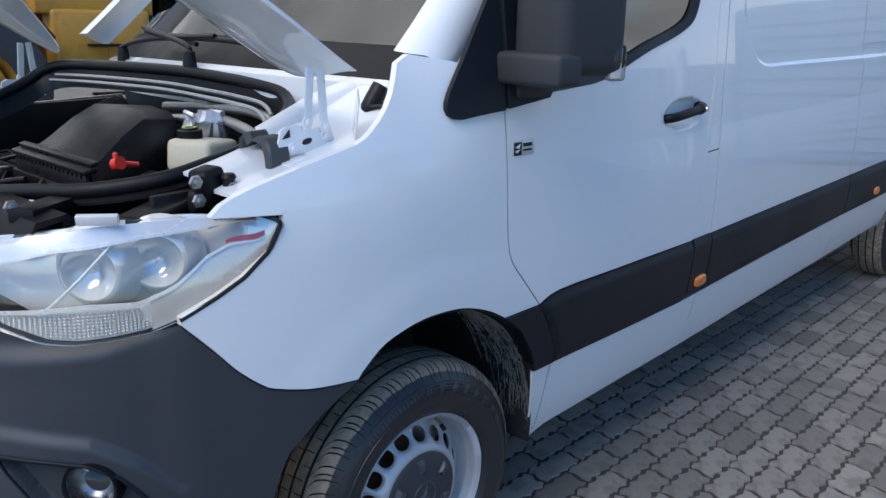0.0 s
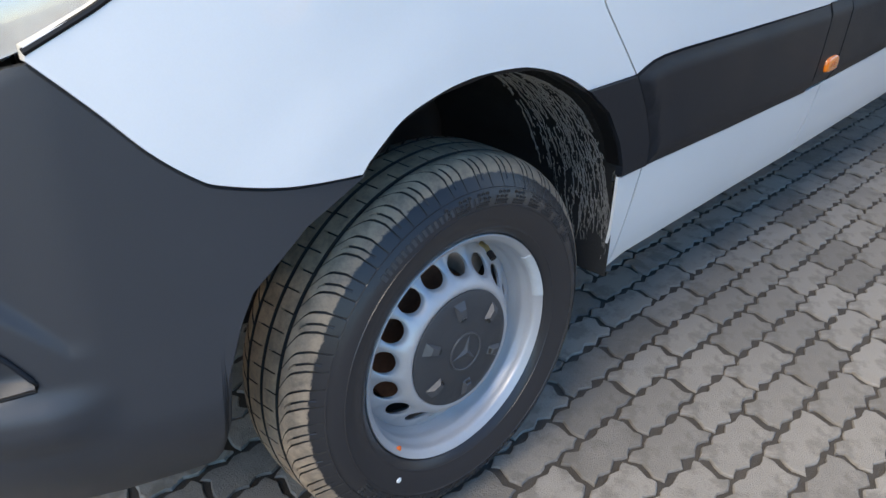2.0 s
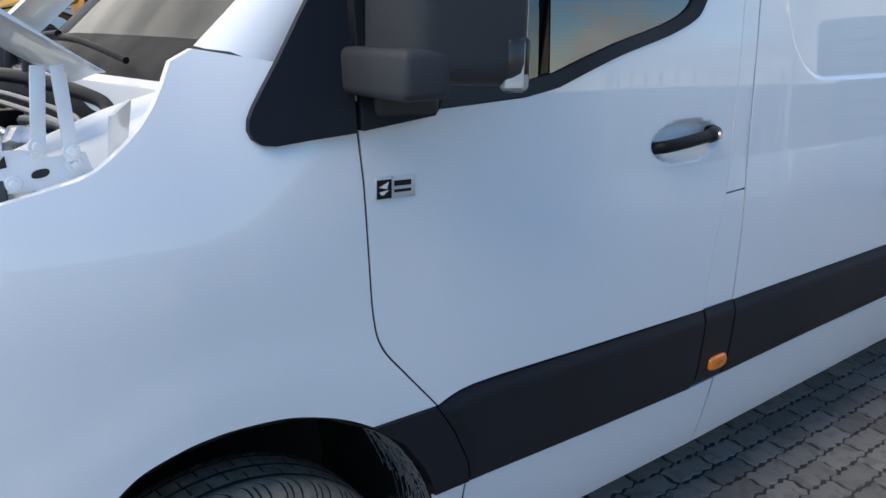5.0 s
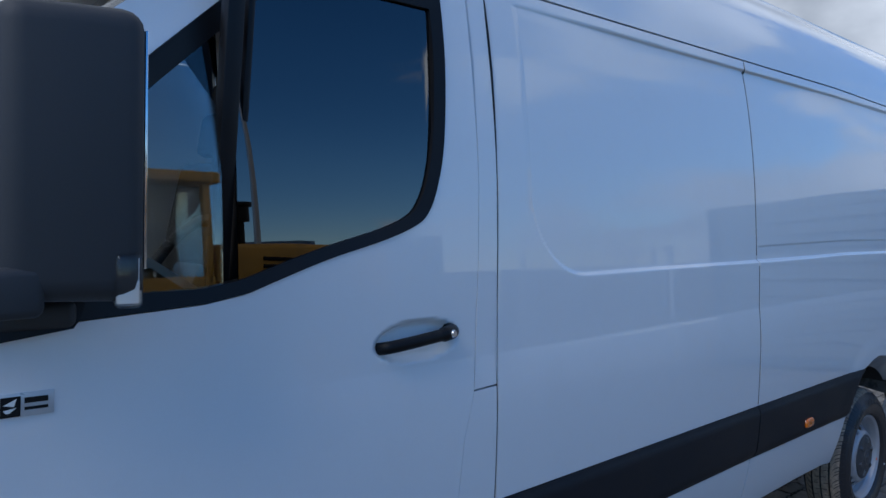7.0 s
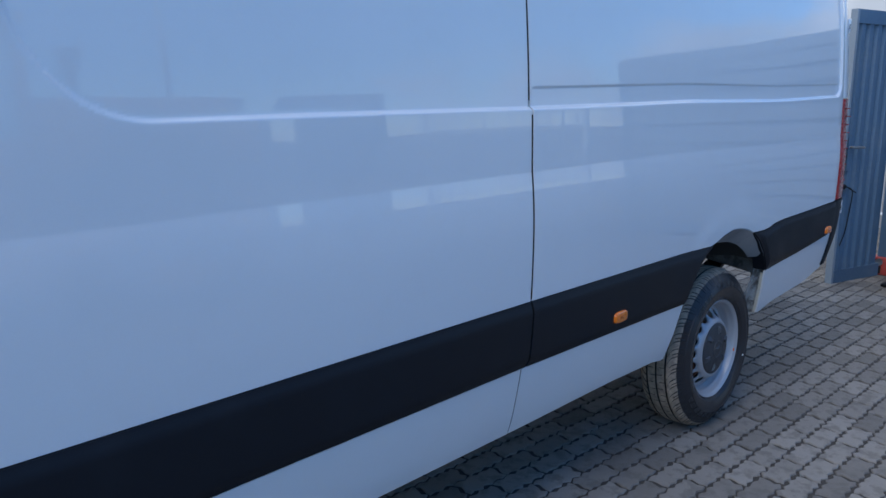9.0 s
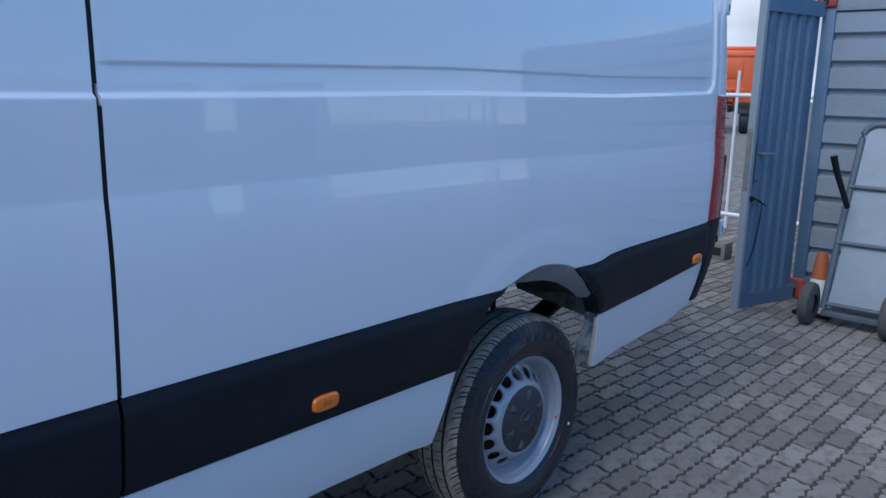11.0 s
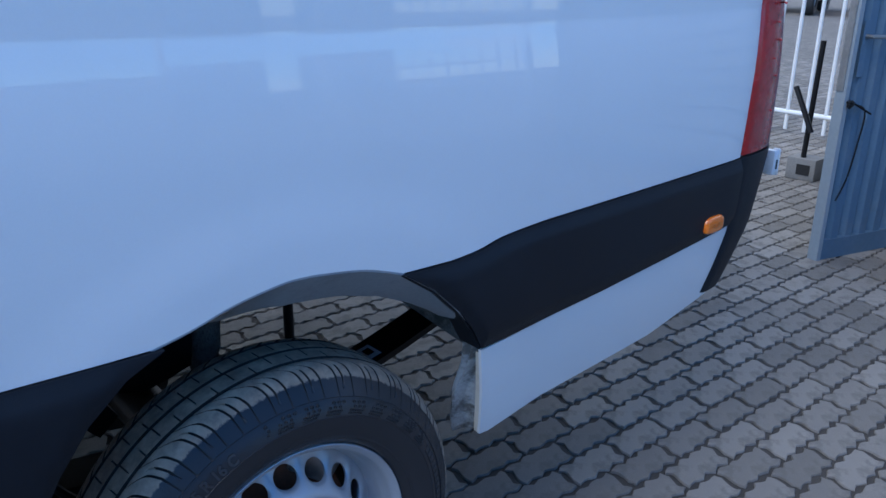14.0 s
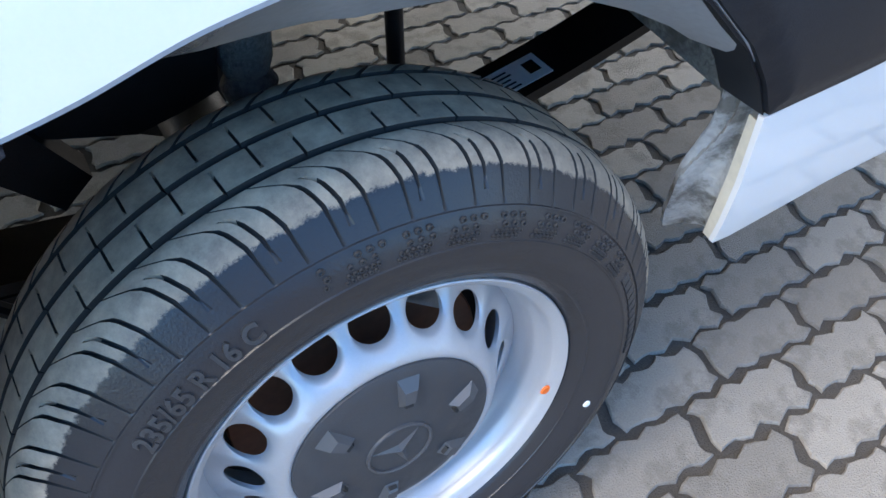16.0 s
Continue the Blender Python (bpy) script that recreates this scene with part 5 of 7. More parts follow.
# headlamp
HL_TOP = lambda x: float(np.interp(x, [-0.93, -0.90, -0.83, -0.76, -0.72, -0.64, -0.45, -0.408], [1.10, 1.122, 1.142, 1.156, 1.162, 1.166, 1.163, 1.147]))
HL_LOW = lambda x: float(np.interp(x, [-0.93, -0.87, -0.847, -0.80, -0.76, -0.71, -0.65, -0.60, -0.535, -0.483, -0.435, -0.408], [1.03, 0.990, 0.973, 0.950, 0.946, 0.951, 0.961, 0.979, 1.014, 1.046, 1.092, 1.146]))


def lamp_row(x, inset, lo=0.0, hi=1.0, n=12, lean=0.05):
    i = min(range(len(plan)), key=lambda k: abs(plan[k].x - x))
    inward = plan_at(i)[1]
    y = plan_y(x)
    a, b = HL_LOW(x), HL_TOP(x)
    out = []
    for t in np.linspace(lo, hi, n):
        z = a + (b - a) * t
        d = inset + lean * t * t * min(1.0, (b - a) / 0.15)
        out.append((x + inward.x * d, y + inward.y * d, z))
    return out


hx_ = np.linspace(-0.925, -0.410, 44)
headlamp = van_mesh("headlamp", thick(sheet([lamp_row(x, 0.0) for x in hx_]), (0.004, 0.004, 0)), LENS, label="large clear headlamp with chrome reflectors", smooth=60)
headlamp.visible_shadow = False
BEZEL = material("lamp_bezel", (0.70, 0.67, 0.64), 0.22, metal=0.30, var=0.06, scale=10)
SILVER = material("lamp_silver", (0.80, 0.80, 0.80), 0.22, metal=0.25, var=0.05, scale=20)


WING_X = [-0.93, -0.837, -0.80, -0.741, -0.666, -0.625, -0.602, -0.578, -0.545, -0.501, -0.453, -0.42]
WING_Z = [0.995, 1.001, 1.004, 1.011, 1.011, 1.027, 1.038, 1.057, 1.086, 1.106, 1.110, 1.125]


def lamp_share(x, z):
    """A height in the lamp as a share of its height at x."""
    return (z - HL_LOW(x)) / max(HL_TOP(x) - HL_LOW(x), 0.01)


def wing_at(x):
    return min(lamp_share(x, float(np.interp(x, WING_X, WING_Z))), 0.9)


def line_at(x):
    return lamp_share(x, float(np.interp(x, [-0.93, -0.824, -0.792, -0.726, -0.653, -0.57, -0.498, -0.42], [1.07, 1.104, 1.116, 1.125, 1.137, 1.142, 1.149, 1.150])))


LAMP_MIRROR = material("lamp_mirror", (0.86, 0.83, 0.79), 0.12, metal=0.30, var=0.04, scale=12, rough_var=0.05)
van_mesh("lamp_bowl", thick(sheet([lamp_row(x, 0.085 * float(step(-0.415, -0.60, x)) + 0.012, 0.0, 0.93, n=8, lean=0.03) for x in hx_]), (0.004, 0.004, 0)), LAMP_MIRROR, parent=headlamp, smooth=60)
van_mesh("outer_fillet", thick(sheet([lamp_row(x, 0.012, 0.0, max(wing_at(x), 0.02), n=8, lean=0.05) for x in np.linspace(-0.645, -0.418, 30)]), (0.003, 0.003, 0)), BEZEL, parent=headlamp, smooth=60)
LAMP_RED = material("lamp_red", (0.45, 0.060, 0.045), 0.2, var=0.15, scale=40, Coat_Weight=1.0)
van_mesh("outer_reflector", thick(sheet([lamp_row(x, 0.011, wing_at(x) + 0.03 + 0.25 * (-0.44 - x), wing_at(x) + 0.05 + 0.16 * float(np.interp(x, [-0.50, -0.44], [0.3, 0.75])), n=4, lean=0.05) for x in np.linspace(-0.508, -0.436, 12)]), (0.003, 0.003, 0)), LAMP_RED, parent=headlamp, smooth=60)
van_mesh("outer_reflector", thick(sheet([lamp_row(x, 0.011, 0.83, 0.89, n=4, lean=0.05) for x in np.linspace(-0.485, -0.428, 12)]), (0.003, 0.003, 0)), LAMP_RED, parent=headlamp, smooth=60)
van_mesh("fillet_trim", thick(sheet([lamp_row(x, 0.013, wing_at(x) + 0.30, wing_at(x) + 0.42, n=3, lean=0.05) for x in np.linspace(-0.535, -0.44, 10)]), (0.002, 0.002, 0)), SILVER, parent=headlamp, smooth=60)


def bowl(x, z, r, inset, squash=1.0):
    i = min(range(len(plan)), key=lambda k: abs(plan[k].x - x))
    inward = plan_at(i)[1]
    c = Vector((x + inward.x * inset, plan_y(x) + inward.y * inset, z))
    m = Matrix.Translation(c) @ (Vector((-0.93, -0.36, 0.0)) - inward * 1.2).normalized().to_track_quat("Z", "X").to_matrix().to_4x4()
    prof = [(r * 0.15, -0.034), (r * 0.37, -0.031), (r * 0.61, -0.024), (r * 0.79, -0.015), (r * 0.95, -0.004), (r, 0.001), (r + 0.003, 0.001), (r + 0.010, -0.006), (r + 0.022, -0.020), (r + 0.034, -0.040)]
    b = van_mesh("reflector", placed(m, lathe(prof, (0, 0, 0), "z", 40)), LAMP_MIRROR, parent=headlamp, smooth=60)
    van_mesh("bulb", placed(m, lathe([(0.0, -0.008), (0.006, -0.010), (0.008, -0.03), (0.008, -0.034)], (0, 0, 0), "z", 16)), SILVER, parent=headlamp, smooth=60)


bowl(-0.628, 1.080, 0.050, 0.062)
bowl(-0.745, 1.066, 0.054, 0.064)
# bright strips: along the top, the winged line and the left bowl's edge
van_mesh("upper_trim", thick(sheet([lamp_row(x, 0.010, line_at(x), 0.965, n=4) for x in np.linspace(-0.92, -0.50, 40)]), (0.002, 0.002, 0.0)), SILVER, parent=headlamp, smooth=60)
van_mesh("upper_line", thick(sheet([lamp_row(x, 0.008, line_at(x) - 0.03, line_at(x), n=3) for x in np.linspace(-0.92, -0.45, 40)]), (0.002, 0.002, 0.0)), SILVER, parent=headlamp, smooth=60)
arc_pts = smooth_line([(-0.837, 1.001, 0), (-0.80, 1.007, 0), (-0.77, 1.039, 0), (-0.73, 1.088, 0), (-0.701, 1.122, 0)], 8)
van_mesh("bowl_edge", tube([lamp_row(p.x, 0.016, lamp_share(p.x, p.y), lamp_share(p.x, p.y), n=1)[0] for p in arc_pts], 0.0032, 8), SILVER, parent=headlamp, smooth=60)
rows = [lamp_row(x, 0.009, wing_at(x), wing_at(x) + 0.040, n=4) for x in np.linspace(-0.92, -0.44, 70)]
van_mesh("wing_trim", thick(sheet(rows), (0.002, 0.002, 0.0)), SILVER, parent=headlamp, smooth=60)
# the ribbed turn signal below
rib = []
for k in range(44):
    x = -0.915 + k * 0.0064
    n = 8
    for j in range(n):
        t = 0.03 + (wing_at(x) - 0.06) * j / n
        if lamp_share(x, 0.99) < t + 0.06 and x > -0.66:
            continue
        a = lamp_row(x, 0.020, t, t + 0.02, n=2)
        rib.append((tuple((Vector(a[0]) + Vector(a[1])) / 2), (0.0054, 0.004, 0.0046), (12, 0, -35)))
van_mesh("signal_backing", thick(sheet([lamp_row(x, 0.026, 0.0, wing_at(x), n=4) for x in np.linspace(-0.92, -0.635, 30)]), (0.002, 0.002, 0)), WHITE_DOT, parent=headlamp, smooth=60)
van_mesh("signal_prisms", boxes(rib, 0.001, 1), SILVER, parent=headlamp, smooth=0)["kind"] = "stuff"
gasket = [lamp_row(x, -0.001, 0, 1, 2)[0] for x in np.linspace(-0.60, -0.418, 20)] + [lamp_row(-0.411, -0.001, 0.5, 1, 2)[0]] + [lamp_row(x, -0.001, 0, 1, 2)[1] for x in np.linspace(-0.420, -0.53, 10)]
van_mesh("lamp_seal", tube(smooth_line(gasket, 3), 0.0046, 8), SEAL, parent=headlamp)
van_mesh("lamp_flange", boxes([((-0.690, plan_y(-0.690) + 0.060, 1.170), (0.075, 0.012, 0.020), (12, 0, -42))], 0.002), SILVER, parent=headlamp)

# ---- engine bay ----
van_mesh("bay_wall", boxes([((-0.22, 0.30, 1.0), (0.66, 0.02, 0.36)), ((-0.35, 1.72, 1.02), (0.85, 0.02, 0.40)), ((0.12, 1.0, 1.02), (0.02, 1.5, 0.50)), ((-0.28, 1.0, 0.75), (0.76, 1.2, 0.02)), ((-0.68, 1.0, 0.95), (0.03, 1.1, 0.35))]), BLACK)
loop = smooth_line([(-0.735, 0.800, 1.148), (-0.653, 0.571, 1.164), (-0.607, 0.469, 1.174), (-0.547, 0.401, 1.186), (-0.476, 0.358, 1.200), (-0.392, 0.350, 1.217), (-0.293, 0.359, 1.236), (-0.178, 0.413, 1.259), (-0.071, 0.496, 1.281), (-0.021, 0.554, 1.301), (-0.007, 0.615, 1.326), (-0.021, 0.710, 1.339), (-0.039, 0.822, 1.348), (-0.069, 0.982, 1.359), (-0.108, 1.176, 1.363), (-0.137, 1.381, 1.362), (-0.161, 1.580, 1.356), (-0.211, 1.640, 1.341), (-0.262, 1.660, 1.308), (-0.354, 1.660, 1.267), (-0.600, 1.600, 1.190), (-0.735, 1.250, 1.150)], 6, True)
van_mesh("bay_seal", tube(loop, 0.0165, 12, True), SEAL, label="thick black rubber bonnet seal")
lip = []
for s in (0.010, 0.042):
    lip.append([(p.x + (p.x + 0.34) * s * 0.9, p.y + (p.y - 1.02) * s, p.z - 0.012 - s * 0.2) for p in loop + loop[:1]])
van_mesh("seal_flange", thick(sheet(lip), (0, 0, -0.006)), BLACK)
inner = []
for s in (0.0, 0.06):
    inner.append([(p.x - (p.x + 0.34) * s, p.y - (p.y - 1.02) * s, p.z - 0.006 - s) for p in loop + loop[:1]])
van_mesh("seal_flange", thick(sheet(inner), (0, 0, -0.005)), BLACK)
for dz, k in ((-0.030, 0.035), (-0.045, 0.055)):
    van_mesh("pipe", tube([(p.x - 0.02 - k, p.y, p.z + dz) for p in loop[54:96]], 0.006, 8), STEEL)
# air box: a moulded lid with a flared front
box_rows = []
for t in np.linspace(0, 1, 14):
    x = -0.48 + 0.30 * t
    w = 0.205 - 0.055 * t
    h = float(np.interp(t, [0.0, 0.10, 0.38, 0.62, 1.0], [1.186, 1.198, 1.252, 1.284, 1.268]))
    yc = 0.925 + 0.07 * t
    box_rows.append([(x, yc - w, 1.10), (x, yc - w * 0.99, h - 0.055), (x, yc - w * 0.90, h - 0.022), (x, yc - w * 0.72, h - 0.004), (x, yc, h + 0.004), (x, yc + w * 0.72, h - 0.004), (x, yc + w * 0.90, h - 0.022), (x, yc + w * 0.99, h - 0.055), (x, yc + w, 1.10)])
AIRBOX = material("air_box_plastic", (0.010, 0.010, 0.011), 0.34, Specular_IOR_Level=0.3, var=0.15, scale=9, fine=700, bump=0.0006, dirt=(0.03, 0.028, 0.025), dirt_amount=0.3, dirt_scale=8)
airbox = van_mesh("air_box", thick(sheet(box_rows), (0, 0, -0.01)), AIRBOX, label="black moulded plastic air filter box", smooth=32)
van_mesh("air_box_base", boxes([((-0.33, 0.95, 1.10), (0.36, 0.44, 0.03)), ((-0.495, 0.925, 1.166), (0.034, 0.46, 0.014), (0, -14, 0)), ((-0.482, 0.925, 1.182), (0.02, 0.45, 0.010), (0, -14, 0)), ((-0.50, 0.925, 1.135), (0.012, 0.44, 0.05))], 0.005), AIRBOX, parent=airbox)
for k in range(17):
    van_mesh("air_box_rib", boxes([((-0.505, 0.725 + 0.025 * k, 1.155), (0.010, 0.004, 0.014))], 0.001, 1), AIRBOX, parent=airbox)
hose = []
for k in range(40):
    t = k / 39
    hose.append((0.038 + 0.004 * (k % 3 == 0), Vector((-0.24 + 0.18 * t, 1.30 + 0.12 * math.sin(t * 1.5), 1.19 + 0.03 * t))))
van_mesh("air_hose", tube([h[1] for h in hose], [h[0] for h in hose], 14), SEAL, smooth=20)
van_mesh("hose_clip", tube([(-0.20, 1.31, 1.19), (-0.19, 1.315, 1.192)], 0.046, 20), STEEL)
# red filler and its neck
van_mesh("dipstick_handle", join(tube([(-0.447, 0.668, 1.182), (-0.443, 0.648, 1.188)], 0.016, 14), tube([(-0.44, 0.662, 1.184), (-0.395, 0.66, 1.176)], 0.007, 8), boxes([((-0.449, 0.66, 1.202), (0.010, 0.016, 0.020))], 0.004)), REDCAP, label="red plastic filler cap")
tank = van_mesh("brake_fluid_tank", join(boxes([((-0.215, 0.665, 1.175), (0.13, 0.14, 0.085), (0, 6, 20))], 0.018, 3)), CREAM, label="cream plastic brake fluid tank", smooth=50)
van_mesh("tank_cap", lathe([(0.0, 0.030), (0.020, 0.030), (0.022, 0.026), (0.032, 0.024), (0.033, 0.002), (0.030, 0.0)], (-0.235, 0.690, 1.216), "z", 28), BLACK, parent=tank, label="black cap with a yellow printed ring", smooth=40)
van_mesh("cap_print", lathe([(0.012, 0.0), (0.019, 0.0), (0.019, 0.0008), (0.012, 0.0008)], (-0.235, 0.690, 1.2465), "z", 28), material("cap_yellow", (0.55, 0.62, 0.05), 0.5), parent=tank)
# pipes, bracket, motor and crumpled foil further back
van_mesh("pipe", tube(smooth_line([(-0.16, 0.95, 1.235), (-0.10, 0.78, 1.245), (-0.13, 0.60, 1.24), (-0.16, 0.50, 1.23)], 8), 0.014, 12), STEEL)
van_mesh("pipe", tube(smooth_line([(-0.05, 1.15, 1.245), (-0.05, 0.90, 1.262), (-0.06, 0.65, 1.268), (-0.09, 0.50, 1.25)], 8), 0.013, 12), STEEL)
van_mesh("bracket", boxes([((-0.13, 0.83, 1.245), (0.10, 0.035, 0.012), (20, 25, 30)), ((-0.165, 0.81, 1.215), (0.02, 0.05, 0.07), (10, 30, 30))], 0.004), FOIL)
fv, ff = lathe([(0.0, 0.05), (0.03, 0.045), (0.05, 0.02), (0.055, -0.02), (0.04, -0.06)], (-0.125, 0.77, 1.225), "z", 26)
fv = [(x + 0.014 * noise.noise((x * 40, y * 40, z * 40)), y + 0.014 * noise.noise((x * 40 + 9, y * 40, z * 40)), z + 0.012 * noise.noise((x * 50, y * 40 + 5, z * 40))) for x, y, z in fv]
van_mesh("foil_wrap", (fv, ff), FOIL, smooth=20)
van_mesh("wiper_motor", tube([(-0.02, 0.86, 1.275), (-0.02, 0.98, 1.270)], 0.028, 16), STEEL)
van_mesh("engine_block", boxes([((-0.28, 1.05, 0.98), (0.50, 0.55, 0.16)), ((-0.45, 0.60, 0.97), (0.25, 0.3, 0.12)), ((-0.30, 1.45, 1.02), (0.4, 0.25, 0.16))], 0.03, 3), BLACK)
random.seed(9)
for k in range(12):
    x, y = random.uniform(-0.62, -0.1), random.uniform(0.45, 1.6)
    pts = smooth_line([(x, y, 1.06), (x + random.uniform(-.1, .1), y + random.uniform(-.15, .15), 1.12), (x + random.uniform(-.2, .2), y + random.uniform(-.25, .25), 1.07)], 6)
    van_mesh("cable", tube(pts, random.choice((0.005, 0.008, 0.012)), 8), SEAL)
for y0 in (1.18, 1.36):
    van_mesh("strut", boxes([((-0.60, y0, 1.115), (0.22, 0.025, 0.006), (0, 4, 28))], 0.002), STEEL)
# front beam, its bolts and latch between the lamps and the seal
beam = [[(-0.80 + 0.04 * abs(y - 1.0), y, 1.105), (-0.775 + 0.04 * abs(y - 1.0), y, 1.150), (-0.71 + 0.03 * abs(y - 1.0), y, 1.158), (-0.66, y, 1.135)] for y in np.linspace(0.36, 1.64, 24)]
van_mesh("front_beam", thick(sheet(beam), (0, 0, -0.012)), BLACK, label="black plastic front beam")
for k, (dx, w) in enumerate(((0.0, 0.030), (0.007, 0.048), (0.014, 0.040))):  # unreadable print on the cover
    van_mesh("label_bar", boxes([((-0.700 + dx, 0.505 - 0.4 * dx, 1.1605 - 0.02 * k * 0.1), (0.003, w, 0.0008), (0, 8, 0))], 0), WHITE_DOT)
van_mesh("beam_corner", boxes([((-0.70, 0.46, 1.150), (0.12, 0.06, 0.03), (0, 0, 30))], 0.004), BLACK)
van_mesh("beam_end", boxes([((-0.450, 0.250, 1.190), (0.058, 0.055, 0.085), (0, -8, 12)), ((-0.515, 0.30, 1.150), (0.22, 0.09, 0.03), (0, -6, 22)), ((-0.485, 0.240, 1.168), (0.03, 0.03, 0.05))], 0.012, 3), BLACK)
for c in ((-0.492, 0.222, 1.211), (-0.491, 0.215, 1.175), (-0.420, 0.205, 1.192), (-0.755, 0.46, 1.165)):
    van_mesh("bolt", join(lathe([(0.0, -0.010), (0.008, -0.010), (0.008, -0.002), (0.014, -0.002), (0.015, 0.004)], c, "y", 6)), STEEL, smooth=0)
van_mesh("bump_stop", lathe([(0.0, 0.022), (0.012, 0.021), (0.016, 0.014), (0.012, 0.006), (0.013, -0.02)], (-0.424, 0.215, 1.200), "z", 18), SEAL)
# painted inner wing with the channel, hinge plate and the rubber buffer
wing = []
for x in np.linspace(-0.455, 0.06, 18):
    zt = float(np.interp(x, [p[0] for p in FENDER_TOP], [p[1] for p in FENDER_TOP]))
    z0 = float(np.interp(x, [-0.50, -0.25, -0.10, 0.06], [1.180, 1.236, 1.272, 1.335]))
    ys = float(skin(x, zt)) + 0.018
    wing.append([(x, ys, zt - 0.004), (x, ys + 0.012, min(zt - 0.012, z0 + 0.02)), (x, ys + 0.03, z0), (x, 0.24, z0 + 0.002), (x, 0.275, z0 + 0.020), (x, 0.345, z0 + 0.022), (x, 0.38, z0 - 0.01)])
van_mesh("inner_wing", thick(sheet(wing), (0, 0, -0.008)), PAINT, smooth=35)
van_mesh("wing_upright", thick(sheet([[(-0.158 + 0.022 * k, 0.132 + 0.03 * k, 1.268 + 0.004 * k), (-0.150 + 0.024 * k, 0.128 + 0.03 * k, 1.350 + 0.008 * k)] for k in range(3)]), (0.008, 0.004, 0)), PAINT)
van_mesh("cowl_side", thick(sheet([[(x, 0.335, float(np.interp(x, [-0.26, -0.10, 0.06], [1.236, 1.272, 1.33]))), (x + 0.01, 0.355, float(np.interp(x, [-0.26, -0.10, 0.06], [1.262, 1.315, 1.36]))), (x + 0.03, 0.395, float(np.interp(x, [-0.26, -0.10, 0.06], [1.275, 1.335, 1.375])))] for x in np.linspace(-0.26, 0.08, 10)]), (0, 0.008, 0)), PAINT, smooth=50)
plate = [(-0.305, 1.240), (-0.306, 1.270), (-0.298, 1.296), (-0.282, 1.303), (-0.25, 1.301), (-0.215, 1.288), (-0.185, 1.292), (-0.165, 1.290), (-0.156, 1.262), (-0.158, 1.240)]
for far in (False, True):
    hinge_y = lambda y: 2.0 - y if far else y
    hinge = van_mesh("hinge_plate", outline_plate([(x, hinge_y(0.205), z) for x, z in plate], (0, 0.006, 0)), PAINT, smooth=0)
    van_mesh("hinge_foot", boxes([((-0.231, hinge_y(0.188), 1.238), (0.15, 0.036, 0.006), (0, -10, 0))], 0.002), PAINT, parent=hinge)
    hole = [(-0.232 + 0.013 * math.copysign(abs(math.cos(a)) ** 0.7, math.cos(a)), hinge_y(0.2035), 1.265 + 0.0065 * math.sin(a) + 0.16 * 0.013 * math.cos(a)) for a in np.linspace(0, 2 * math.pi, 21)[:-1]]
    van_mesh("hinge_hole", outline_plate(hole, (0, 0.001, 0)), RECESS_SHADE, parent=hinge, smooth=0)
    van_mesh("hinge_hole", outline_plate([(-0.298, hinge_y(0.2035), 1.276), (-0.278, hinge_y(0.2035), 1.296), (-0.276, hinge_y(0.2035), 1.279)], (0, 0.001, 0)), RECESS_SHADE, parent=hinge, smooth=0)
    for x, z in ((-0.183, 1.273), (-0.270, 1.254)):
        van_mesh("hinge_bolt", lathe([(0.0, -0.009), (0.006, -0.009), (0.0065, -0.003), (0.012, -0.003), (0.013, 0.0)], (x, hinge_y(0.205), z), "y", 12), PAINT, parent=hinge)
    for x0, z0, x1, z1 in ((-0.234, 1.300, -0.224, 1.412), (-0.187, 1.288, -0.196, 1.412)):
        lean = math.degrees(math.atan2(x1 - x0, z1 - z0))
        c = ((x0 + x1) / 2, hinge_y(0.200), (z0 + z1) / 2)
        ln_ = math.hypot(x1 - x0, z1 - z0) + 0.02
        van_mesh("hinge_arm", boxes([(c, (0.020, 0.005, ln_), (0, lean, 0)), ((c[0] + 0.010, c[1] + 0.006, c[2]), (0.004, 0.014, ln_ - 0.01), (0, lean, 0))], 0.002), PAINT, parent=hinge)
        van_mesh("hinge_bolt", lathe([(0.0, -0.008), (0.007, -0.008), (0.008, -0.002), (0.013, -0.002), (0.014, 0.002)], (x0, hinge_y(0.198), z0 + 0.006), "y", 14), PAINT, parent=hinge)
buf = smooth_line([(0, 0.330, 1.250), (0, 0.322, 1.278), (0, 0.304, 1.284), (0, 0.285, 1.268), (0, 0.262, 1.280), (0, 0.222, 1.277), (0, 0.203, 1.256), (0, 0.198, 1.218)], 6)
buf = thick(sheet([[(-0.306 + 0.16 * (p.y - 0.2) + w, p.y + (0.004 if abs(w) > 0.024 else 0), p.z - (0.004 if abs(w) > 0.024 else 0)) for p in buf] for w in (-0.027, -0.022, 0.0, 0.022, 0.027)]), (0, 0.014, -0.008))
van_mesh("rubber_buffer", buf, material("grey_rubber", (0.055, 0.055, 0.058), 0.6, var=0.1), label="dark grey rubber bonnet buffer")
van_mesh("drain_hose", tube(smooth_line([(0.02, 0.24, 1.36), (-0.01, 0.25, 1.31), (0.0, 0.26, 1.29)], 6), 0.022, 12), SEAL)
van_mesh("hose_ring", tube(smooth_line([(-0.02, 0.24, 1.315), (0.01, 0.20, 1.32), (0.04, 0.24, 1.315), (0.01, 0.28, 1.31)], 6, True), 0.006, 8, True), SEAL)

# ---- bonnet, raised ----
RISE = radians(32.5)


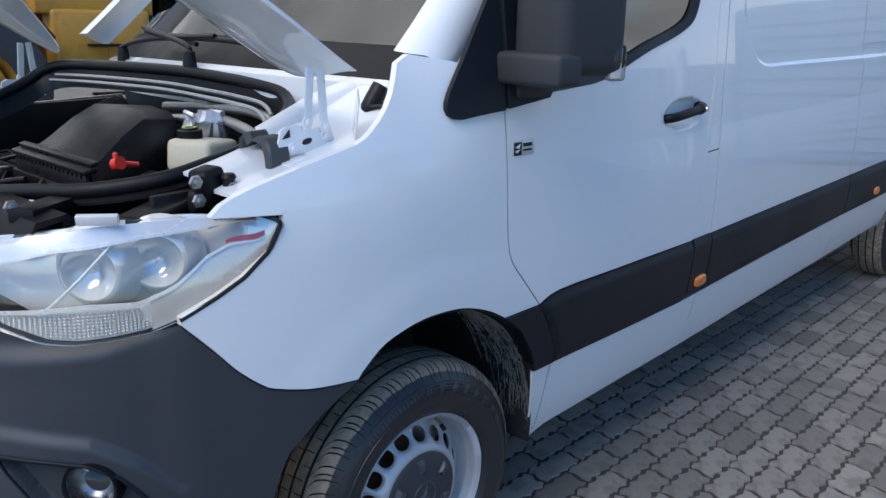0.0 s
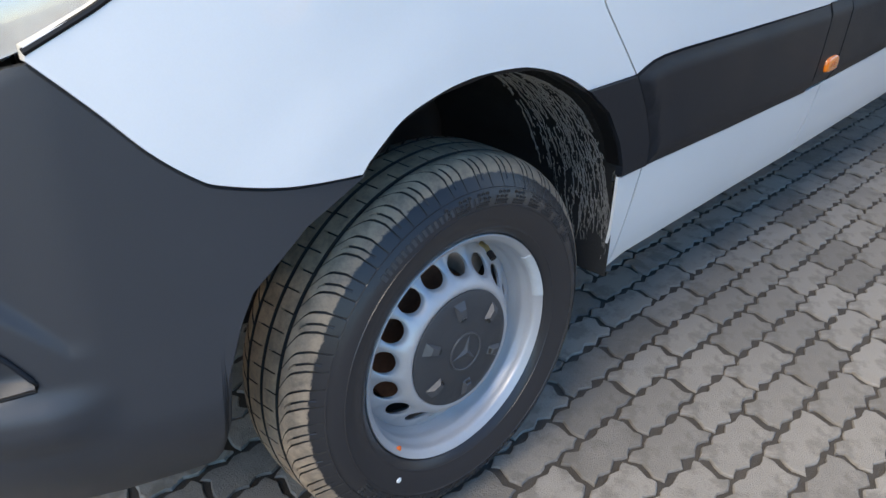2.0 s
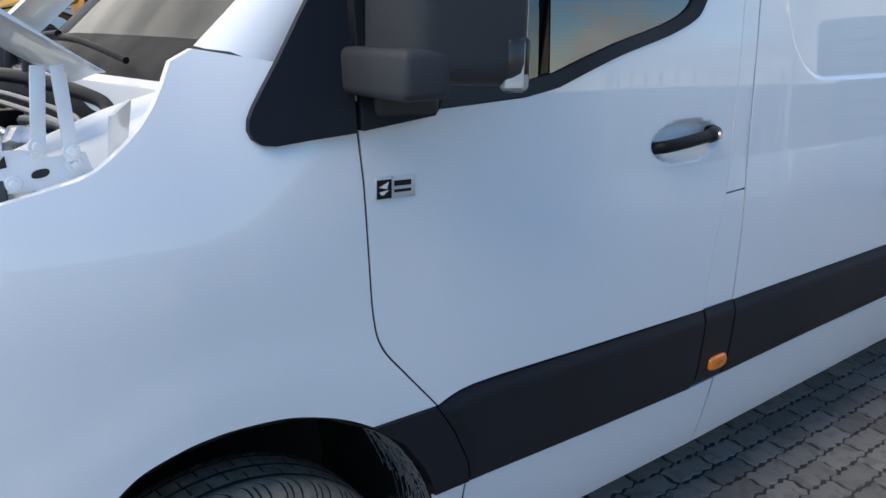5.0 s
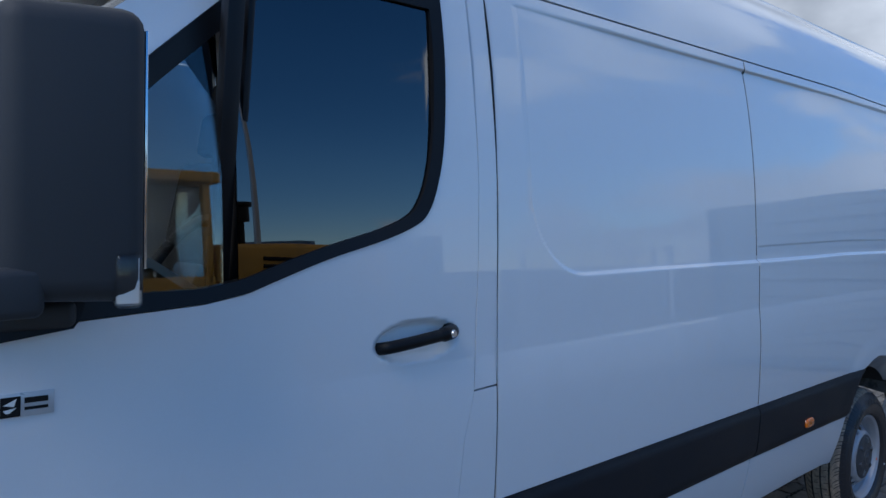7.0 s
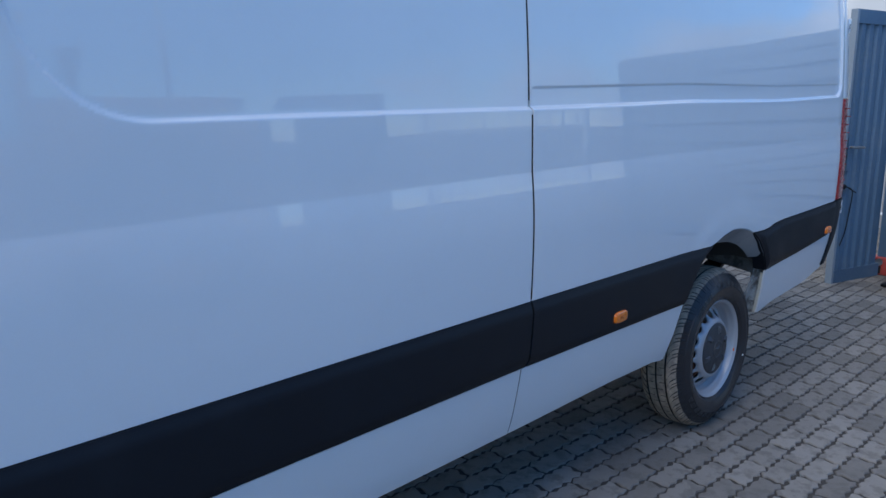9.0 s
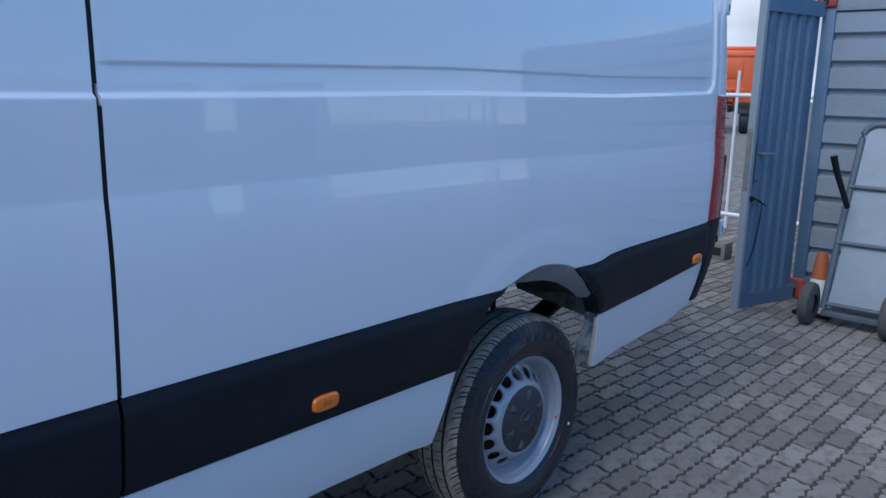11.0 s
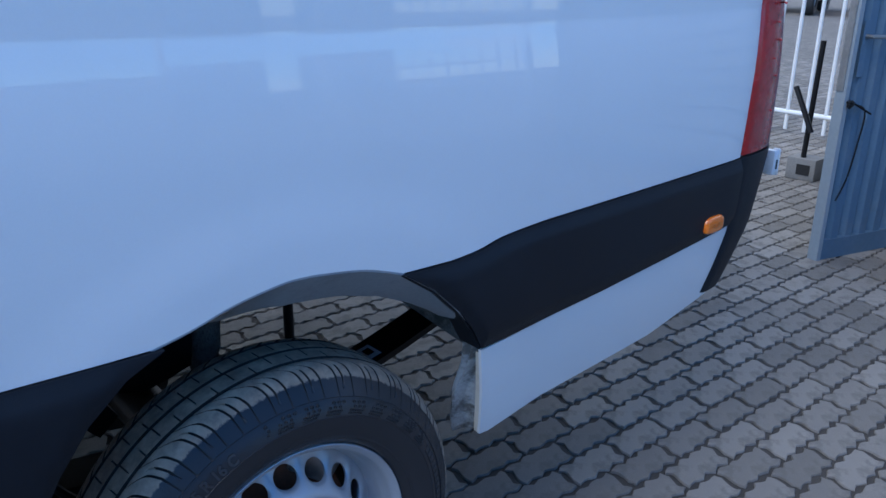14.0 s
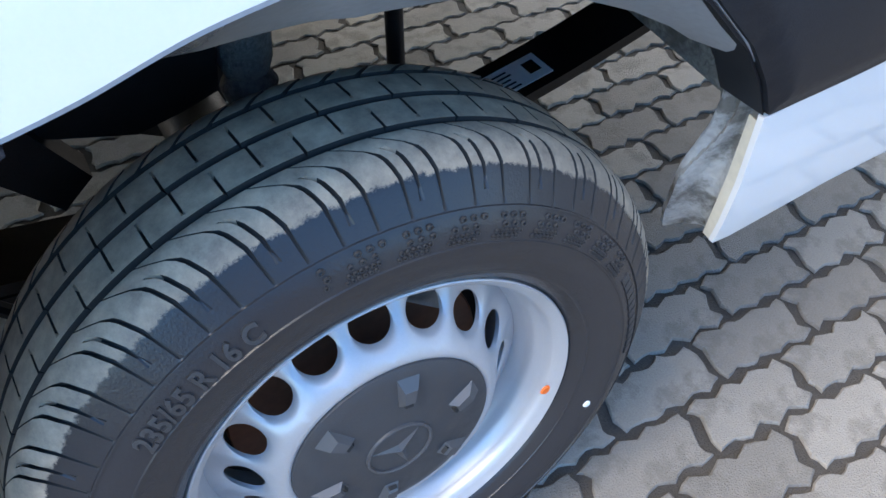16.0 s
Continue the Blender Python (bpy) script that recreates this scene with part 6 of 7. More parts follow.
def hood_pt(s, v, lift=0.0):
    """s along the bonnet from its hinge edge, v from -1 to 1 across."""
    edge = float(step(0.80, 1.0, abs(v)))
    h = -0.022 * float(step(1.0, 0.80, abs(v))) + 0.055 * float(step(0.78, 0.45, abs(v))) + lift * (1 - 0.8 * edge)
    return (-0.146 - math.cos(RISE) * s + math.sin(RISE) * h * 0.6, 1.0 + 0.862 * v * (1 - 0.06 * s), 1.411 + math.sin(RISE) * s + h)


def hood_start(v):
    return 0.30 * float(step(0.77, 0.42, abs(v)))


vs = np.linspace(-1, 1, 61)
under = [[hood_pt(hood_start(v) + (0.80 - hood_start(v)) * t, v) for v in vs] for t in np.linspace(0, 1, 18)]
over = [[hood_pt(hood_start(v) + (0.80 - hood_start(v)) * t, v, 0.006 + 0.039 * float(step(0.0, 0.30, t))) for v in vs] for t in np.linspace(0, 1, 18)]
ov, of = sheet(over)
uv, uf = sheet(under)
n = len(uv)
rim_ = [[r * 61 + c for r, c in line] for line in ([(0, c) for c in range(61)], [(17, c) for c in range(61)], [(r, 0) for r in range(18)], [(r, 60) for r in range(18)])]
sides = [[l[k], l[k + 1], n + l[k + 1], n + l[k]] for l in rim_ for k in range(len(l) - 1)]
van_mesh("bonnet", (uv + ov, uf + [[n + i for i in f] for f in of] + sides), PAINT, label="white bonnet propped open", smooth=45)
van_mesh("bonnet_lining", thick(sheet([[hood_pt(0.34 + 0.42 * t, v, -0.012) for v in np.linspace(-0.55, 0.55, 20)] for t in np.linspace(0, 1, 8)]), (0, 0, -0.015)), BLACK)

# ---- windscreen, pillars, wipers ----
def screen_pt(u, v):
    """u across from the driver's edge, v up from the cowl."""
    y = 0.17 + 1.66 * u + 0.10 * v * (1 - 2 * u)
    bow = 0.14 * (1 - (2 * u - 1) ** 2)
    return (0.115 - bow + 0.03 + 0.86 * v, y, 1.365 + 0.02 * (1 - (2 * u - 1) ** 2) + 0.80 * v)


screen = van_mesh("windscreen", thick(sheet([[screen_pt(u, v) for v in np.linspace(0, 1, 12)] for u in np.linspace(0, 1, 22)]), (0.004, 0, -0.004)), SCREEN, label="curved windscreen", smooth=60)
screen.visible_shadow = False
van_mesh("screen_band", thick(sheet([[tuple(Vector(screen_pt(u, v)) + Vector((-0.003, 0, 0.003))) for v in (-0.02, 0.05, 0.085)] for u in np.linspace(0.0, 1, 30)]), (0.001, 0, 0)), SEAL, parent=screen)
cowl = [[(screen_pt(u, 0)[0] - d, screen_pt(u, 0)[1], screen_pt(u, 0)[2] - 0.002 - 0.30 * d) for d in (0.0, 0.012, 0.028, 0.045)] for u in np.linspace(0, 1, 24)]
van_mesh("cowl", thick(sheet(cowl), (0, 0, -0.01)), PAINT, label="white scuttle panel")
van_mesh("scuttle_wall", thick(sheet([[(screen_pt(u, 0)[0] - 0.046, screen_pt(u, 0)[1], screen_pt(u, 0)[2] - 0.018 - h) for h in (0.0, 0.03, 0.06, 0.10)] for u in np.linspace(0, 1, 24)]), (0.01, 0, 0)), PAINT)
grommet = van_mesh("grommet", lathe([(0.0, -0.010), (0.014, -0.010), (0.018, -0.004), (0.022, 0.0), (0.024, 0.006)], (0.030, 0.300, 1.318), "y", 20), SEAL)
van_mesh("washer_hose", tube(smooth_line([(0.02, 0.29, 1.315), (-0.02, 0.27, 1.302), (-0.03, 0.25, 1.285), (0.0, 0.235, 1.292), (0.035, 0.22, 1.305)], 6), 0.0055, 8), SEAL, parent=grommet, smooth=50)
for arm_pts, blade_pts in (
        (((0.98, -0.035, 0.0), (0.99, -0.030, 0.030), (1.12, -0.01, 0.050), (1.36, 0.01, 0.070)), ((1.42, 0.02, 0.08), (1.25, 0.02, 0.06), (1.02, 0.015, 0.035))),
        (((1.55, -0.02, 0.0), (1.54, -0.02, 0.02), (1.30, 0.0, 0.045), (0.92, 0.015, 0.060)), ((1.18, 0.012, 0.055), (0.84, 0.014, 0.050), (0.70, 0.014, 0.036), (0.58, 0.015, 0.015)))):
    on_screen = lambda y, dx, dz: (screen_pt((y - 0.17) / 1.66, 0.0)[0] + dx - 0.025, y, screen_pt((y - 0.17) / 1.66, 0.0)[2] + dz + 0.012)
    arm = van_mesh("wiper", tube(smooth_line([on_screen(*p) for p in arm_pts], 5), 0.0085, 8), BLACK, label="black wiper arm parked low on the screen", smooth=50)
    van_mesh("wiper_blade", tube(smooth_line([on_screen(*p) for p in blade_pts], 5), 0.0075, 8), SEAL, parent=arm, smooth=50)
    van_mesh("wiper_pivot", lathe([(0.0, 0.03), (0.016, 0.028), (0.02, 0.0), (0.022, -0.05)], on_screen(arm_pts[0][0], arm_pts[0][1], -0.01), "z", 16), SEAL, parent=arm)
for far in (False, True):
    rows = []
    for t in np.linspace(0, 1, 14):
        x, z = 0.008 + 0.82 * t ** 0.97, 1.440 + 0.77 * t
        y = 0.118 + 0.11 * t
        w = 0.078
        row = [(x - 0.005, y + 0.055, z + 0.004), (x, y + 0.02, z), (x + 0.03, y - 0.005, z - 0.005), (x + w, y - 0.028 + 0.015 * t, z - 0.028), (x + w + 0.03, y - 0.02 + 0.015 * t, z - 0.04)]
        rows.append([(px, 2 - py, pz) if far else (px, py, pz) for px, py, pz in row])
    van_mesh("a_pillar", thick(sheet(rows), (0.012, 0.02 if not far else -0.02, 0)), PAINT, smooth=40)
# black sail in front of the door mirror
sail_plane = np.linalg.solve(np.array([[1, 0.03, 1.31], [1, 0.197, 1.31], [1, 0.15, 1.54]]), np.array([float(skin(0.03, 1.31)), float(skin(0.197, 1.31)), float(skin(0.15, 1.54))]))
ty = lambda x, z: float(sail_plane @ np.array([1, x, z])) - 0.012
sail = [(0.024, 1.338), (0.022, 1.322), (0.028, 1.308), (0.042, 1.299), (0.062, 1.296), (0.12, 1.301), (0.197, 1.306), (0.197, 1.62), (0.16, 1.555), (0.118, 1.490), (0.078, 1.425), (0.048, 1.380), (0.032, 1.355)]
van_mesh("mirror_sail", outline_plate([(x, ty(x, z), z) for x, z in sail], (0, 0.012, 0)), PLASTIC, smooth=0, label="dark plastic corner panel")
sail2 = [(0.206, 1.309), (0.34, 1.326), (0.352, 1.342), (0.36, 1.37), (0.33, 1.42), (0.33, 1.75), (0.29, 1.76), (0.206, 1.63)]
van_mesh("mirror_sail", outline_plate([(x, ty(x, z) - 0.004, z) for x, z in sail2], (0, 0.03, 0)), PLASTIC, smooth=0)
van_mesh("mirror_arm", boxes([((0.215, -0.070, 1.404), (0.085, 0.205, 0.074), (0, 0, -4)), ((0.29, 0.01, 1.350), (0.12, 0.075, 0.045), (0, 0, -10))], 0.014, 3), MIRROR_PLASTIC, smooth=50)
bmh = bmesh.new()
bmesh.ops.create_cube(bmh, size=1.0)
for v in bmh.verts:
    x, y, z = v.co
    front = x < 0
    v.co = (0.29 + x * 0.20, -0.088 + y * (0.150 if front else 0.235), (1.60 + z * 0.44) + (0.010 if front and z < 0 else 0.0))
bmesh.ops.bevel(bmh, geom=bmh.edges[:], offset=0.035, segments=4, affect="EDGES", profile=0.5)
bmh.verts.index_update()
hv, hf = [tuple(v.co) for v in bmh.verts], [[v.index for v in f.verts] for f in bmh.faces]
bmh.free()
mirror = van_mesh("door_mirror", (hv, hf), MIRROR_PLASTIC, label="large black plastic door mirror", smooth=50)
van_mesh("mirror_glass", boxes([((0.3915, -0.088, 1.61), (0.004, 0.19, 0.36))], 0.001), CHROME, parent=mirror)
lamp = van_mesh("mirror_lamp", boxes([((0.362, -0.188, 1.415), (0.042, 0.035, 0.082), (0, 0, -20))], 0.010, 3), LENS, parent=mirror, smooth=50)
lamp.visible_shadow = False
van_mesh("lamp_backing", boxes([((0.364, -0.182, 1.415), (0.034, 0.020, 0.072), (0, 0, -20))], 0.004), WHITE_DOT, parent=mirror)

# ---- side window ----
WIN = [(0.36, 1.372), (0.60, 1.372), (0.70, 1.386), (0.893, 1.440), (1.076, 1.482), (1.160, 1.512), (1.195, 1.545), (1.222, 1.60), (1.245, 1.70), (1.264, 1.88), (1.268, 2.02), (0.84, 2.02), (0.36, 1.62)]
WOUT = [(0.335, 1.332), (0.60, 1.345), (0.70, 1.358), (0.893, 1.414), (1.076, 1.456), (1.175, 1.488), (1.218, 1.520), (1.250, 1.585), (1.276, 1.69), (1.296, 1.88), (1.302, 2.06), (0.82, 2.06), (0.335, 1.66)]


def rounded(pts, a, b, steps=5):
    """Smooths the stretch of an outline between two of its corners."""
    mid = smooth_line([(x, z, 0) for x, z in pts[a:b + 1]], steps)
    return pts[:a] + [(p.x, p.y) for p in mid] + pts[b + 1:]


WIN, WOUT = rounded(WIN, 2, 10), rounded(WOUT, 2, 10)
wy = lambda x, z: float(skin(x, z))
n = len(WIN)
ring = [(x, wy(x, z) - 0.003, z) for x, z in WOUT] + [(x, wy(x, z) + 0.004, z) for x, z in WIN] + [(x, wy(x, z) + 0.03, z) for x, z in WIN] + [(x, wy(x, z) + 0.03, z) for x, z in WOUT]
rf = [[k * n + i, k * n + (i + 1) % n, ((k + 1) % 4) * n + (i + 1) % n, ((k + 1) % 4) * n + i] for k in range(4) for i in range(n)]
wframe = van_mesh("window_frame", (ring, rf), SEAL, smooth=30, label="black rubber window frame")
LOW_X, LOW_Z = [p[0] for p in WIN[:-2]], [p[1] for p in WIN[:-2]]


def pane_mesh(name, x0, x1, mat, label, far=False):
    """A curved pane between the frame's lower and upper edges."""
    rows = []
    for x in np.linspace(x0, x1, 30):
        lo, hi = float(np.interp(x, LOW_X, LOW_Z)), float(np.interp(x, [0.36, 0.84, 1.268], [1.62, 2.02, 2.022]))
        rows.append([(x, wy(x, z) + 0.012 if not far else 2.0 - wy(x, z) - 0.012, z) for z in np.linspace(lo, hi, 18)])
    p = van_mesh(name, thick(sheet(rows), (0, 0.004 if not far else -0.004, 0)), mat, smooth=60, label=label)
    p.visible_shadow = False


pane_mesh("side_window", 0.685, 1.2675, TINTED, "tinted side window")
pane_mesh("quarter_window", 0.362, 0.65, GLASS, "small fixed front window")
pane_mesh("side_window", 0.362, 1.2675, TINTED, "", True)
van_mesh("window_bar", boxes([((0.665, 0.050, 1.66), (0.040, 0.03, 0.62), (5.5, 0, 0)), ((0.71, 0.062, 1.66), (0.016, 0.02, 0.62), (5.5, 0, 0))], 0.004), SEAL)
van_mesh("door_frame", thick(sheet([[(x, wy(x, min(z, 2.12)) + 0.002, z) for z in np.linspace(z0, z1, 4)] for x, z0, z1 in ((0.20, 1.62, 1.72), (0.34, 1.665, 1.80), (0.82, 2.06, 2.16), (1.0, 2.06, 2.2), (1.305, 2.06, 2.2))]), (0, 0.02, 0)), PAINT)
# ---- cabin ----
van_mesh("bulkhead", boxes([((1.62, 1.0, 1.45), (0.02, 1.5, 1.5))]), CABIN)
van_mesh("cab_roof", boxes([((1.25, 1.0, 2.28), (0.8, 1.5, 0.02))]), LIGHT_TRIM)
dash = [[(0.20 + 0.0 * y, y, 1.33), (0.35, y, 1.40), (0.55, y, 1.41 + 0.03 * math.sin(y * 4)), (0.66, y, 1.36), (0.68, y, 1.20), (0.62, y, 0.95)] for y in np.linspace(0.14, 1.86, 20)]
van_mesh("dashboard", thick(sheet(dash), (0, 0, -0.02)), material("dash_plastic", (0.42, 0.41, 0.39), 0.65, var=0.1, scale=6, fine=400), label="grey dashboard", smooth=50)
wheel_c = Vector((0.80, 0.52, 1.32))
wm = Matrix.Translation(wheel_c) @ Matrix.Rotation(radians(-62), 4, "Y")
sw = van_mesh("steering_wheel", placed(wm, tube([(0.195 * math.cos(a), 0.195 * math.sin(a), 0) for a in np.linspace(0, 2 * math.pi, 41)[:-1]], 0.016, 10, True)), CABIN, smooth=60)
van_mesh("steering_hub", placed(wm, boxes([((0, 0, -0.02), (0.15, 0.14, 0.05)), ((0, 0.11, -0.01), (0.04, 0.16, 0.02)), ((0, -0.11, -0.01), (0.04, 0.16, 0.02))], 0.01)), CABIN, parent=sw)
for y in (0.50, 1.20, 1.62):
    seat = van_mesh("seat", boxes([((1.20, y, 1.05), (0.46, 0.44, 0.14), (0, -6, 0))], 0.05, 3), CABIN, smooth=50)
    van_mesh("seat_back", boxes([((1.45, y, 1.40), (0.13, 0.44, 0.62), (0, 12, 0)), ((1.52, y, 1.82), (0.08, 0.24, 0.18), (0, 10, 0))], 0.045, 3), CABIN, parent=seat, smooth=50)
van_mesh("seat_belt", boxes([((1.40, 0.22, 1.55), (0.045, 0.003, 0.70), (-8, 0, 0))], 0), LIGHT_TRIM)
van_mesh("belt_tongue", boxes([((1.36, 0.20, 1.44), (0.03, 0.004, 0.05), (0, 20, 0))], 0.002), CHROME)

# ---- the yard: container with an open door ----
CX, CY, CH = 8.19, 0.46, 2.17
container = thing("shipping_container", "grey-blue steel storage container with red corner castings and an open door", "container")
DEPTH, WIDE = 2.3, 3.33


def corrugated(n, length, height, depth, run, up):
    """A ribbed steel sheet: ribs along up, spread along run."""
    run, up = Vector(run), Vector(up)
    out = run.cross(up).normalized()
    V, F = [], []
    pts = []
    for k in range(n):
        a = length * k / n
        w = length / n
        pts += [(a, 0), (a + 0.40 * w, 0), (a + 0.50 * w, depth), (a + 0.90 * w, depth)]
    pts.append((length, 0))
    for a, d in pts:
        V += [tuple(run * a + out * d), tuple(run * a + out * d + up * height)]
    F = [[2 * i, 2 * i + 2, 2 * i + 3, 2 * i + 1] for i in range(len(pts) - 1)]
    return thick((V, F), tuple(out * -0.003))


# the side that faces the yard: horizontal ribs
nrib = 10
for k in range(nrib):
    z0 = 0.16 + k * (CH - 0.32) / nrib
    h = (CH - 0.32) / nrib
    prof = [(0.0, 0.0), (0.030, 0.0), (0.045, -0.035), (h - 0.010, -0.035), (h, 0.0)]
    rows = [[(CX + 0.045 + d * -1.0, y, z0 + z) for z, d in prof] for y in (CY - 0.06, CY - WIDE)]
    rows = [[(CX + 0.02 - d * 1.0 * 0 + (0.035 + d), y, z0 + z) for z, d in prof] for y in (CY - 0.06, CY - WIDE)]
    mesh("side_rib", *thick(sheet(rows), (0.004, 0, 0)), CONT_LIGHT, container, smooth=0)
mesh("corner_post", *boxes([((CX + 0.05, CY - 0.02, CH / 2), (0.10, 0.085, CH - 0.2))], 0.006), CONT, container)
mesh("corner_post", *boxes([((CX + 0.05, CY - WIDE, CH / 2), (0.10, 0.085, CH - 0.2))], 0.006), CONT, container)
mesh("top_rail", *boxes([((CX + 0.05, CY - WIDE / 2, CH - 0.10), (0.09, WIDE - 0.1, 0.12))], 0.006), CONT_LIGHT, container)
mesh("bottom_rail", *boxes([((CX + 0.05, CY - WIDE / 2, 0.11), (0.09, WIDE - 0.1, 0.12))], 0.006), CONT, container)
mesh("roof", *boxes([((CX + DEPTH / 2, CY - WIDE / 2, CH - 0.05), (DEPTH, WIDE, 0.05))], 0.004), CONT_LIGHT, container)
mesh("end_wall", *boxes([((CX + DEPTH, CY - WIDE / 2, CH / 2), (0.03, WIDE, CH - 0.1)), ((CX + DEPTH / 2, CY - WIDE, CH / 2), (DEPTH, 0.03, CH - 0.1)), ((CX + DEPTH / 2, CY - WIDE / 2, 0.10), (DEPTH, WIDE, 0.04))], 0), CONT, container)
mesh("door_frame", *boxes([((CX + 1.15, CY - 0.02, CH - 0.10), (2.2, 0.08, 0.14)), ((CX + DEPTH - 0.05, CY - 0.02, CH / 2), (0.10, 0.08, CH - 0.2))], 0.005), CONT, container)
for z in (0.075, CH - 0.06):
    cast = mesh("corner_casting", *boxes([((CX + 0.045, CY, z), (0.13, 0.13, 0.15))], 0.010, 3), CAST, container)
    hole = lathe([(0.0, 0.001), (0.022, 0.0), (0.024, -0.006), (0.030, -0.006)], (CX - 0.021, CY, z + 0.035), "x", 18)
    slot = boxes([((CX - 0.021, CY, z - 0.03), (0.004, 0.035, 0.060))], 0.0015)
    mesh("casting_hole", *hole, STEEL if z < 1 else RECESS_SHADE, cast, smooth=40)
    mesh("casting_slot", *slot, RECESS_SHADE, cast, smooth=0)
# open door, swung towards the van
ha, hb = Vector((CX - 0.02, CY + 0.03, 0)), Vector((7.565, 0.655, 0))
run = (hb - ha).normalized()
dl = (hb - ha).length
out = run.cross(Vector((0, 0, 1)))
cdoor = thing("container_door", "blue-grey ribbed steel door standing open", "door")


def door_pt(a, z, d=0.0):
    return tuple(ha + run * a + out * d + Vector((0, 0, z)))


V, F = [], []
cols = [(0.0, 0.0), (0.06, 0.0)]
nr = 5
for k in range(nr):
    a = 0.06 + (dl - 0.12) * k / nr
    w = (dl - 0.12) / nr
    cols += [(a + 0.12 * w, 0.0), (a + 0.30 * w, -0.026), (a + 0.74 * w, -0.026), (a + 0.92 * w, 0.0)]
cols += [(dl - 0.06, 0.0), (dl, 0.0)]
for a, d in cols:
    V += [door_pt(a, 0.09, d), door_pt(a, 1.97, d)]
F = [[2 * i, 2 * i + 2, 2 * i + 3, 2 * i + 1] for i in range(len(cols) - 1)]
mesh("door_sheet", *thick((V, F), tuple(out * 0.003)), CONT, cdoor, smooth=0)
for z in (0.05, 2.02):
    v, f = outline_plate([door_pt(0, z - 0.05, 0.012), door_pt(dl, z - 0.05, 0.012), door_pt(dl, z + 0.05, 0.012), door_pt(0, z + 0.05, 0.012)], tuple(out * -0.045))
    mesh("door_rail", v, f, CONT, cdoor, smooth=0)
v, f = outline_plate([door_pt(dl - 0.022, 0.0, 0.016), door_pt(dl + 0.004, 0.0, 0.016), door_pt(dl + 0.004, 2.07, 0.016), door_pt(dl - 0.022, 2.07, 0.016)], tuple(out * -0.055))
mesh("door_edge", v, f, CONT_LIGHT, cdoor, smooth=0)


def door_face(a, z, d=0.0):
    return door_pt(a, z, -0.012 - d)


lever = [door_face(dl - 0.075, 1.06, 0.015), door_face(dl - 0.075, 1.06, 0.055), door_face(dl - 0.10, 1.06, 0.060), door_face(dl - 0.20, 1.055, 0.058)]
mesh("door_lever", *tube(lever, 0.009, 8), STEEL, cdoor, "chrome lever handle", 40)
mesh("lock_plate", *outline_plate([door_face(dl - 0.095, 0.88, 0.014), door_face(dl - 0.055, 0.88, 0.014), door_face(dl - 0.055, 1.13, 0.014), door_face(dl - 0.095, 1.13, 0.014)], tuple(out * -0.006)), CONT, cdoor, smooth=0)
mesh("lock_edge", *outline_plate([door_face(dl + 0.006, 0.82, 0.012), door_face(dl + 0.010, 0.82, 0.012), door_face(dl + 0.010, 1.22, 0.012), door_face(dl + 0.006, 1.22, 0.012)], tuple(out * 0.035)), STEEL, cdoor, smooth=0)
knot = [door_face(dl - 0.03 + 0.02 * math.sin(k * 1.9), 0.76 + 0.015 * math.cos(k * 2.3), 0.03 + 0.012 * math.sin(k * 1.1)) for k in range(12)]
mesh("rope_knot", *tube(smooth_line(knot, 4), 0.007, 6), SEAL, cdoor, smooth=50)
mesh("rope", *tube(smooth_line([door_face(dl - 0.05, 0.76, 0.03), door_face(dl - 0.13, 0.72, 0.04), door_face(dl - 0.13, 0.55, 0.03), door_face(dl - 0.10, 0.40, 0.03), door_face(dl - 0.05, 0.30, 0.03)], 8), 0.004, 6), SEAL, cdoor, smooth=50)
mesh("rope", *tube([door_face(dl - 0.04, 0.77, 0.03), door_face(dl - 0.16, 0.71, 0.05)], 0.005, 6), SEAL, cdoor, smooth=50)

# ---- hand trolley leaning against the container ----
trolley = thing("sack_trolley", "grey steel sack trolley with a plate bed and worn rubber wheels", "trolley")
GREY = material("trolley_paint", (0.10, 0.125, 0.145), 0.5, var=0.15, scale=6, dirt=(0.22, 0.22, 0.21), dirt_amount=0.3, dirt_scale=8)
PLATE = material("trolley_plate", (0.30, 0.34, 0.365), 0.45, var=0.10, scale=5, dirt=(0.2, 0.2, 0.19), dirt_amount=0.3, dirt_scale=6)


def tp(y, s, d=0.0):
    """A place on the leaning bed: y across, s up along it."""
    return (7.63 + 0.30 * s + d, y, 0.10 + 1.18 * s)


y0, y1 = 0.06, -0.36
frame_line = [tp(y0 + 0.035, 0), tp(y0 + 0.02, 0.45), tp(y0, 0.9)] + [tp(y0 - 0.09 + 0.09 * math.cos(a), 0.92 + 0.075 * math.sin(a)) for a in np.linspace(0, math.pi / 2, 6)] + [tp(y1 + 0.09 - 0.09 * math.sin(a), 0.92 + 0.075 * math.cos(a)) for a in np.linspace(0, math.pi / 2, 6)] + [tp(y1, 0.9), tp(y1 - 0.02, 0.45), tp(y1 - 0.035, 0)]
mesh("frame_tube", *tube(frame_line, 0.021, 10), GREY, trolley, smooth=50)
for s in (0.03, 0.36, 0.66):
    mesh("cross_bar", *tube([tp(y0 + 0.02, s, -0.012), tp(y1 - 0.02, s, -0.012)], 0.014, 8), GREY, trolley, smooth=50)
for s0, s1 in ((0.04, 0.35), (0.37, 0.65), (0.67, 0.985)):
    mesh("bed_plate", *outline_plate([tp(y0 + 0.01, s0), tp(y1 - 0.01, s0), tp(y1 + 0.01, s1), tp(y0 - 0.01, s1)], (0.006, 0, 0)), PLATE, trolley, smooth=0)
mesh("toe_plate", *boxes([((7.66, -0.15, 0.075), (0.10, 0.50, 0.035))], 0.004), GREY, trolley)
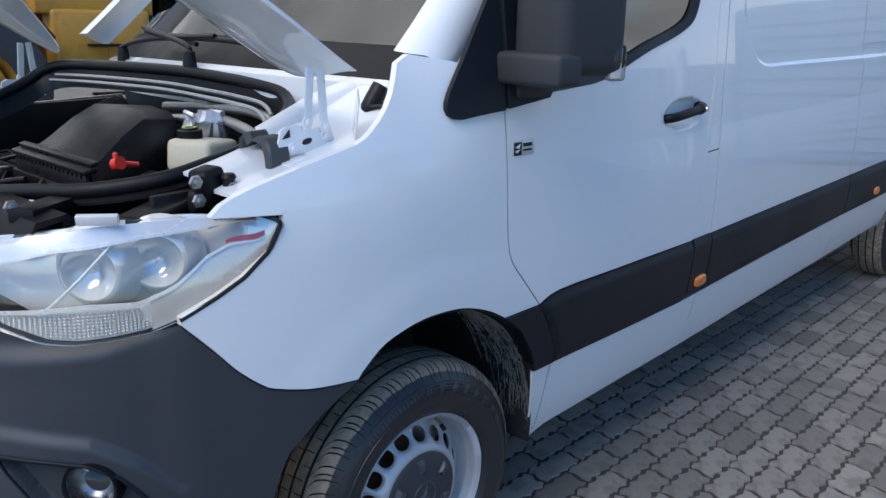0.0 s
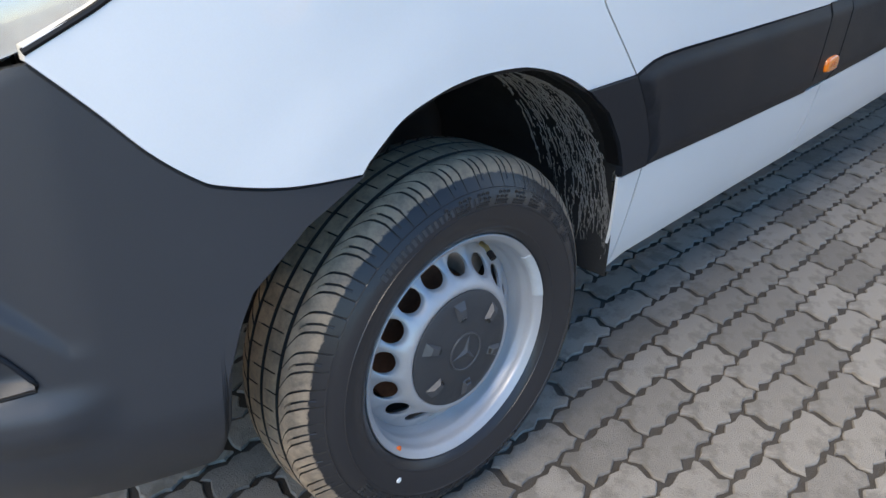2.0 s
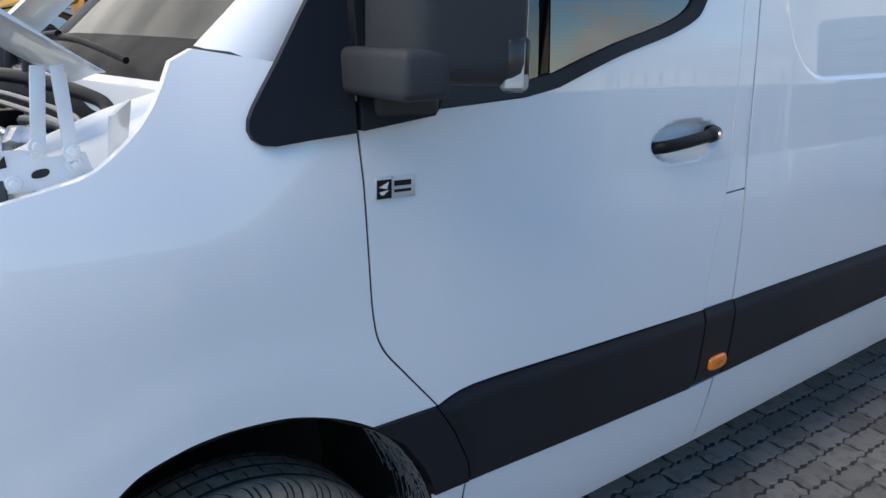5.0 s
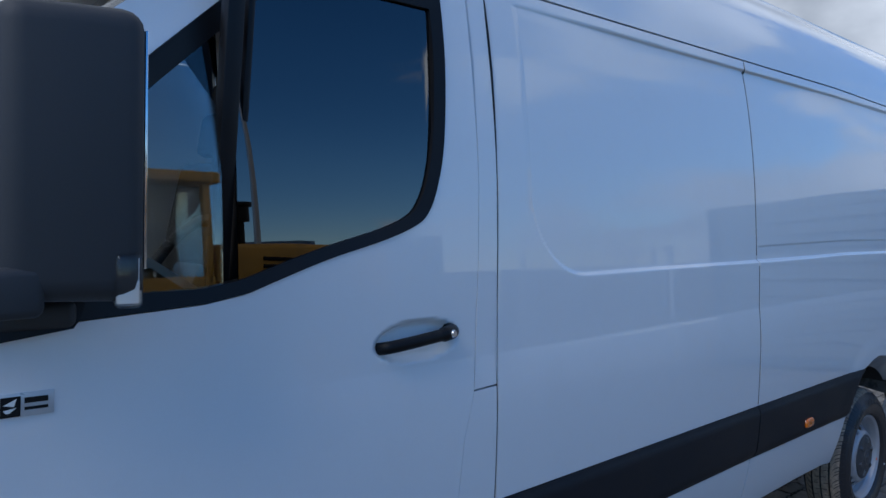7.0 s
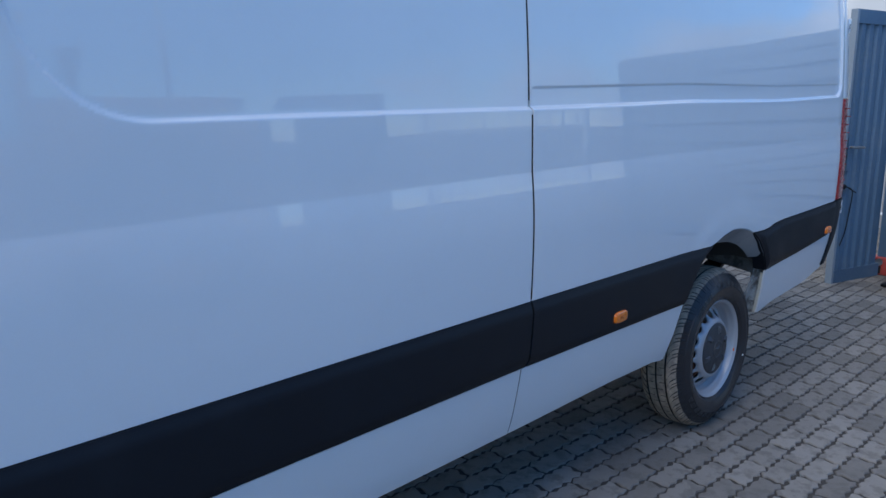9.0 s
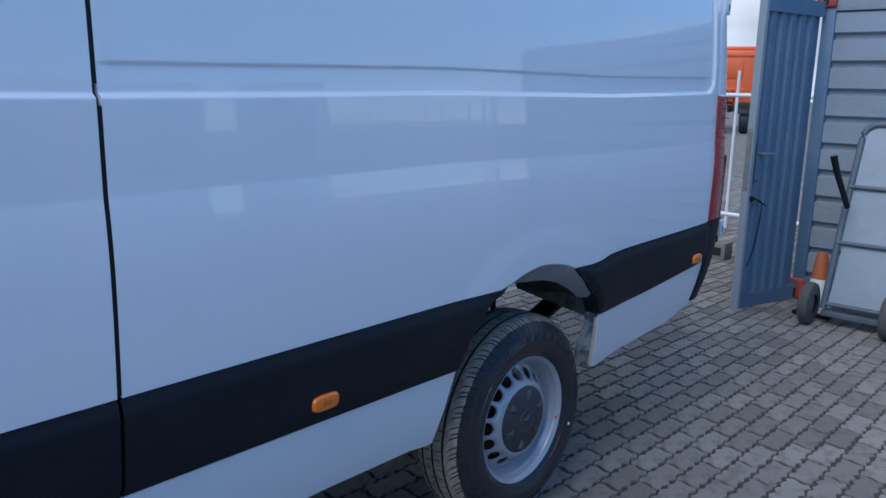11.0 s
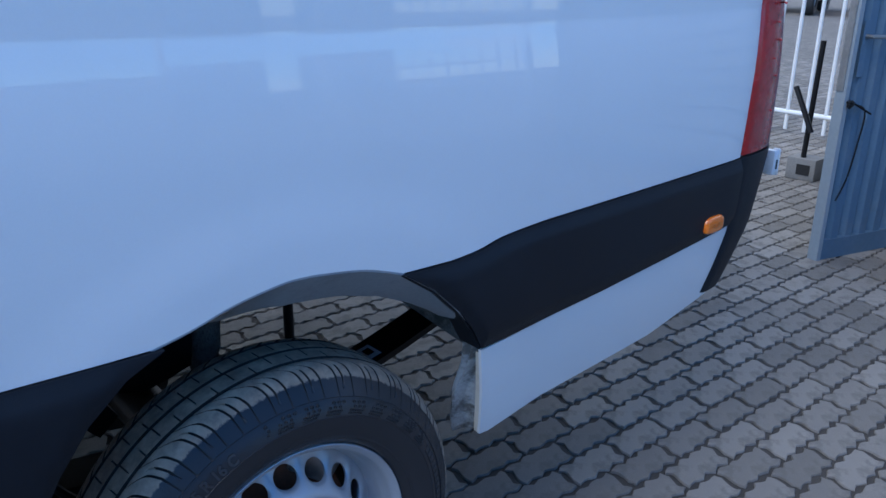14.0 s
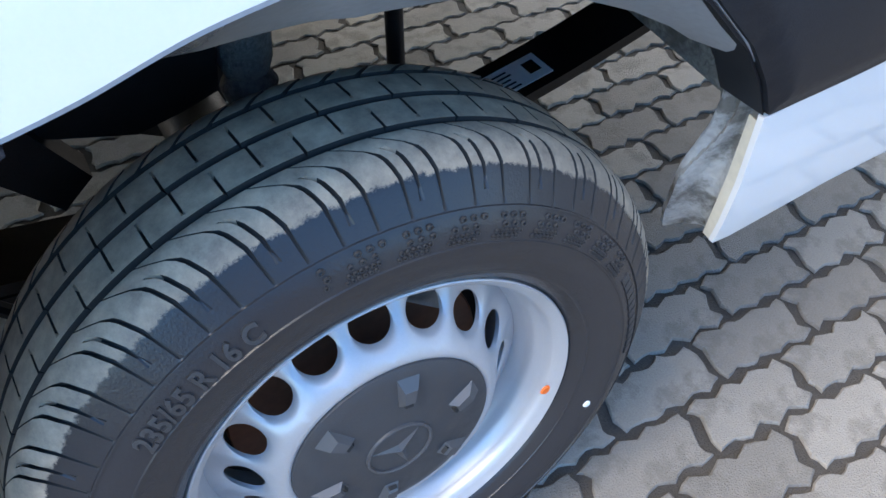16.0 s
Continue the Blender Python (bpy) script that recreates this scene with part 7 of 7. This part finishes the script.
for y in (0.165, -0.305):
    w = mesh("trolley_wheel", *lathe([(0.06, -0.035), (0.115, -0.035), (0.132, -0.028), (0.137, -0.012), (0.138, 0.012), (0.132, 0.028), (0.115, 0.035), (0.06, 0.035)], (7.565, y, 0.136), "y", 28), material("grey_tyre", (0.085, 0.082, 0.078), 0.85, var=0.25, scale=20, fine=150, bump=0.002), trolley, smooth=50)
    mesh("trolley_hub", *lathe([(0.0, -0.025), (0.06, -0.020), (0.062, 0.02), (0.0, 0.025)], (7.565, y, 0.136), "y", 20), STEEL, w, smooth=40)
mesh("trolley_handle", *tube([(7.66, 0.03, 0.76), (7.60, 0.10, 0.98), (7.58, 0.125, 1.08)], [0.016, 0.02, 0.022], 10), SEAL, trolley, smooth=50)
cone = thing("traffic_cone", "small dirty orange and white traffic cone beside the trolley", "cone")
mesh("cone_body", *lathe([(0.095, 0.02), (0.075, 0.14), (0.072, 0.142), (0.055, 0.245)], (7.86, 0.20, 0.0), "z", 24), WHITE_DOT, cone, smooth=40)
mesh("cone_top", *lathe([(0.056, 0.245), (0.035, 0.40), (0.030, 0.42), (0.0, 0.42)], (7.86, 0.20, 0.0), "z", 24), material("cone_orange", (0.45, 0.12, 0.04), 0.6, var=0.25, scale=15), cone, smooth=40)
mesh("cone_base", *boxes([((7.86, 0.20, 0.012), (0.24, 0.24, 0.024))], 0.006), SEAL, cone)

# ---- white fence ----
def fence_run(n, origin, direction, height=1.60, pitch=0.172, post_every=0):
    """A run of round white bars on two rails."""
    fence = thing("fence", "white painted steel fence of upright round bars", "fence", group="fences")
    o, d = Vector(origin), Vector(direction).normalized()
    tv_, tf_ = tube([(0, 0, 0.04), (0, 0, height)], 0.016, 10)
    first = None
    for k in range(n):
        p = o + d * (k * pitch)
        if first is None:
            first = mesh("fence_bar", tv_, tf_, FENCE, fence, smooth=50)
            first.location = p
        else:
            c = new("fence_bar", first.data)
            c.parent = fence
            c.location = p
    for z in (0.19, height - 0.25):
        a, b = o - d * 0.1, o + d * ((n - 1) * pitch + 0.1)
        mesh("fence_rail", *tube([(a.x, a.y, z), (b.x, b.y, z)], 0.022, 8), FENCE, fence, smooth=50)
    for e in ((-0.1), ((n - 1) * pitch + 0.1)):
        p = o + d * e
        mesh("fence_post", *boxes([((p.x, p.y, height / 2), (0.06, 0.06, height + 0.1))], 0.004), FENCE, fence)
    return fence


fence_run(30, (10.5, 0.95, 0), (0.10, 1, 0), height=1.69, pitch=0.177)
fence_run(12, (7.8, -5.2, 0), (0.54, 0.84, 0), height=1.6, pitch=0.15)
fence_run(20, (11.3, 6.4, 0), (0.2, 1, 0), height=1.5)
post = thing("gate_foot", "black steel gate stay in a small grey concrete block", "gate stay")
mesh("foot_block", *boxes([((9.16, 1.46, 0.075), (0.17, 0.20, 0.15))], 0.008), material("grey_block", (0.20, 0.195, 0.185), 0.85, var=0.2, scale=12, bump=0.002), post)
mesh("foot_slot", *boxes([((9.072, 1.44, 0.075), (0.004, 0.09, 0.07))], 0), RECESS_SHADE, post, smooth=0)
mesh("stay", *tube([(9.12, 1.47, 0.12), (9.12, 1.46, 0.92)], 0.018, 8), SEAL, post)
mesh("stay", *tube([(9.02, 1.40, 0.34), (9.05, 1.56, 0.62)], 0.018, 8), SEAL, post)

# ---- trucks beyond the fence ----
TRUCK_WHITE = material("truck_white", (0.62, 0.66, 0.70), 0.35, var=0.06, scale=1.5, dirt=(0.35, 0.36, 0.36), dirt_amount=0.3, dirt_scale=2)
TRUCK_ORANGE = material("truck_orange", (0.75, 0.12, 0.02), 0.4, var=0.1, scale=2)
TANK = material("truck_tank", (0.62, 0.61, 0.57), 0.35, metal=0.2, var=0.08, scale=3)
TARP = material("green_tarp", (0.02, 0.16, 0.10), 0.6, var=0.2, scale=4)


def tractor(name, mat, label, at):
    """A tractor unit seen from behind: cab, deflectors, hoses, chassis, tanks and wheels; it faces +x."""
    t = thing(name, label, "truck", group="parked tractor units", at=at)
    cab = mesh("cab", *boxes([((0.9, 0, 2.05), (1.7, 2.3, 2.3))], 0.10, 3), mat, t, smooth=40)
    mesh("rear_panel", *boxes([((0.035, 0.1, 2.45), (0.04, 1.2, 0.75)), ((0.035, 0.1, 1.60), (0.04, 1.4, 0.16)), ((0.035, 0.1, 1.35), (0.04, 1.4, 0.16)), ((0.035, 0.0, 3.0), (0.04, 2.0, 0.12))], 0.02), mat, cab)
    mesh("rear_vent", *boxes([((0.03, 0.45, 2.95), (0.03, 0.45, 0.13))], 0.01), RECESS_SHADE, cab)
    mesh("roof_deflector", *boxes([((1.0, 0, 3.28), (1.3, 2.0, 0.16))], 0.06, 3), mat, cab)
    mesh("air_intake", *boxes([((-0.12, 1.0, 2.05), (0.28, 0.34, 1.9))], 0.08, 3), SEAL, t)
    for k in range(9):
        mesh("intake_slat", *boxes([((-0.24, 1.19, 1.4 + 0.16 * k), (0.06, 0.10, 0.05), (30, 0, 0))], 0.005), BLACK, t)
    mesh("side_deflector", *boxes([((-0.15, -1.08, 1.95), (0.5, 0.07, 2.1))], 0.03), BLACK, t)
    for y in (-0.42, 0.42):
        mesh("chassis_rail", *boxes([((-1.9, y, 0.92), (4.6, 0.09, 0.26))], 0.01), BLACK, t)
    mesh("fuel_tank", *tube([(-1.4, 1.0, 0.72), (-0.2, 1.0, 0.72)], 0.30, 20), TANK, t, smooth=50)
    mesh("fuel_tank", *tube([(-1.5, -1.0, 0.72), (-0.3, -1.0, 0.72)], 0.30, 20), TANK, t, smooth=50)
    for y in (0.25, 0.0, -0.25):
        mesh("air_line", *tube(smooth_line([(-0.05, y, 1.3), (-0.35, y + 0.05, 1.6), (-0.6, y - 0.04, 1.25), (-0.9, y, 1.05)], 6), 0.025, 8), SEAL, t, smooth=50)
    for x, ys in ((1.1, (-1.0, 1.0)), (-2.9, (-0.92, 0.92))):
        for y in ys:
            w = mesh("truck_wheel", *lathe([(0.26, -0.16), (0.46, -0.17), (0.51, -0.12), (0.52, 0.0), (0.51, 0.12), (0.46, 0.17), (0.26, 0.16)], (x, y, 0.52), "y", 32), TYRE, t, smooth=40)
            mesh("truck_rim", *lathe([(0.0, 0.05), (0.20, 0.08), (0.27, -0.13), (0.27, 0.13), (0.2, -0.08), (0.0, -0.05)], (x, y, 0.52), "y", 24), STEEL, w, smooth=40)
    for y in (-0.92, 0.92):
        mesh("mudguard", *thick(sheet([[(-2.9 + 0.62 * math.cos(a), y - 0.25, 0.55 + 0.60 * math.sin(a)), (-2.9 + 0.62 * math.cos(a), y + 0.25, 0.55 + 0.60 * math.sin(a))] for a in np.linspace(0.3, 2.85, 14)]), (0, 0, 0.01)), BLACK, t, smooth=50)
    mesh("coupling", *boxes([((-2.6, 0, 1.12), (0.9, 0.9, 0.10))], 0.03), BLACK, t)
    mesh("tail_light", *boxes([((-4.2, 0.8, 0.85), (0.05, 0.35, 0.12))], 0.01), RED, t)
    return t


tractor("truck", TRUCK_WHITE, "white tractor unit parked with its bare chassis to the rear", pose(34.5, 17.1, 0, 0, 0, 22) @ Matrix.Scale(1.12, 4))
tractor("truck", TRUCK_WHITE, "white tractor unit with dark side deflectors parked in a row", pose(37.1, 15.6, 0, 0, 0, 20) @ Matrix.Scale(1.12, 4))
tractor("truck", TRUCK_ORANGE, "orange tractor unit parked in a row of trucks", pose(36.4, 13.0, 0, 0, 0, 18) @ Matrix.Scale(1.05, 4))
tractor("truck", TRUCK_WHITE, "white tractor unit with a green sheet behind its cab", pose(33.0, 5.0, 0, 0, 0, 14))
mesh("tarp_sheet", *boxes([((-1.6, -0.1, 1.25), (2.2, 1.2, 0.10), (0, 8, 0))], 0.03), TARP, bpy.data.objects["truck.001"])

# ---- far side: white hall, yellow loader ----
HALL = material("white_cladding", (0.66, 0.68, 0.70), 0.5, var=0.05, scale=0.6, dirt=(0.4, 0.4, 0.4), dirt_amount=0.2, dirt_scale=1)
hall = thing("hall", "white clad industrial hall with horizontal seams", "building")
mesh("wall", *boxes([((0.0, 24.0, 2.6), (26.0, 0.3, 5.2))], 0.02), HALL, hall)
for k in range(7):
    mesh("cladding_seam", *boxes([((0.0, 23.84, 0.7 + 0.7 * k), (26.0, 0.03, 0.04))], 0), CONT_LIGHT, hall, smooth=0)
mesh("roof_edge", *boxes([((0.0, 23.9, 5.25), (26.2, 0.6, 0.25))], 0.03), CONT_LIGHT, hall)


def loader(at, label):
    """A wheel loader: cab, engine hood, articulated frame, four tall wheels, arms and bucket; it faces +x."""
    t = thing("wheel_loader", label, "loader", group="wheel loaders", at=at)
    cab = mesh("cab_frame", *boxes([((-0.65, -0.7, 2.5), (0.10, 0.10, 1.45)), ((-0.65, 0.7, 2.5), (0.10, 0.10, 1.45)), ((0.65, -0.7, 2.5), (0.10, 0.10, 1.45)), ((0.65, 0.7, 2.5), (0.10, 0.10, 1.45)), ((0, 0, 3.26), (1.6, 1.65, 0.14)), ((0, 0, 1.7), (1.45, 1.5, 0.35))], 0.03), YELLOW, t)
    mesh("cab_glass", *boxes([((0, 0, 2.5), (1.26, 1.36, 1.3))], 0.01), GLASS, cab)
    mesh("cab_seat", *boxes([((-0.1, 0, 2.05), (0.5, 0.5, 0.15)), ((-0.35, 0, 2.4), (0.15, 0.5, 0.6))], 0.05), BLACK, cab)
    mesh("engine_hood", *boxes([((-1.9, 0, 1.85), (2.3, 1.5, 0.95))], 0.10, 3), YELLOW, t, smooth=40)
    for k in range(6):
        mesh("hood_louvre", *boxes([((-1.9, -0.76, 1.6 + 0.1 * k), (1.2, 0.02, 0.05))], 0.004), BLACK, t)
    mesh("exhaust", *lathe([(0.06, 2.3), (0.06, 2.75), (0.13, 2.76), (0.13, 3.0), (0.17, 3.02), (0.17, 3.08), (0.0, 3.1)], (-1.6, 0.2, 0), "z", 20), BLACK, t, smooth=40)
    mesh("rear_frame", *boxes([((-1.7, 0, 1.15), (2.7, 1.0, 0.55))], 0.05), YELLOW, t)
    mesh("front_frame", *boxes([((1.3, 0, 1.15), (1.3, 0.8, 0.6))], 0.05), YELLOW, t)
    for y in (-0.62, 0.62):
        box = mesh("step_box", *boxes([((0.0, y, 1.22), (1.15, 0.34, 0.72))], 0.05, 3), YELLOW, t, smooth=40)
        mesh("box_door", *boxes([((-0.26, y + math.copysign(0.175, y), 1.24), (0.46, 0.02, 0.54)), ((0.28, y + math.copysign(0.175, y), 1.24), (0.46, 0.02, 0.54))], 0.008), YELLOW, box)
        for k in range(3):
            mesh("step", *boxes([((0.0, y + math.copysign(0.26, y), 0.62 + 0.28 * k), (0.42, 0.16, 0.03))], 0.006), BLACK, t)
    for x in (-1.7, 1.5):
        for y in (-1.0, 1.0):
            w = mesh("loader_wheel", *lathe([(0.38, -0.26), (0.62, -0.28), (0.74, -0.22), (0.77, 0), (0.74, 0.22), (0.62, 0.28), (0.38, 0.26)], (x, y, 0.77), "y", 36), TYRE, t, smooth=40)
            mesh("loader_rim", *lathe([(0.0, 0.1), (0.3, 0.12), (0.40, -0.2), (0.40, 0.2), (0.3, -0.12), (0, -0.1)], (x, y, 0.77), "y", 24), YELLOW, w, smooth=40)
            mesh("fender", *thick(sheet([[(x + 0.92 * math.cos(a), y - 0.3, 0.80 + 0.9 * math.sin(a)), (x + 0.92 * math.cos(a), y + 0.3, 0.80 + 0.9 * math.sin(a))] for a in np.linspace(0.5, 2.6, 12)]), (0, 0, 0.02)), BLACK, t, smooth=50)
    for y in (-0.4, 0.4):
        mesh("lift_arm", *tube([(0.9, y, 1.9), (2.0, y, 1.5), (2.9, y, 0.7)], 0.12, 8), YELLOW, t)
    bk = [[(2.9 + 0.8 * math.cos(a) * 0.8, y, 0.75 + 0.55 * math.sin(a)) for a in np.linspace(1.9, 5.0, 12)] for y in (-1.3, 1.3)]
    mesh("bucket", *thick(sheet(bk), (0.03, 0, 0.02)), YELLOW, t, smooth=50)
    for y in (-0.95, 0.95):
        mesh("mirror_stalk", *tube(smooth_line([(0.7, y * 0.8, 3.1), (0.95, y, 3.1), (0.95, y, 2.6), (0.7, y * 0.8, 2.5)], 6), 0.02, 6), BLACK, t, smooth=50)
    return t


loader(pose(3.15, 9.2, 0, 0, 0, 176), "yellow wheel loader with a glazed cab standing beside the van")
loader(pose(2.58, -5.0, 0, 0, 0, 180) @ Matrix.Scale(0.78, 4), "yellow wheel loader parked facing the van across the yard")

# ---- across the yard, behind the camera ----
def stack(at, size, label):
    t = thing("shipping_container", label, "container", group="containers across the yard", at=at)
    sx, sy, sz = size
    for sgn in (-1, 1):
        v, f = corrugated(int(sx / 0.3), sx, sz - 0.2, 0.05, (1, 0, 0), (0, 0, 1))
        mesh("side_sheet", [(p[0] - sx / 2, p[1] + sgn * sy / 2, p[2] + 0.1) for p in v], f, CONT, t, smooth=0)
    mesh("frame", *boxes([((-sx / 2, -sy / 2, sz / 2), (0.12, 0.12, sz)), ((sx / 2, -sy / 2, sz / 2), (0.12, 0.12, sz)), ((-sx / 2, sy / 2, sz / 2), (0.12, 0.12, sz)), ((sx / 2, sy / 2, sz / 2), (0.12, 0.12, sz)), ((0, 0, sz - 0.05), (sx, sy, 0.1)), ((0, 0, 0.08), (sx, sy, 0.12)), ((-sx / 2, 0, sz / 2), (0.05, sy, sz - 0.2)), ((sx / 2, 0, sz / 2), (0.05, sy, sz - 0.2))], 0.01), CONT, t)
    return t


stack(pose(14.0, -20.7, 0, 0, 0, -64.5), (6.0, 2.3, 2.9), "dark grey steel container standing across the yard")
stack(pose(17.3, -19.0, 0, 0, 0, -55.7), (6.0, 2.3, 2.9), "dark grey steel container beside another one")
mast = thing("light_mast", "tall grey steel mast with a ring of floodlights", "mast")
MX, MY, MH = 10.0, -14.5, 9.05
mesh("pole", *tube([(MX, MY, 0), (MX, MY, MH)], [0.10, 0.045], 14), STEEL, mast, smooth=50)
mesh("crown", *lathe([(0.05, MH - 0.15), (0.30, MH - 0.12), (0.31, MH - 0.07), (0.05, MH - 0.05)], (MX, MY, 0), "z", 20), BLACK, mast, smooth=40)
for k in range(8):
    a = k * math.pi / 4
    mesh("floodlight", *boxes([((MX + 0.34 * math.cos(a), MY + 0.34 * math.sin(a), MH - 0.18), (0.17, 0.12, 0.13), (0, 20, math.degrees(a)))], 0.02), BLACK, mast)
yard_hall = thing("hall", "low grey industrial building at the edge of the yard", "building")
mesh("wall", *boxes([((10, -95, 3.5), (70, 12, 7.0))], 0.05), CONT_LIGHT, yard_hall)
mesh("roof_edge", *boxes([((10, -89, 7.1), (70.4, 0.6, 0.3))], 0.03), CONT, yard_hall)

# ---- paving: interlocking concrete blocks ----
PL, PW, JW = 0.2155, 0.0990, 0.0135
tooth = 0.0062


def paver_outline():
    """One block: zigzag long sides and notched ends that fit the neighbours."""
    n = 7
    top = [(-0.5 + k / n, (tooth if k % 2 else -tooth) * (0.55 if k in (0, n) else 1)) for k in range(n + 1)]
    right = [(0.0, 0.5), (0.007, 0.20), (-0.007, -0.20), (0.0, -0.5)]
    pts = []
    for u, d in top:
        pts.append((u * (PL - JW), -PW / 2 + JW / 2 + d))
    for d, v in right[1:-1][::-1]:
        pts.append(((PL - 1.3 * JW) / 2 + d, v * PW))
    for u, d in top[::-1]:
        pts.append((u * (PL - JW), PW / 2 - JW / 2 + d))
    for d, v in right[1:-1]:
        pts.append((-(PL - 1.3 * JW) / 2 + d, v * PW))
    return pts


OUT = paver_outline()
m_ = len(OUT)


def paver_geo(jit, rough):
    rnd = random.Random(jit)
    sh = [(x * 0.965, y * 0.93) for x, y in OUT]
    j = [(rnd.uniform(-1, 1) * 0.0045, rnd.uniform(-1, 1) * 0.0038) for _ in OUT]
    if rough:  # broken edges: a jittered point in the middle of every side
        full = [(x + a, y + b) for (x, y), (a, b) in zip(OUT, j)]
        mid = [((full[i][0] + full[(i + 1) % m_][0]) / 2 + rnd.uniform(-1, 1) * 0.0028, (full[i][1] + full[(i + 1) % m_][1]) / 2 + rnd.uniform(-1, 1) * 0.0028) for i in range(m_)]
        edge = [p for pair in zip(full, mid) for p in pair]
        k2 = len(edge)
        V = [(x, y, -0.008) for x, y in edge] + [(x, y, -0.0025 - 0.002 * rnd.random()) for x, y in edge] + [(x * 0.972 + rnd.uniform(-1, 1) * 0.0008, y * 0.945 + rnd.uniform(-1, 1) * 0.0008, 0.0) for x, y in edge]
        return V, [[k * k2 + i, k * k2 + (i + 1) % k2, (k + 1) * k2 + (i + 1) % k2, (k + 1) * k2 + i] for k in (0, 1) for i in range(k2)] + [[2 * k2 + i for i in range(k2)]]
    V = [(x + a, y + b, -0.008) for (x, y), (a, b) in zip(OUT, j)] + [(x + a, y + b, 0.0) for (x, y), (a, b) in zip(sh, j)]
    return V, [[i, (i + 1) % m_, m_ + (i + 1) % m_, m_ + i] for i in range(m_)] + [[m_ + i for i in range(m_)]]


shapes = []
for j in range(16):  # ten with broken edges for the stretch along the van, six plainer ones for the rest
    V, F = paver_geo(j, j < 10)
    me = bpy.data.meshes.new("paver")
    me.from_pydata(V, [], F)
    me.materials.append(PAVER)
    shapes.append((me, np.array(V), F))
random.seed(21)
near, rest_v, rest_f = 0, [], []
base = 0
R0 = 0.237
for r in range(-95, 130):
    y = R0 + r * PW
    if y < -8.0 or y > 11.5:
        continue
    shift = 0.5 * PL if r % 2 else 0.0
    for c in range(-60, 70):
        x = 5.16 + shift + c * PL - 0.003 * r
        if x < -5.5 or x > 17.0:
            continue
        z, tilt = random.uniform(-0.0022, 0.0012), random.uniform(-0.5, 0.5)
        me, arr, F = shapes[random.randrange(10) if -1.2 < x < 8.5 and -1.6 < y < 3.0 else 10 + random.randrange(6)]
        keep = (0.42 < x < 2.1 and -0.55 < y < 0.12) or (4.66 < x < 6.0 and -0.35 < y < 0.55) or (6.0 < x < 7.2 and -0.2 < y < 0.5)
        if keep and near < 300:
            o = new("paver", me)
            o.parent = ground
            o.matrix_basis = pose(x, y, z, random.uniform(-0.4, 0.4), random.uniform(-0.4, 0.4), tilt)
            near += 1
            continue
        q = arr + np.array([x, y, z])
        rest_v.append(q)
        rest_f += [[i + base for i in f] for f in F]
        base += len(q)
far_pavers = mesh("paving", np.concatenate(rest_v), rest_f, PAVER, ground, smooth=0)
far_pavers["kind"] = "stuff"
